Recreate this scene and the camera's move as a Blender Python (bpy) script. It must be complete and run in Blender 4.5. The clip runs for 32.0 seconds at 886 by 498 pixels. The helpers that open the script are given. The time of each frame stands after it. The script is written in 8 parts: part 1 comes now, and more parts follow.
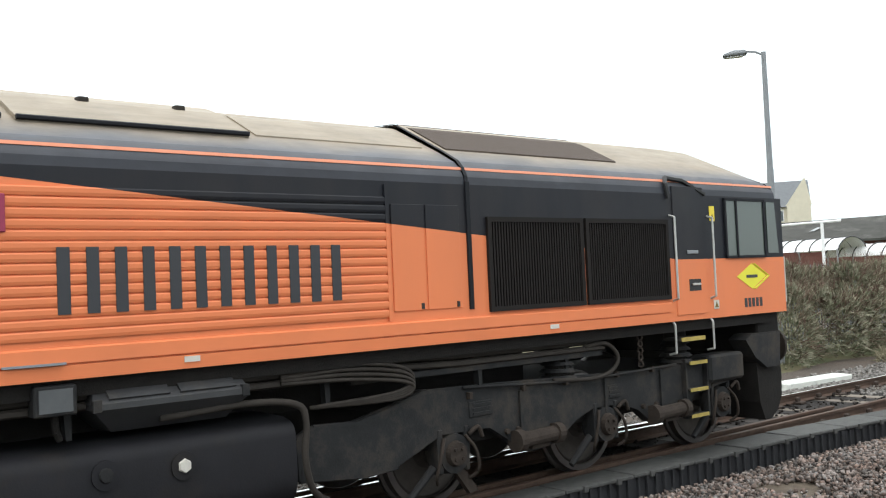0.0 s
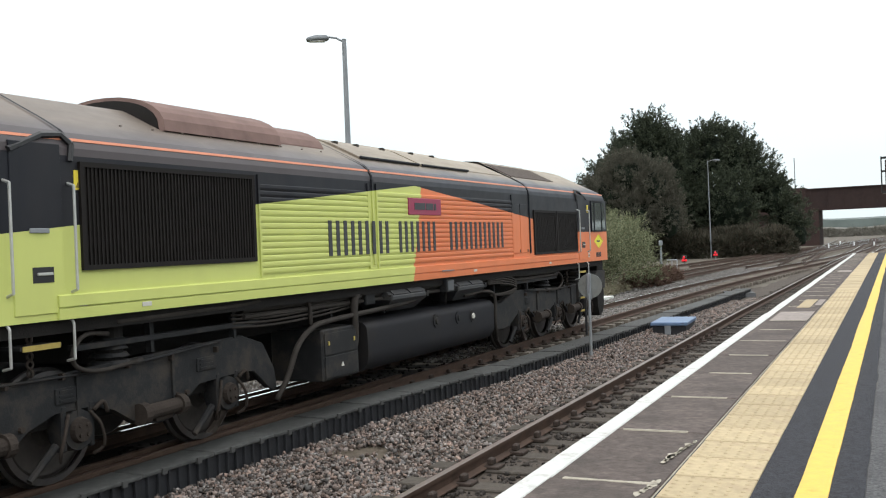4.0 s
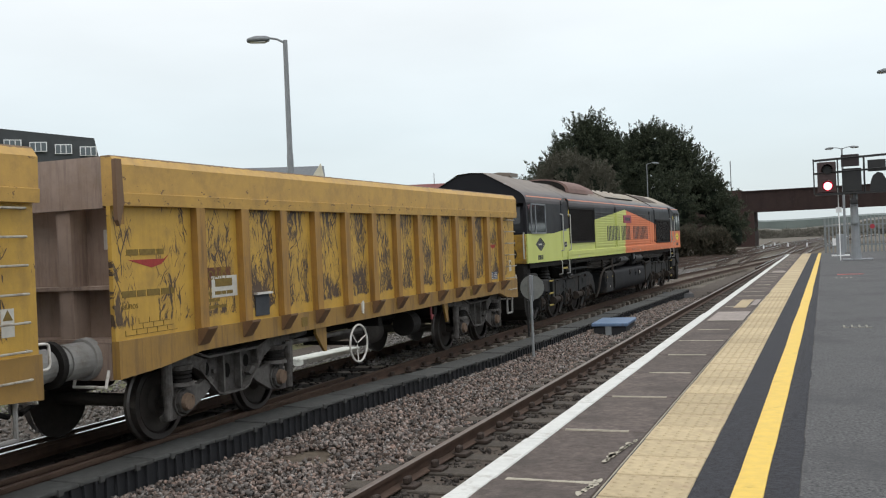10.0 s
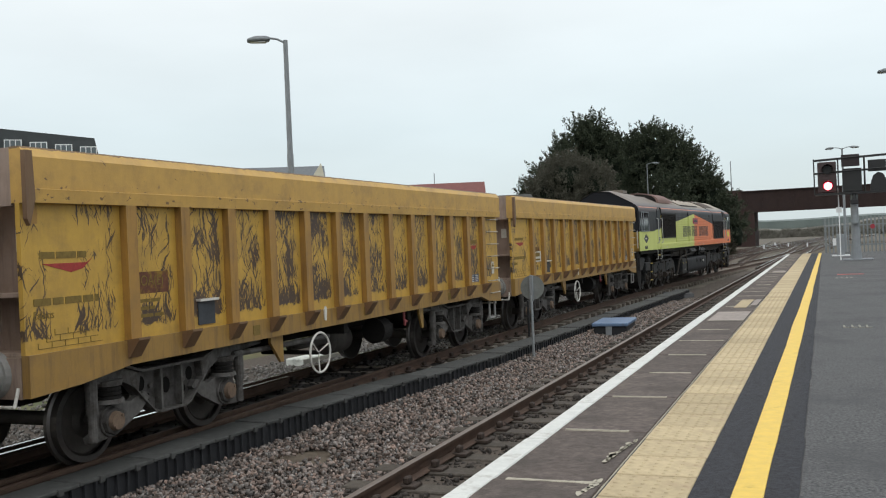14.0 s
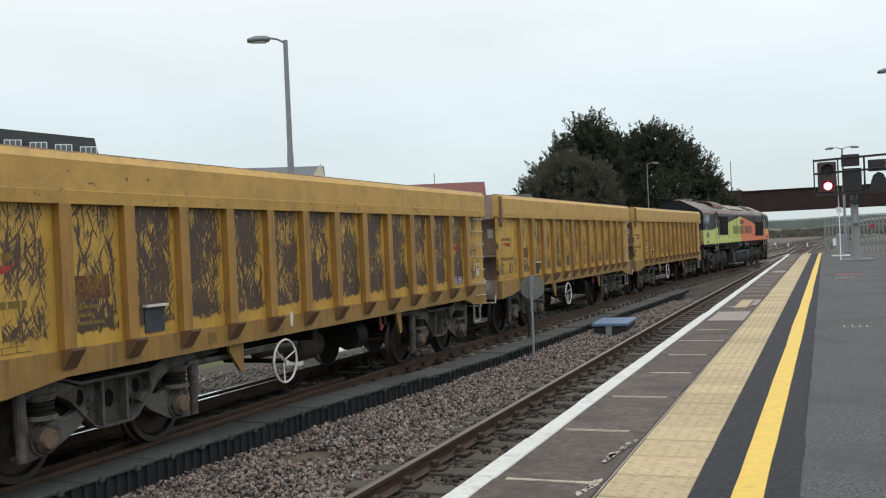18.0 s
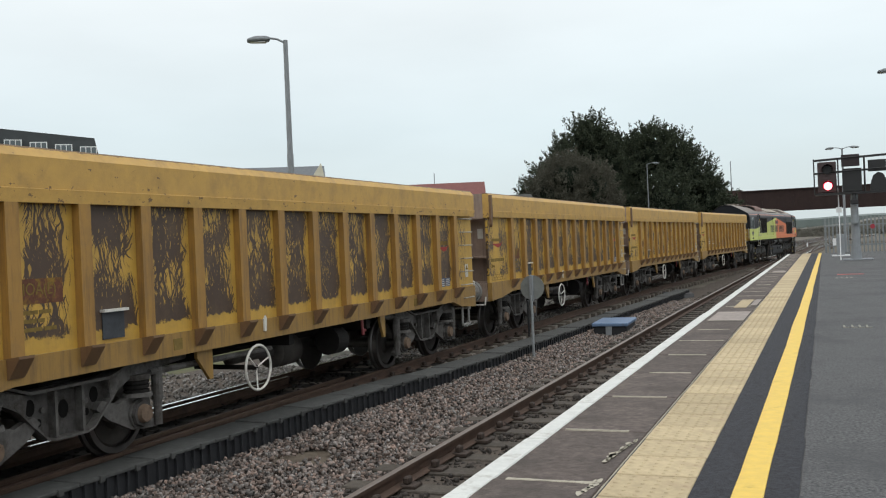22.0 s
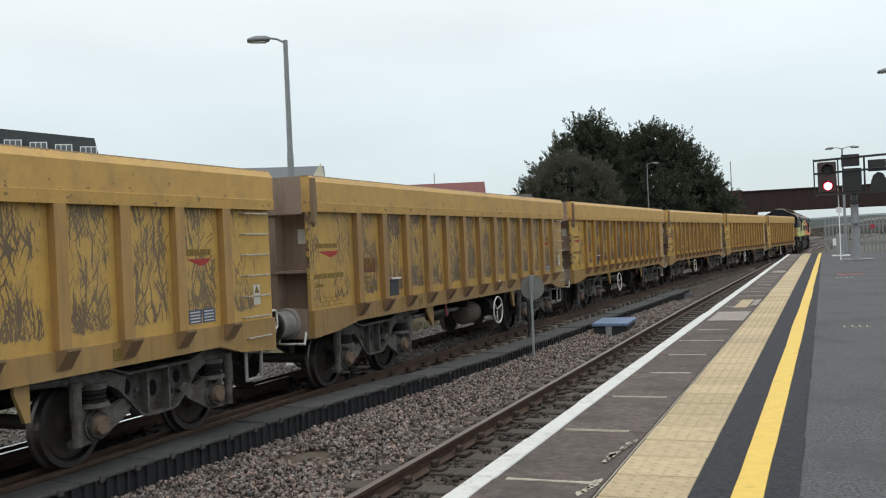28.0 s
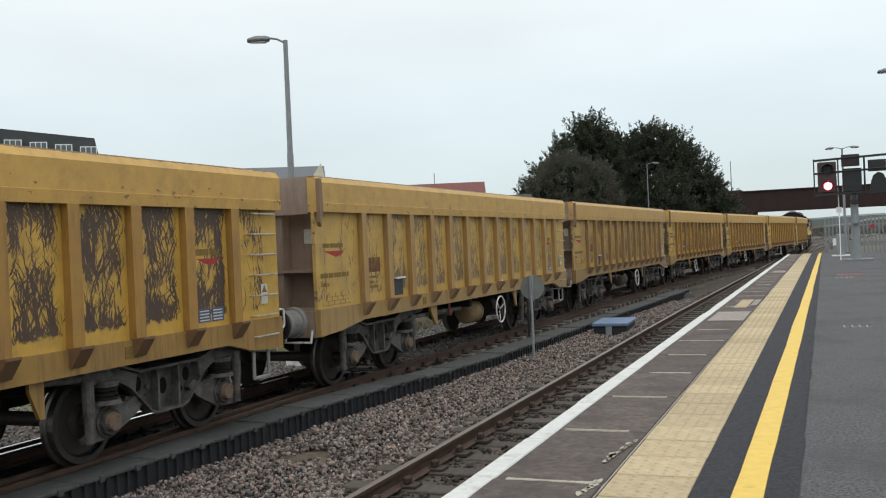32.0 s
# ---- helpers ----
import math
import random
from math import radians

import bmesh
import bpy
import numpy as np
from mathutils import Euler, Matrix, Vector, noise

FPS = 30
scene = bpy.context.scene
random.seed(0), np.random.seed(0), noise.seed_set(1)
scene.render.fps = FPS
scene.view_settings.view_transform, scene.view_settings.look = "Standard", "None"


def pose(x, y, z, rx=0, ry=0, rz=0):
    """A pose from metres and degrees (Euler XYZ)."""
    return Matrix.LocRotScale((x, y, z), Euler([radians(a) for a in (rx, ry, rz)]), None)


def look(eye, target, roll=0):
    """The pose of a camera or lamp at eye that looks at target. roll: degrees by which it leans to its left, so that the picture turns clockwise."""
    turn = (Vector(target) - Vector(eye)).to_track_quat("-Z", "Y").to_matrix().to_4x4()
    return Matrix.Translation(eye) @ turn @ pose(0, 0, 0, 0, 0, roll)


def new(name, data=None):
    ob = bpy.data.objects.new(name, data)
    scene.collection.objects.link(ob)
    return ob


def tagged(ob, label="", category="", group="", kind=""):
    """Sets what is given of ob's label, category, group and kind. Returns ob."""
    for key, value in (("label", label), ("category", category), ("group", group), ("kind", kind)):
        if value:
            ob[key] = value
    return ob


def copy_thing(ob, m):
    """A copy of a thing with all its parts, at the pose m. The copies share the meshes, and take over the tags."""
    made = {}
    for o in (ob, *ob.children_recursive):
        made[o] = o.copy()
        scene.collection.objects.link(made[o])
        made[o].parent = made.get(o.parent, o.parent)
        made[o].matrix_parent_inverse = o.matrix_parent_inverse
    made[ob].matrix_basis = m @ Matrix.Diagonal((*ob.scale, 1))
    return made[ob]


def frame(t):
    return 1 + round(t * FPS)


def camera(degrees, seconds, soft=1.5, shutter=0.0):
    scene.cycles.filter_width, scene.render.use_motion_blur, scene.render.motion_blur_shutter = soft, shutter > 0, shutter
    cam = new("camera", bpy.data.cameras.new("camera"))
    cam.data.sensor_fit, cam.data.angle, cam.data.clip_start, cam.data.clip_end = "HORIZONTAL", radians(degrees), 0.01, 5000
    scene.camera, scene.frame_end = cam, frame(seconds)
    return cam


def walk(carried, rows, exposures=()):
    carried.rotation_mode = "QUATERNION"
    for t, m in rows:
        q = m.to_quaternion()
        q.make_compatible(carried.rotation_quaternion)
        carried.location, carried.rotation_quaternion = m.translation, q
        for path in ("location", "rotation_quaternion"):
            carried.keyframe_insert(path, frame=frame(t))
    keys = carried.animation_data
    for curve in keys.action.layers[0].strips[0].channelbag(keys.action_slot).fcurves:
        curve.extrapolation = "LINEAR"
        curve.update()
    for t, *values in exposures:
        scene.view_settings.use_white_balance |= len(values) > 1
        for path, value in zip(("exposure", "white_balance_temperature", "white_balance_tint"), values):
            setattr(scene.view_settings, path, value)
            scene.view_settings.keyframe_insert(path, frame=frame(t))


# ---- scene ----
# the camera stands on the platform, swings to the right and then rests
EYE = (0.0, 0.0, 2.0)
PATH = [(0.0, 49.578, 2.184, 2.543), (0.5, 44.725, 0.857, 2.304), (1.0, 41.108, 0.021, 2.128), (1.5, 38.062, -0.286, 2.315),
        (2.0, 35.721, -0.352, 2.207), (2.5, 33.156, -0.266, 2.141), (3.0, 30.498, -0.293, 2.168), (3.5, 27.464, -0.25, 2.205),
        (4.0, 25.057, -0.229, 2.279), (4.5, 23.167, -0.238, 2.169), (6.5, 20.728, -0.274, 2.41), (7.0, 21.156, -0.263, 2.415),
        (7.5, 21.497, -0.265, 2.441), (8.0, 21.752, -0.26, 2.43), (8.5, 21.932, -0.257, 2.455), (9.0, 21.757, -0.237, 2.47),
        (9.5, 21.597, -0.24, 2.465), (10.0, 21.64, -0.232, 2.462), (13.0, 21.654, -0.232, 2.462), (32.0, 21.654, -0.232, 2.462)]
cam = camera(49.51, 32.0, soft=1.15)
walk(cam, [(t, pose(*EYE, 90 + p, r, y)) for t, y, p, r in PATH], exposures=[(0.0, 0.68, 6500, 10), (2.0, 0.6, 6500, 10), (3.0, 0.54, 6500, 11), (4.5, 0.36, 6520, 11), (7.0, 0.15, 6550, 14), (9.0, 0.07, 6550, 13), (11.0, 0.01, 6520, 11), (13.0, -0.02, 6500, 10), (32.0, -0.02, 6500, 10)])

# ---- light: a bright, even overcast ----
world = bpy.data.worlds.new("overcast")
scene.world = world
world.use_nodes = True


def build_world():
    nt = world.node_tree
    nt.nodes.clear()
    out = nt.nodes.new("ShaderNodeOutputWorld")
    bg = nt.nodes.new("ShaderNodeBackground")
    sky = nt.nodes.new("ShaderNodeTexSky")
    sky.sky_type = "NISHITA"
    sky.sun_disc = False
    sky.sun_elevation, sky.sun_rotation = radians(24), radians(230)
    scale = nt.nodes.new("ShaderNodeVectorMath")
    scale.operation = "SCALE"
    scale.inputs[3].default_value = 0.12
    geo = nt.nodes.new("ShaderNodeTexCoord")
    sep = nt.nodes.new("ShaderNodeSeparateXYZ")
    ramp = nt.nodes.new("ShaderNodeValToRGB")
    ramp.color_ramp.elements[0].position, ramp.color_ramp.elements[0].color = 0.0, (0.70, 0.80, 0.83, 1)
    ramp.color_ramp.elements[1].position, ramp.color_ramp.elements[1].color = 0.30, (1.06, 1.11, 1.115, 1)
    mid = ramp.color_ramp.elements.new(0.12)
    mid.color = (0.81, 0.92, 0.955, 1)
    top = ramp.color_ramp.elements.new(1.0)
    top.color = (1.75, 1.80, 1.80, 1)
    noise_n = nt.nodes.new("ShaderNodeTexNoise")
    noise_n.inputs["Scale"].default_value, noise_n.inputs["Detail"].default_value = 2.2, 5
    stretch = nt.nodes.new("ShaderNodeMapping")
    stretch.inputs["Scale"].default_value = (1, 1, 3.5)
    cloud = nt.nodes.new("ShaderNodeMapRange")
    cloud.inputs["From Min"].default_value, cloud.inputs["From Max"].default_value = 0.3, 0.7
    cloud.inputs["To Min"].default_value, cloud.inputs["To Max"].default_value = 0.93, 1.06
    shade = nt.nodes.new("ShaderNodeVectorMath")
    shade.operation = "SCALE"
    mix = nt.nodes.new("ShaderNodeMix")
    mix.data_type = "RGBA"
    mix.inputs[0].default_value = 0.88
    ln = nt.links.new
    ln(geo.outputs["Generated"], sep.inputs[0])
    ln(sep.outputs["Z"], ramp.inputs[0])
    ln(geo.outputs["Generated"], stretch.inputs[0])
    ln(stretch.outputs[0], noise_n.inputs["Vector"])
    ln(noise_n.outputs[0], cloud.inputs[0])
    ln(ramp.outputs[0], shade.inputs[0])
    ln(cloud.outputs[0], shade.inputs[3])
    ln(sky.outputs[0], scale.inputs[0])
    ln(scale.outputs[0], mix.inputs[6])
    ln(shade.outputs[0], mix.inputs[7])
    ln(mix.outputs[2], bg.inputs[0])
    bg.inputs[1].default_value = 1.0
    ln(bg.outputs[0], out.inputs[0])


build_world()
sun_data = bpy.data.lights.new("sun", "SUN")
sun_data.energy, sun_data.angle, sun_data.color = 0.5, radians(40), (1.0, 0.97, 0.92)
sun = new("sun", sun_data)
sun.matrix_world = look((12, -22, 40), (0, 0, 0))
scene.view_settings.exposure = 0.0


# ---- materials ----
def mat(name, base, rough=0.7, metal=0.0, scale=8.0, var=0.25, bump=0.15, bump_scale=60.0, dark=None, dirt=0.0, dirt_scale=1.5, per_object=0.0, island=0.0, tint=None):
    """A surface with coarse and fine variation, dirt patches of colour dark, and relief."""
    m = bpy.data.materials.new(name)
    m.use_nodes = True
    nt = m.node_tree
    ln = nt.links.new
    b = nt.nodes["Principled BSDF"]
    co = nt.nodes.new("ShaderNodeTexCoord")
    n1 = nt.nodes.new("ShaderNodeTexNoise")
    n1.inputs["Scale"].default_value, n1.inputs["Detail"].default_value, n1.inputs["Roughness"].default_value = scale, 8, 0.65
    ln(co.outputs["Object"], n1.inputs["Vector"])
    r1 = nt.nodes.new("ShaderNodeMapRange")
    r1.inputs["From Min"].default_value, r1.inputs["From Max"].default_value = 0.25, 0.75
    r1.inputs["To Min"].default_value, r1.inputs["To Max"].default_value = 1 - var, 1 + var
    ln(n1.outputs[0], r1.inputs[0])
    mul = nt.nodes.new("ShaderNodeVectorMath")
    mul.operation = "SCALE"
    mul.inputs[0].default_value = base
    last = r1.outputs[0]
    for kind, amount in (("ShaderNodeObjectInfo", per_object), ("ShaderNodeNewGeometry", island)):
        if amount:
            info = nt.nodes.new(kind)
            rr = nt.nodes.new("ShaderNodeMapRange")
            rr.inputs["To Min"].default_value, rr.inputs["To Max"].default_value = 1 - amount, 1 + amount
            ln(info.outputs["Random" if kind == "ShaderNodeObjectInfo" else "Random Per Island"], rr.inputs[0])
            mm = nt.nodes.new("ShaderNodeMath")
            mm.operation = "MULTIPLY"
            ln(last, mm.inputs[0])
            ln(rr.outputs[0], mm.inputs[1])
            last = mm.outputs[0]
    ln(last, mul.inputs[3])
    colour = mul.outputs[0]
    if tint:
        # some of the pieces are of another colour
        geo = nt.nodes.new("ShaderNodeNewGeometry")
        pick = nt.nodes.new("ShaderNodeMath")
        pick.operation = "MULTIPLY"
        pick.inputs[1].default_value = 17.0
        part_ = nt.nodes.new("ShaderNodeMath")
        part_.operation = "FRACT"
        tx = nt.nodes.new("ShaderNodeMix")
        tx.data_type = "RGBA"
        ln(geo.outputs["Random Per Island"], pick.inputs[0])
        ln(pick.outputs[0], part_.inputs[0])
        ln(part_.outputs[0], tx.inputs[0])
        tx.inputs[6].default_value, tx.inputs[7].default_value = (*base, 1), (*tint, 1)
        ln(tx.outputs[2], mul.inputs[0])
    if dirt:
        n2 = nt.nodes.new("ShaderNodeTexNoise")
        n2.inputs["Scale"].default_value, n2.inputs["Detail"].default_value, n2.inputs["Roughness"].default_value = dirt_scale, 6, 0.7
        ln(co.outputs["Object"], n2.inputs["Vector"])
        r2 = nt.nodes.new("ShaderNodeMapRange")
        r2.inputs["From Min"].default_value, r2.inputs["From Max"].default_value = 0.62 - 0.3 * dirt, 0.78 - 0.2 * dirt
        ln(n2.outputs[0], r2.inputs[0])
        mx = nt.nodes.new("ShaderNodeMix")
        mx.data_type = "RGBA"
        ln(r2.outputs[0], mx.inputs[0])
        ln(colour, mx.inputs[6])
        mx.inputs[7].default_value = (*(dark or [c * 0.4 for c in base]), 1)
        colour = mx.outputs[2]
    ln(colour, b.inputs["Base Color"])
    r3 = nt.nodes.new("ShaderNodeMapRange")
    r3.inputs["To Min"].default_value, r3.inputs["To Max"].default_value = max(0.02, rough - 0.12), min(1, rough + 0.12)
    ln(n1.outputs[0], r3.inputs[0])
    ln(r3.outputs[0], b.inputs["Roughness"])
    b.inputs["Metallic"].default_value = metal
    if rough > 0.65:
        b.inputs["Specular IOR Level"].default_value = 0.22
    if bump:
        n3 = nt.nodes.new("ShaderNodeTexNoise")
        n3.inputs["Scale"].default_value, n3.inputs["Detail"].default_value = bump_scale, 4
        ln(co.outputs["Object"], n3.inputs["Vector"])
        bp = nt.nodes.new("ShaderNodeBump")
        bp.inputs["Strength"].default_value, bp.inputs["Distance"].default_value = bump, 0.01
        ln(n3.outputs[0], bp.inputs["Height"])
        ln(bp.outputs[0], b.inputs["Normal"])
    return m


# ---- building helpers ----
def box(bm, x0, x1, y0, y1, z0, z1, bevel=0.0):
    """An axis-aligned block added to bm."""
    r = bmesh.ops.create_cube(bm, size=1.0, matrix=Matrix.LocRotScale(((x0 + x1) / 2, (y0 + y1) / 2, (z0 + z1) / 2), None, (abs(x1 - x0), abs(y1 - y0), abs(z1 - z0))))
    if bevel:
        edges = list({e for v in r["verts"] for e in v.link_edges})
        bmesh.ops.bevel(bm, geom=edges, offset=bevel, segments=1, affect="EDGES")
    return bm


def rod(bm, a, b, r0, r1=None, seg=10):
    """A round bar from a to b."""
    a, b = Vector(a), Vector(b)
    d = b - a
    m = Matrix.Translation((a + b) / 2) @ d.to_track_quat("Z", "Y").to_matrix().to_4x4()
    bmesh.ops.create_cone(bm, cap_ends=True, segments=seg, radius1=r0, radius2=r0 if r1 is None else r1, depth=d.length, matrix=m)
    return bm


def pipe(bm, points, r, seg=8):
    """A bent bar through points, with ball joints."""
    for a, b in zip(points, points[1:]):
        rod(bm, a, b, r, seg=seg)
    for p in points[1:-1]:
        bmesh.ops.create_icosphere(bm, subdivisions=1, radius=r * 1.02, matrix=Matrix.Translation(p))
    return bm


def hose(bm, points, r, seg=8, steps=5):
    """A soft bend through points."""
    pts = [Vector(p) for p in points]
    ext = [2 * pts[0] - pts[1]] + pts + [2 * pts[-1] - pts[-2]]
    line = []
    for a, b, c, d in zip(ext, ext[1:], ext[2:], ext[3:]):
        for i in range(steps):
            t = i / steps
            line.append(0.5 * (2 * b + (c - a) * t + (2 * a - 5 * b + 4 * c - d) * t * t + (3 * b - a - 3 * c + d) * t ** 3))
    line.append(pts[-1])
    rows = []
    for i, p in enumerate(line):
        d = (line[min(i + 1, len(line) - 1)] - line[max(i - 1, 0)]).normalized()
        u = d.cross(Vector((0.31, 0.17, 0.93))).normalized()
        v = d.cross(u)
        rows.append([bm.verts.new(p + (u * math.cos(6.2832 * k / seg) + v * math.sin(6.2832 * k / seg)) * r) for k in range(seg)])
    for a, b in zip(rows, rows[1:]):
        for k in range(seg):
            bm.faces.new((a[k], a[(k + 1) % seg], b[(k + 1) % seg], b[k]))
    bm.faces.new(rows[0])
    bm.faces.new(list(reversed(rows[-1])))
    return bm


def prism(bm, profile, y0, y1, caps=True):
    """Extrude a closed (x, z) outline along y."""
    a = [bm.verts.new((x, y0, z)) for x, z in profile]
    b = [bm.verts.new((x, y1, z)) for x, z in profile]
    n = len(profile)
    for i in range(n):
        bm.faces.new((a[i], a[(i + 1) % n], b[(i + 1) % n], b[i]))
    if caps:
        bm.faces.new(list(reversed(a)))
        bm.faces.new(b)
    return bm


def plate(bm, profile, x0, x1):
    """Extrude a closed (y, z) outline along x."""
    a = [bm.verts.new((x0, y, z)) for y, z in profile]
    b = [bm.verts.new((x1, y, z)) for y, z in profile]
    n = len(profile)
    for i in range(n):
        bm.faces.new((a[i], a[(i + 1) % n], b[(i + 1) % n], b[i]))
    bm.faces.new(list(reversed(a)))
    bm.faces.new(b)
    return bm


def ring(bm, centre, axis, radius, r, seg=28, tube=8):
    """A torus round axis ('x', 'y' or 'z')."""
    rows = []
    for i in range(seg):
        a = 2 * math.pi * i / seg
        row = []
        for k in range(tube):
            b = 2 * math.pi * k / tube
            w, h = radius + r * math.cos(b), r * math.sin(b)
            c, s = w * math.cos(a), w * math.sin(a)
            row.append(bm.verts.new(Vector(centre) + Vector({"x": (h, c, s), "y": (c, h, s), "z": (c, s, h)}[axis])))
        rows.append(row)
    for i in range(seg):
        p, q = rows[i], rows[(i + 1) % seg]
        for k in range(tube):
            bm.faces.new((p[k], p[(k + 1) % tube], q[(k + 1) % tube], q[k]))
    return bm


def finish(bm, name, smooth=False):
    bmesh.ops.recalc_face_normals(bm, faces=bm.faces)
    me = bpy.data.meshes.new(name)
    bm.to_mesh(me)
    bm.free()
    if smooth:
        me.polygons.foreach_set("use_smooth", [True] * len(me.polygons))
    return me


def part(name, bm, material, parent=None, label="", smooth=False):
    """Link a bmesh as one mesh object under a thing or a part."""
    me = finish(bm, name, smooth)
    me.materials.append(material)
    ob = new(name, me)
    if parent is not None:
        ob.parent = parent
    if label:
        ob["label"] = label
    return ob


def thing(name, m, label, category, group="", kind=""):
    ob = new(name)
    ob.empty_display_size = 0.2
    ob.matrix_basis = m
    return tagged(ob, label, category, group, kind)


def single(name, bm, material, label, category, group="", kind="", m=None, smooth=False):
    ob = part(name, bm, material, smooth=smooth)
    if m is not None:
        ob.matrix_basis = m
    return tagged(ob, label, category, group, kind)


def piece(name, me, parent, loc=(0, 0, 0), rz=0.0, scale=None):
    """One of many alike pieces that share a mesh."""
    ob = new(name, me)
    ob.parent = parent
    ob.matrix_basis = Matrix.LocRotScale(loc, Euler((0, 0, rz)), scale)
    return ob


def shape(name, verts, faces, material):
    me = bpy.data.meshes.new(name)
    me.from_pydata(verts, [], faces)
    me.materials.append(material)
    return me


# ---- the lines of the two tracks ----
PLAT = 0.82
NEAR_X = -2.90


def far_x(y):
    """Middle of the train's track: straight, then easing over to the platform's line."""
    return -7.743 + 0.1364 * (12.6 * math.log1p(math.exp((y - 44.3) / 12.6)) - 6.0 * math.log1p(math.exp(min(30.0, (y - 82) / 6.0))))


def near_x(y):
    return NEAR_X + 0.012 * max(0.0, y - 25)


# ---- palette ----
M_BALLAST = mat("ballast_stone", (0.165, 0.158, 0.152), 0.9, scale=3, var=0.3, bump=0.3, island=0.78, tint=(0.196, 0.142, 0.118))
M_BED = mat("ballast_bed", (0.075, 0.062, 0.052), 0.95, scale=22, var=0.5, bump=1.0, bump_scale=45, dirt=0.5, dirt_scale=0.7, dark=(0.09, 0.07, 0.055))
M_JBED = mat("dusty_junction_ballast", (0.125, 0.110, 0.090), 0.95, scale=16, var=0.5, bump=1.0, bump_scale=30, dirt=0.5, dirt_scale=0.5, dark=(0.075, 0.064, 0.050))
# near black: oil, together with the train's shade put into the colour
M_OILSHADEBED = mat("oily_shaded_bed", (0.017, 0.0145, 0.013), 0.9, scale=22, var=0.6, bump=1.0, bump_scale=45, dirt=0.4, dirt_scale=1.2, dark=(0.009, 0.008, 0.0075))
M_EARTH = mat("dark_earth", (0.11, 0.09, 0.07), 0.95, scale=5, var=0.4, bump=0.8, bump_scale=30)
M_RAIL = mat("rusty_rail_side", (0.082, 0.053, 0.040), 0.75, 0.2, scale=6, var=0.35, bump=0.2)
M_HEAD = mat("polished_rail_head", (0.90, 0.89, 0.87), 0.12, 1.0, scale=20, var=0.05, bump=0.0)
M_CHAIR = mat("dirty_cast_chair", (0.048, 0.036, 0.030), 0.85, scale=9, var=0.4, bump=0.4)
M_HEAD_DULL = mat("dull_rail_head", (0.17, 0.140, 0.125), 0.45, 0.5, scale=20, var=0.25, bump=0.05)
M_SLEEPER = mat("old_timber_sleeper", (0.075, 0.065, 0.055), 0.9, scale=12, var=0.4, bump=0.6, per_object=0.3)
# sleepers below the train: oil, and its shade painted in
M_SLEEPER_O = mat("oily_shaded_sleeper", (0.045, 0.040, 0.036), 0.8, scale=8, var=0.5, bump=0.4, per_object=0.4, dirt=0.5, dirt_scale=2.5, dark=(0.012, 0.011, 0.010))
M_SLEEPER_C = mat("concrete_sleeper", (0.15, 0.13, 0.11), 0.9, scale=12, var=0.3, bump=0.4, per_object=0.2)
M_TROUGH = mat("trough_lid_concrete", (0.072, 0.073, 0.071), 0.85, scale=9, var=0.35, bump=0.3, per_object=0.15)
M_TROUGH_D = mat("black_plastic_trough", (0.015, 0.016, 0.019), 0.6, scale=8, var=0.4, bump=0.3)
M_PLAT = mat("platform_asphalt", (0.088, 0.088, 0.090), 0.88, scale=60, var=0.95, bump=0.6, bump_scale=140, dirt=0.45, dirt_scale=0.9, dark=(0.062, 0.062, 0.065))
M_PLAT_D = mat("newer_asphalt_strip", (0.031, 0.032, 0.038), 0.8, scale=36, var=0.8, bump=0.9, bump_scale=120)
M_COPING = mat("coping_slab", (0.098, 0.079, 0.071), 0.85, scale=20, var=0.6, bump=0.5, per_object=0.16, dirt=0.5, dirt_scale=2.2, dark=(0.062, 0.052, 0.047))
M_REPAIR = mat("pinkish_patch", (0.27, 0.235, 0.215), 0.9, scale=14, var=0.3, bump=0.3)
M_JOINT = mat("pale_mortar", (0.36, 0.33, 0.27), 0.95, scale=14, var=0.4, bump=0.4)
M_TACTILE = mat("buff_tactile_paving", (0.42, 0.340, 0.215), 0.88, scale=16, var=0.2, bump=0.2, per_object=0.12, dirt=0.35, dirt_scale=3, dark=(0.36, 0.275, 0.185))
M_WHITE = mat("worn_white_paint", (0.55, 0.555, 0.535), 0.7, scale=14, var=0.14, bump=0.2, dirt=0.22, dirt_scale=9, dark=(0.33, 0.31, 0.28))
M_YELLOW = mat("yellow_line_paint", (0.66, 0.45, 0.080), 0.65, scale=12, var=0.12, bump=0.2, dirt=0.12, dirt_scale=7, dark=(0.45, 0.3, 0.05))
M_WALL = mat("platform_wall_brick", (0.12, 0.085, 0.07), 0.9, scale=8, var=0.4, bump=0.5)
M_GALV = mat("galvanised_steel", (0.33, 0.35, 0.36), 0.5, 0.6, scale=9, var=0.15, bump=0.08)
M_GREYPAINT = mat("grey_painted_steel", (0.22, 0.235, 0.25), 0.55, 0.1, scale=6, var=0.15)
M_BLACK = mat("black_painted_metal", (0.012, 0.012, 0.013), 0.5, scale=8, var=0.3)
M_SIGNWHITE = mat("sign_white", (0.78, 0.79, 0.80), 0.45, scale=4, var=0.05, bump=0)
M_SIGNRED = mat("sign_red", (0.30, 0.025, 0.04), 0.45, scale=4, var=0.08, bump=0)
M_BLUE = mat("pale_blue_plastic_lid", (0.12, 0.19, 0.31), 0.5, scale=6, var=0.15, dirt=0.2, dirt_scale=5, dark=(0.12, 0.14, 0.17))
M_BRICK = mat("dark_red_brick", (0.048, 0.030, 0.027), 0.9, scale=7, var=0.4, bump=0.4)
M_GIRDER = mat("brown_bridge_girder", (0.034, 0.021, 0.019), 0.75, scale=2, var=0.35, bump=0.3, dirt=0.4, dirt_scale=0.4, dark=(0.03, 0.02, 0.02))
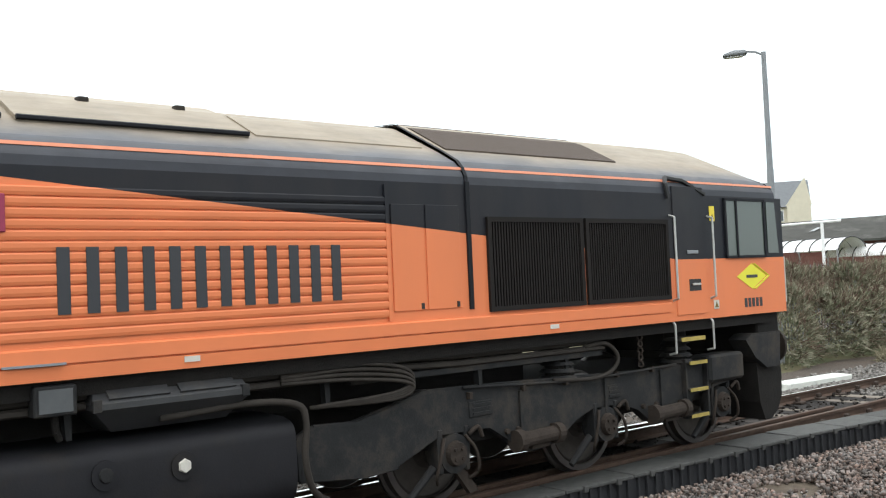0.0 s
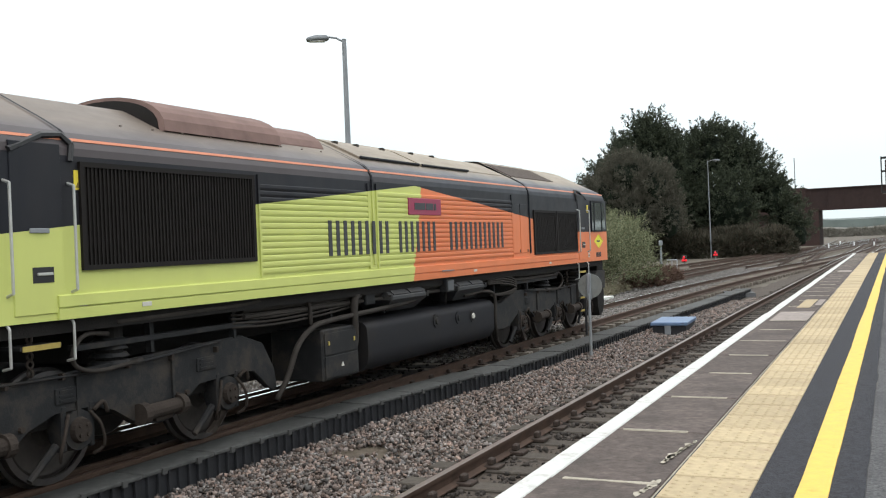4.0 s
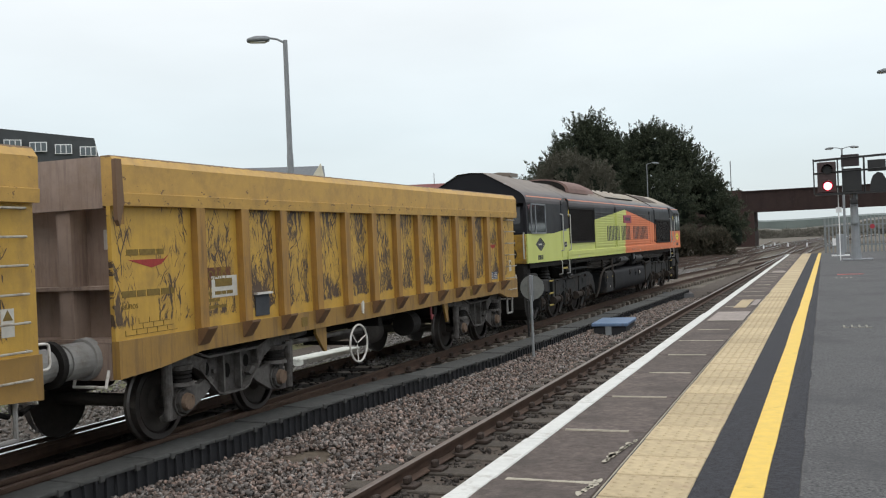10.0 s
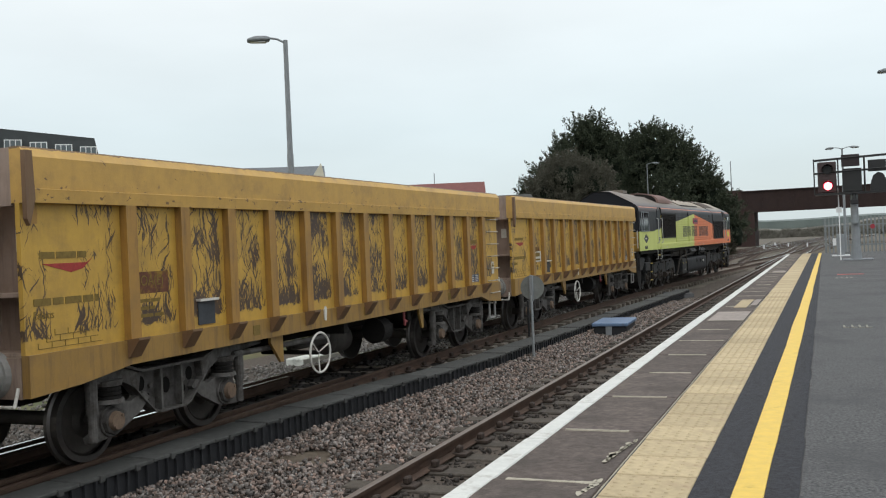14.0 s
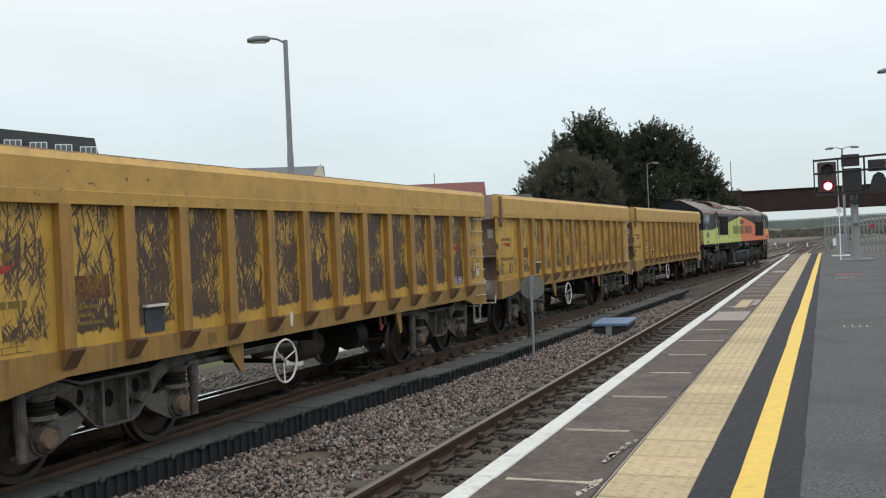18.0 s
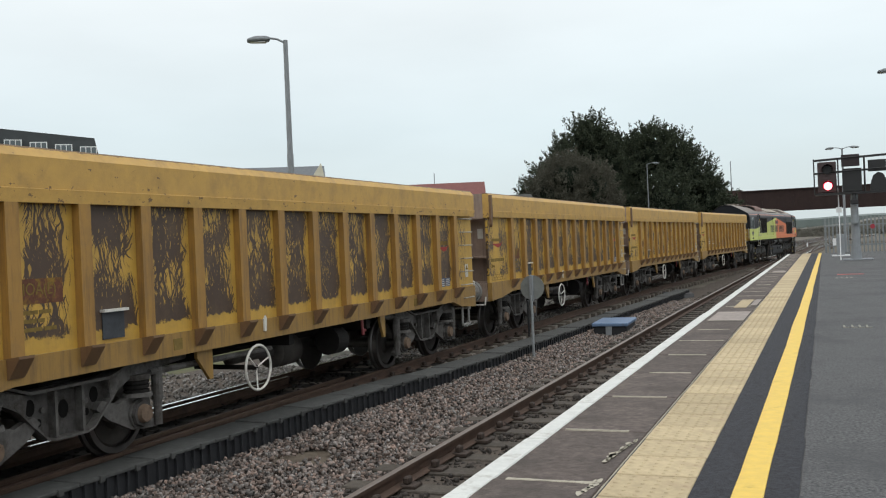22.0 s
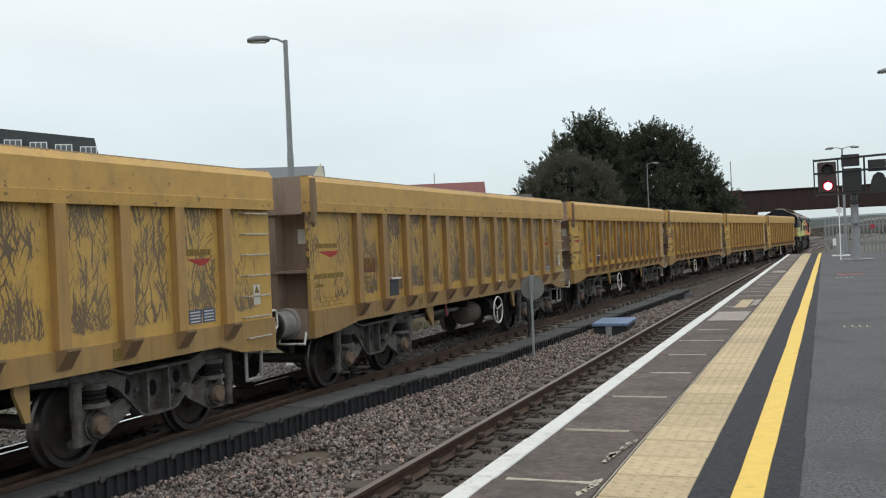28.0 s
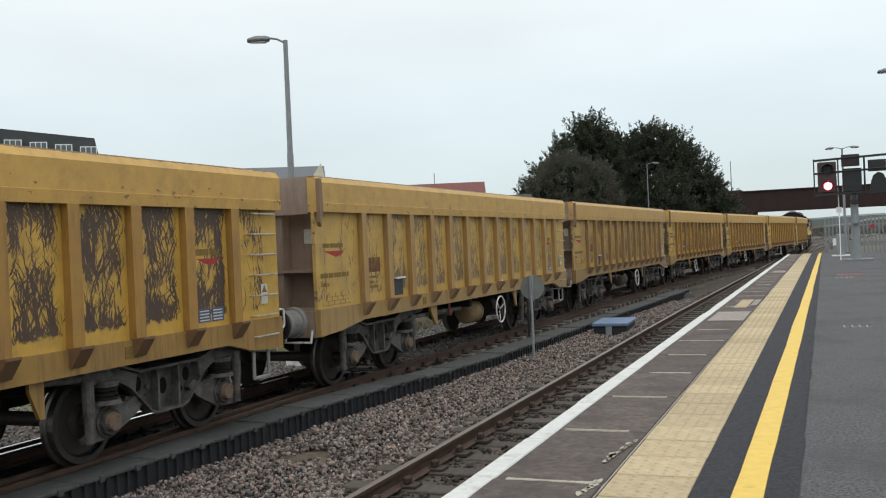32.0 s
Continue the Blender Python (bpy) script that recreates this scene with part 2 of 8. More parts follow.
M_FENCE = mat("dull_galvanised_fence", (0.20, 0.22, 0.23), 0.6, 0.3, scale=8, var=0.2)


# ---- ground, platform, tracks ----
def sheet(name, x0, x1, y0, y1, z, material, label, category="ground", fx=None, steps=40):
    """A strip of ground; fx(y) shifts it sideways along its length."""
    verts, faces = [], []
    for i in range(steps + 1):
        y = y0 + (y1 - y0) * i / steps
        s = fx(y) if fx else 0.0
        verts += [(x0 + s, y, z), (x1 + s, y, z)]
    for i in range(steps):
        a = 2 * i
        faces.append((a, a + 1, a + 3, a + 2))
    ob = new(name, shape(name, verts, faces, material))
    return tagged(ob, label, category, kind="structure")


M_GRASS = mat("rough_grass_ground", (0.085, 0.095, 0.045), 0.95, scale=0.8, var=0.5, bump=1.0, bump_scale=8, dirt=0.6, dirt_scale=0.25, dark=(0.12, 0.09, 0.055))
sheet("ground", -1800, 1800, -300, 3500, -0.38, M_GRASS, "rough brown and green open ground", steps=2)


def ballast_bed():
    """The railway's stone bed, with soft shoulders, under both tracks."""
    verts, faces = [], []
    cols = [-14.0, -10.6, -9.6, -9.0, -6.8, -6.66, -6.0, -5.2, -4.4, -4.0, -1.9, -1.62]
    hts = [-0.41, -0.36, -0.30, -0.19, -0.19, -0.36, -0.36, -0.34, -0.27, -0.19, -0.19, -0.22]
    ys = [-126 + 3 * i for i in range(96)]
    for y in ys:
        shift = max(0.0, y - 40) * 0.0
        for x, z in zip(cols, hts):
            verts.append((x + shift, y, z + 0.02 * noise.noise((x * 1.7, y * 0.9, 0))))
    n = len(cols)
    for j in range(len(ys) - 1):
        for i in range(n - 1):
            a = j * n + i
            faces.append((a, a + 1, a + n + 1, a + n))
    ob = new("trackbed", shape("trackbed", verts, faces, M_BED))
    return tagged(ob, "grey-brown stone ballast bed under the tracks", "ballast", kind="structure")


ballast_bed()


def junction_bed():
    """The wide stony yard beyond the platform's end."""
    verts = [(-22, 38, -0.36), (-10.6, 30, -0.36), (-1.6, 51, -0.30), (14, 51.5, -0.30), (9, 150, -0.2), (-30, 150, -0.25), (16, 330, -0.2), (-30, 330, -0.3)]
    faces = [(0, 1, 2, 5), (2, 3, 4, 5), (5, 4, 6, 7)]
    ob = new("junction_bed", shape("junction_bed", verts, faces, M_JBED))
    return tagged(ob, "wide grey ballast bed of the junction beyond the platform", "ballast", kind="structure")


junction_bed()
# dark strip that paints the shade under the train over oily ballast
sheet("oily_bed", -1.35, 0.95, -126, 16.5, -0.172, M_OILSHADEBED, "oily ballast between the train's rails with the train's shade painted in", "ballast", fx=far_x, steps=60)

RAIL_PROFILE = [(-0.07, -0.155), (0.07, -0.155), (0.07, -0.145), (0.012, -0.12), (0.010, -0.045), (0.035, -0.036), (0.035, -0.004),
                (-0.035, -0.004), (-0.035, -0.036), (-0.010, -0.045), (-0.012, -0.12), (-0.07, -0.145)]

HEAD_PROFILE = [(-0.033, -0.004), (-0.026, 0.0), (0.026, 0.0), (0.033, -0.004)]


def rail(name, fx, y0, y1, steps, label, worn=True):
    """A rail with a dull web and, as its own part, a polished running strip."""
    ys = [y0 + (y1 - y0) * i / steps for i in range(steps + 1)]
    verts, faces, hv, hf = [], [], [], []
    n = len(RAIL_PROFILE)
    for j, y in enumerate(ys):
        verts += [(fx(y) + x, y, z) for x, z in RAIL_PROFILE]
        hv += [(fx(y) + x, y, z) for x, z in HEAD_PROFILE]
        if j:
            a, b = (j - 1) * n, j * n
            faces += [(a + i, a + (i + 1) % n, b + (i + 1) % n, b + i) for i in range(n)]
            k = len(HEAD_PROFILE)
            a, b = k * (j - 1), k * j
            hf += [(a + i, a + i + 1, b + i + 1, b + i) for i in range(k - 1)]
    ob = new(name, shape(name, verts, faces, M_RAIL))
    tagged(ob, label, "rail", "rails of the railway")
    head = new("running_surface", shape("running_surface", hv, hf, M_HEAD_DULL if worn == "dull" else M_HEAD if worn else M_RAIL))
    head.parent = ob
    return ob


# the nearer rail's top is painted brown for the dark train it would mirror
for side in (-0.7525, 0.7525):
    rail("rail", lambda y, s=side: far_x(y) + s, -126, 130, 118, "rusty steel rail with a bright polished top under the train" if side < 0 else "rusty steel rail under the train, its top painted brown for a dark reflection", worn=side < 0)
    rail("rail", lambda y, s=side: near_x(y) + s, -126, 330, 90, "rusty steel rail with a dull worn top along the platform", worn="dull")

# the nearer check rail's top is painted to match that dark reflection
for side in (-0.50, 0.50):
    rail("check_rail", lambda y, s=side: far_x(y) + s, -126, 13.4, 60, "rusty check rail with a worn edge inside the train's track", worn=side < 0)


def sleepers(fx, y0, y1, step, material, label, half=1.28, z=-0.165, keep=300):
    root = thing("sleeper_row", pose(0, 0, 0), label, "sleepers", kind="structure")
    bm = bmesh.new()
    box(bm, -half, half, -0.125, 0.125, -0.14, 0.0, 0.012)
    me = finish(bm, "sleeper")
    me.materials.append(material)
    y = y0
    while y < y1 and keep:
        ob = piece("sleeper", me, root, (fx(y) + random.uniform(-0.03, 0.03), y, z + random.uniform(-0.01, 0.01)), random.uniform(-0.015, 0.015))
        y += step
        keep -= 1
    return root


def rail_chairs(fx, y0, y1, label):
    """Cast seats that hold the rails on their sleepers."""
    root = thing("chair_row", pose(0, 0, 0), label, "rail chairs", kind="structure")
    bm = bmesh.new()
    box(bm, -0.19, 0.19, -0.09, 0.09, -0.02, 0.02, 0.008)
    for x in (-0.085, 0.085):
        box(bm, x - 0.03, x + 0.03, -0.05, 0.05, 0.02, 0.085, 0.012)
    me = finish(bm, "rail_chair")
    me.materials.append(M_CHAIR)
    y = y0
    while y < y1:
        for side in (-0.7525, 0.7525):
            piece("rail_chair", me, root, (fx(y) + side, y, -0.15))
        y += 0.66
    return root


rail_chairs(near_x, -1.36, 22, "rusty cast chairs under the platform track's rails")
rail_chairs(far_x, -1.36, 22, "rusty cast chairs under the rails below the train")
sleepers(near_x, -14.56, 130, 0.66, M_SLEEPER, "dark weathered timber sleepers sunk in ballast")
sleepers(far_x, -14.56, 13, 0.66, M_SLEEPER_O, "oily sleepers under the train's track, darkened with its painted shade", half=1.04)
sleepers(far_x, 13.16, 100, 0.66, M_SLEEPER_C, "dusty brown sleepers under the train's track", half=1.04)


def platform():
    """Wall, coping slabs, tactile paving, asphalt strips and painted lines."""
    end = 50.3
    bm = bmesh.new()
    box(bm, -1.58, 12, -14, end, -0.7, PLAT - 0.062)
    body = part("platform", bm, M_WALL)
    tagged(body, "long station platform with a dark brick face", "platform", kind="structure")
    bm = bmesh.new()
    box(bm, -0.130, 12, -14, end, PLAT - 0.062, PLAT, 0.0)
    tagged(part("platform_surface", bm, M_PLAT), "worn grey asphalt platform surface", "platform surface", kind="structure")
    bm = bmesh.new()
    box(bm, -0.618, -0.133, -14, end, PLAT - 0.062, PLAT - 0.004)
    tagged(part("asphalt_strip", bm, M_PLAT_D), "newer black asphalt strip beside the tactile paving", "asphalt", kind="structure")
    return body


platform()


def leafmat(name, a, b, rough=0.75):
    m = mat(name, a, rough, scale=2, var=0.2, bump=0)
    nt = m.node_tree
    info, ramp = nt.nodes.new("ShaderNodeNewGeometry"), nt.nodes.new("ShaderNodeValToRGB")
    ramp.color_ramp.elements[0].color, ramp.color_ramp.elements[1].color = (*a, 1), (*b, 1)
    nt.links.new(info.outputs["Random Per Island"], ramp.inputs[0])
    nt.links.new(ramp.outputs[0], nt.nodes["Principled BSDF"].inputs["Base Color"])
    nt.nodes["Principled BSDF"].inputs["Specular IOR Level"].default_value = 0.2
    return m


M_CONIFER = leafmat("dark_conifer_foliage", (0.022, 0.031, 0.021), (0.080, 0.092, 0.058))
# near-black green that paints the shade deep in the crowns
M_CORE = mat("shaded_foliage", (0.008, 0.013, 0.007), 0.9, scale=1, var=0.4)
M_TWIG = leafmat("grey_brown_twigs", (0.052, 0.054, 0.040), (0.130, 0.122, 0.094))
M_SCRUB = leafmat("scrub_leaves", (0.11, 0.13, 0.075), (0.35, 0.325, 0.245))
M_BUSHLEAF = leafmat("bush_leaves", (0.085, 0.105, 0.055), (0.23, 0.235, 0.14))
# paled so that the distance haze is in the leaf colours
M_HAZYHEDGE = leafmat("hazy_bare_hedge", (0.105, 0.10, 0.085), (0.19, 0.18, 0.155))
# leaf colours darkened to paint the shade below the trees
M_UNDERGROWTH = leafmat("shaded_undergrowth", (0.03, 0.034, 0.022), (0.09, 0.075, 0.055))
M_REDSTEM = leafmat("dry_reddish_stems", (0.10, 0.055, 0.045), (0.16, 0.11, 0.08))
M_DRYGRASS = leafmat("dry_grass_blades", (0.20, 0.18, 0.12), (0.34, 0.31, 0.22))
M_BARK = mat("bark", (0.05, 0.04, 0.032), 0.9, scale=9, var=0.4, bump=0.6)
# far woodland and hills have the air's haze mixed into their colours
M_FAR = mat("hazy_woodland", (0.135, 0.13, 0.112), 0.95, scale=0.05, var=0.35, bump=0)
M_HILL = mat("hazy_hills", (0.140, 0.165, 0.160), 0.95, scale=0.012, var=0.35, bump=0)


def place(az, r, z=0.0):
    """A point at az degrees left of the line of the track and r metres from the platform's end of view."""
    return Vector((-r * math.sin(radians(az)), r * math.cos(radians(az)), z))


def tufts(rng, lobes, count, length, spread, up=0.35):
    """Pointed leaf clumps all over lumpy lobes (centre, radii): vertices and triangles."""
    lobes = np.array(lobes)
    w = (lobes[:, 3] * lobes[:, 5] + lobes[:, 4] * lobes[:, 5])
    pick = rng.choice(len(lobes), count, p=w / w.sum())
    d = rng.normal(size=(count, 3))
    d /= np.linalg.norm(d, axis=1)[:, None]
    d[:, 2] = np.where(d[:, 2] < -0.55, -d[:, 2], d[:, 2])
    rad = rng.uniform(0.80, 1.06, count) ** 0.7
    c = lobes[pick, :3] + d * lobes[pick, 3:6] * rad[:, None]
    inside = np.zeros(count, bool)
    for lobe in lobes:
        inside |= (((c - lobe[:3]) / (lobe[3:6] * 0.72)) ** 2).sum(1) < 1
    c, d = c[~inside], d[~inside]
    n = len(c)
    axis = d + rng.normal(size=(n, 3)) * 0.45 + np.array([0, 0, up])
    axis /= np.linalg.norm(axis, axis=1)[:, None]
    verts = []
    for k in range(3):
        side = np.cross(axis, rng.normal(size=(n, 3)))
        side /= np.linalg.norm(side, axis=1)[:, None]
        ln = length * rng.uniform(0.5, 1.2, n)[:, None]
        ax = axis + rng.normal(size=(n, 3)) * 0.3
        verts += [c - side * spread * rng.uniform(0.5, 1, n)[:, None], c + side * spread * rng.uniform(0.5, 1, n)[:, None], c + ax * ln]
    v = np.stack(verts, 1).reshape(-1, 3)
    f = np.arange(len(v)).reshape(-1, 3)
    return v, f


def cloud(name, v, f, material):
    me = bpy.data.meshes.new(name)
    me.vertices.add(len(v))
    me.vertices.foreach_set("co", v.astype(np.float32).ravel())
    me.loops.add(len(f) * f.shape[1])
    me.loops.foreach_set("vertex_index", f.astype(np.int32).ravel())
    me.polygons.add(len(f))
    me.polygons.foreach_set("loop_start", np.arange(0, len(f) * f.shape[1], f.shape[1], dtype=np.int32))
    me.update(calc_edges=True)
    me.validate()
    me.materials.append(material)
    return new(name, me)


def sprays(rng, lobes, branches, per, reach, width):
    """Branch ends that stand out from lumpy lobes, each a tapering spray of small leaves."""
    lobes = np.array(lobes)
    w = lobes[:, 3] * lobes[:, 5]
    pick = rng.choice(len(lobes), branches, p=w / w.sum())
    d = rng.normal(size=(branches, 3))
    d /= np.linalg.norm(d, axis=1)[:, None]
    d[:, 2] = np.where(d[:, 2] < -0.5, -d[:, 2], d[:, 2])
    c = lobes[pick, :3] + d * lobes[pick, 3:6] * rng.uniform(0.6, 0.85, (branches, 1))
    inside = np.zeros(branches, bool)
    for lobe in lobes:
        inside |= (((c - lobe[:3]) / (lobe[3:6] * 0.58)) ** 2).sum(1) < 1
    c, d = c[~inside], d[~inside]
    n = len(c)
    axis = d + np.array([0, 0, 0.45]) + 0.3 * rng.normal(size=(n, 3))
    axis /= np.linalg.norm(axis, axis=1)[:, None]
    ln = reach * rng.uniform(0.35, 1.25, n) ** 1.2
    t = rng.uniform(0, 1, (n, per)) ** 0.85
    pos = c[:, None] + axis[:, None] * (ln[:, None] * t)[..., None] + rng.normal(size=(n, per, 3)) * ((0.20 * ln)[:, None] * (1.05 - t))[..., None]
    pos = pos.reshape(-1, 3)
    m = len(pos)
    lead = np.repeat(axis, per, 0) * 0.6 + rng.normal(size=(m, 3)) * 0.55 + np.array([0, 0, 0.1])
    lead /= np.linalg.norm(lead, axis=1)[:, None]
    side = np.cross(lead, rng.normal(size=(m, 3)))
    side /= np.linalg.norm(side, axis=1)[:, None]
    wd = width * rng.uniform(0.5, 1.2, (m, 1))
    lf = width * 4.2 * rng.uniform(0.5, 1.2, (m, 1))
    v = np.stack((pos - side * wd, pos + side * wd, pos + lead * lf), 1).reshape(-1, 3)
    return v, np.arange(len(v)).reshape(-1, 3)


def tree(base, lobes, count, length, label, trunk=0.35, material=None, spread=0.16, seed=1):
    """Trunk, limbs, dark inner mass and a crown of pointed clumps."""
    rng = np.random.default_rng(seed)
    root = thing("conifer_tree", Matrix.Translation(base), label, "tree", "trees by the line")
    bm = bmesh.new()
    top = max(l[2] + l[5] * 0.5 for l in lobes)
    rod(bm, (0, 0, 0), (0, 0, top), trunk, 0.06, 9)
    part("trunk", bm, M_BARK, root)
    for l in lobes:
        bm = bmesh.new()
        rod(bm, (0, 0, max(0.8, l[2] * 0.45)), (l[0] * 0.9, l[1] * 0.9, l[2]), trunk * 0.35, 0.05, 6)
        part("limb", bm, M_BARK, root)
        # added filler core blocks the view through; its colour holds the crown's shade
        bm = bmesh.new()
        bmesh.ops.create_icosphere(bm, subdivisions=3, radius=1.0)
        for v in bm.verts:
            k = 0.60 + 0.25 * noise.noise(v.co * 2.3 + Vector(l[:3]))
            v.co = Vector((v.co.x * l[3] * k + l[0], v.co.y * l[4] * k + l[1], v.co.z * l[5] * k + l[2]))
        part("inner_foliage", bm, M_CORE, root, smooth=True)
    v, f = sprays(rng, lobes, count, 60, length, spread)
    crown = cloud("crown", v, f, material or M_CONIFER)
    crown.parent = root
    return root


# lobes: x is along the view's left, y away, z up, in metres round the trunk
def turned(az, lobes):
    """Lobes given as (left, away, up, radii) seen along az, in world axes."""
    a = radians(az)
    out = []
    for l, aw, u, rl, ra, ru in lobes:
        out.append((-l * math.cos(a) - aw * math.sin(a), -l * math.sin(a) + aw * math.cos(a), u, (rl + ra) / 2, (rl + ra) / 2, ru))
    return out


R_TREE = 105
tree(place(12.4, R_TREE, -0.3), turned(12.4, [(0.6, 0, 11.4, 2.0, 2.0, 3.7), (3.0, 0, 9.8, 2.3, 2.2, 3.2), (5.2, -1, 7.8, 2.0, 2.0, 2.9), (6.8, -1, 5.6, 1.7, 1.7, 2.8), (-1.3, 0, 9.8, 2.1, 2.4, 4.0),
      (1.0, -1.5, 5.0, 4.6, 3.0, 4.5), (1.7, 0, 13.2, 1.0, 1.0, 1.5), (-0.2, 0, 13.6, 0.9, 0.9, 1.5)]), 1500, 1.7, "tall dark evergreen tree with a ragged top", spread=0.06, seed=3)
tree(place(8.6, R_TREE + 2, -0.3), turned(8.6, [(1.0, 0, 10.9, 2.7, 2.7, 3.3), (3.2, 0, 9.7, 2.2, 2.4, 3.7), (-1.2, 0, 10.0, 2.4, 2.4, 3.4), (-3.0, 0, 8.0, 2.1, 2.1, 3.3), (-4.6, 0, 5.8, 1.9, 1.9, 3.0), (-6.1, 0, 3.8, 1.6, 1.6, 2.6),
      (0.0, -1.5, 5.0, 4.8, 3.0, 4.6), (-7.2, -1, 2.0, 1.2, 1.2, 2.0), (4.2, -1, 4.6, 3.0, 2.6, 4.4)]), 1900, 1.5, "broad dark evergreen tree with a domed crown", spread=0.06, seed=5)
tree(place(13.8, 92, -0.3), turned(13.8, [(0.5, 0, 8.0, 2.5, 2.4, 2.4), (-1.9, 0, 6.7, 2.3, 2.3, 2.8), (2.4, 0, 5.8, 2.1, 2.1, 3.0), (0.0, 0, 4.0, 3.8, 2.6, 3.6), (-3.1, 0, 4.0, 1.7, 1.7, 2.9), (3.2, 0, 3.0, 1.5, 1.5, 2.4)]), 2200, 1.1, "grey-brown bushy tree beside the evergreens", trunk=0.2, material=M_TWIG, spread=0.04, seed=9)


def scrub(name, label, seed, spots, count, length, spread, material, category="bushes"):
    """A tangle of small leaves and twigs that nobody could count."""
    rng = np.random.default_rng(seed)
    v, f = tufts(rng, spots, count, length, spread, up=0.5)
    return tagged(cloud(name, v, f, material), label, category, kind="stuff")


rng_s = random.Random(4)
spots = []
for i in range(58):
    y = 21.6 + 0.55 * i
    spots.append((-12.4 - 0.9 * rng_s.random() - 0.24 - 0.02 * i, y, 0.05 + 0.5 * rng_s.random(), 0.9, 0.8, 0.75 + 0.5 * rng_s.random()))
    spots.append((-13.3 - 0.8 * rng_s.random(), y, 0.7 + 0.5 * rng_s.random(), 0.8, 0.8, 0.9))
for i in range(49):
    spots.append((-13.0 - 1.3 * rng_s.random(), 21.4 + 0.62 * i + rng_s.random(), 1.0 + 0.7 * rng_s.random(), 0.55, 0.5, 0.7))
scrub("bramble_scrub", "tangled green and brown bramble scrub along the fence", 11, spots, 79000, 0.15, 0.035, M_SCRUB)
scrub("bramble_stems", "dry brown stems among the brambles", 12, spots, 16600, 0.55, 0.009, M_REDSTEM, "stems")
spots = [(place(az, r, 0)[0], place(az, r, 0)[1], u, a, a, b) for az, r, u, a, b in
         ((15.4, 40, 0.9, 1.0, 1.3), (14.6, 42, 1.1, 1.1, 1.3), (16.4, 41, 0.8, 1.0, 1.1), (13.9, 44, 0.5, 1.1, 0.9), (15.5, 46, 1.6, 1.3, 1.2), (14.4, 47, 1.5, 1.2, 1.2))]
v, f = sprays(np.random.default_rng(13), spots, 1100, 46, 0.95, 0.022)
tagged(cloud("green_bush", v, f, M_BUSHLEAF), "pale grey-green bush beside the line", "bush", kind="stuff")
spots = [(place(az, r, 0)[0], place(az, r, 0)[1], -0.1, 0.9, 0.9, 0.55) for az, r in ((13.0, 46), (12.6, 48), (13.5, 45), (12.2, 49))]
scrub("low_bush", "low reddish-brown bush beside the line", 14, spots, 6000, 0.18, 0.03, M_REDSTEM, "bush")
spots = [(-11.2 + 0.5 * rng_s.random(), 24 + 0.6 * i, -0.35, 0.5, 0.5, 0.28) for i in range(30)]
scrub("dry_grass", "dry pale grass tufts beside the ballast", 15, spots, 9000, 0.22, 0.012, M_DRYGRASS, "grass")
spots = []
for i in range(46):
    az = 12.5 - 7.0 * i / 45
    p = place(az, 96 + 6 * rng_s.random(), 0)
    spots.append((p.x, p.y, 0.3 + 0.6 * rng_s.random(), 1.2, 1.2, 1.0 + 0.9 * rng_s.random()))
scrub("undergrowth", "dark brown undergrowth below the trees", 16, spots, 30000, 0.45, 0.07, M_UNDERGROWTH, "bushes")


# ---- far backdrop ----
def ridge(name, r, base, height, seed, material, label, az0=-60, az1=80, n=160, rough=0.5):
    verts, faces = [], []
    for i in range(n + 1):
        az = az0 + (az1 - az0) * i / n
        p = place(az, r)
        h = height * (0.75 + rough * noise.noise((i * 0.12 + seed, 0, 0)) + 0.25 * rough * noise.noise((i * 0.9, seed, 0)))
        q = place(az, r * 1.15)
        verts += [(p.x, p.y, base), (p.x, p.y, base + h * 0.8), (q.x, q.y, base + h), (q.x, q.y, base)]
        if i:
            a, b = 4 * (i - 1), 4 * i
            faces += [(a, b, b + 1, a + 1), (a + 1, b + 1, b + 2, a + 2), (a + 2, b + 2, b + 3, a + 3)]
    ob = new(name, shape(name, verts, faces, material))
    return tagged(ob, label, "hills", kind="structure")


ridge("backdrop_hills", 1900, -3, 42, 2, M_HILL, "low hazy hills on the horizon", rough=0.25)
ridge("backdrop_wood", 420, -1, 8.0, 7, M_FAR, "distant bare brown woodland", rough=0.7)
spots = []
for i in range(60):
    p = place(6 - 12 * i / 59, 300 + 40 * rng_s.random())
    spots.append((p.x, p.y, 0.0, 3.0, 3.0, 0.9 + 1.3 * rng_s.random()))
scrub("far_hedge", "distant bare winter hedges beyond the bridge", 17, spots, 12000, 0.9, 0.12, M_HAZYHEDGE, "hedges")


# ---- buildings beyond the fence ----
M_SHEDROOF = mat("lichened_sheet_roof", (0.055, 0.055, 0.05), 0.9, scale=0.9, var=0.35, bump=0.2, dirt=0.35, dirt_scale=0.35, dark=(0.12, 0.12, 0.11))
M_SHEDWALL = mat("red_brick_wall", (0.13, 0.055, 0.045), 0.9, scale=3, var=0.3, bump=0.3)
M_CREAM = mat("cream_render", (0.62, 0.58, 0.46), 0.85, scale=1.5, var=0.08)
M_SLATE = mat("grey_slate_roof", (0.14, 0.15, 0.16), 0.8, scale=4, var=0.2, bump=0.3)
M_REDTILE = mat("red_tile_roof", (0.175, 0.075, 0.070), 0.85, scale=2.5, var=0.2, bump=0.3)
M_MANSARD = mat("dark_slate_cladding", (0.045, 0.05, 0.052), 0.8, scale=3, var=0.2, bump=0.2)
M_PANE = mat("window_glass", (0.10, 0.12, 0.13), 0.1, scale=1, var=0.1, bump=0)
M_UPVC = mat("white_window_frame", (0.75, 0.76, 0.76), 0.5, scale=3, var=0.05, bump=0)
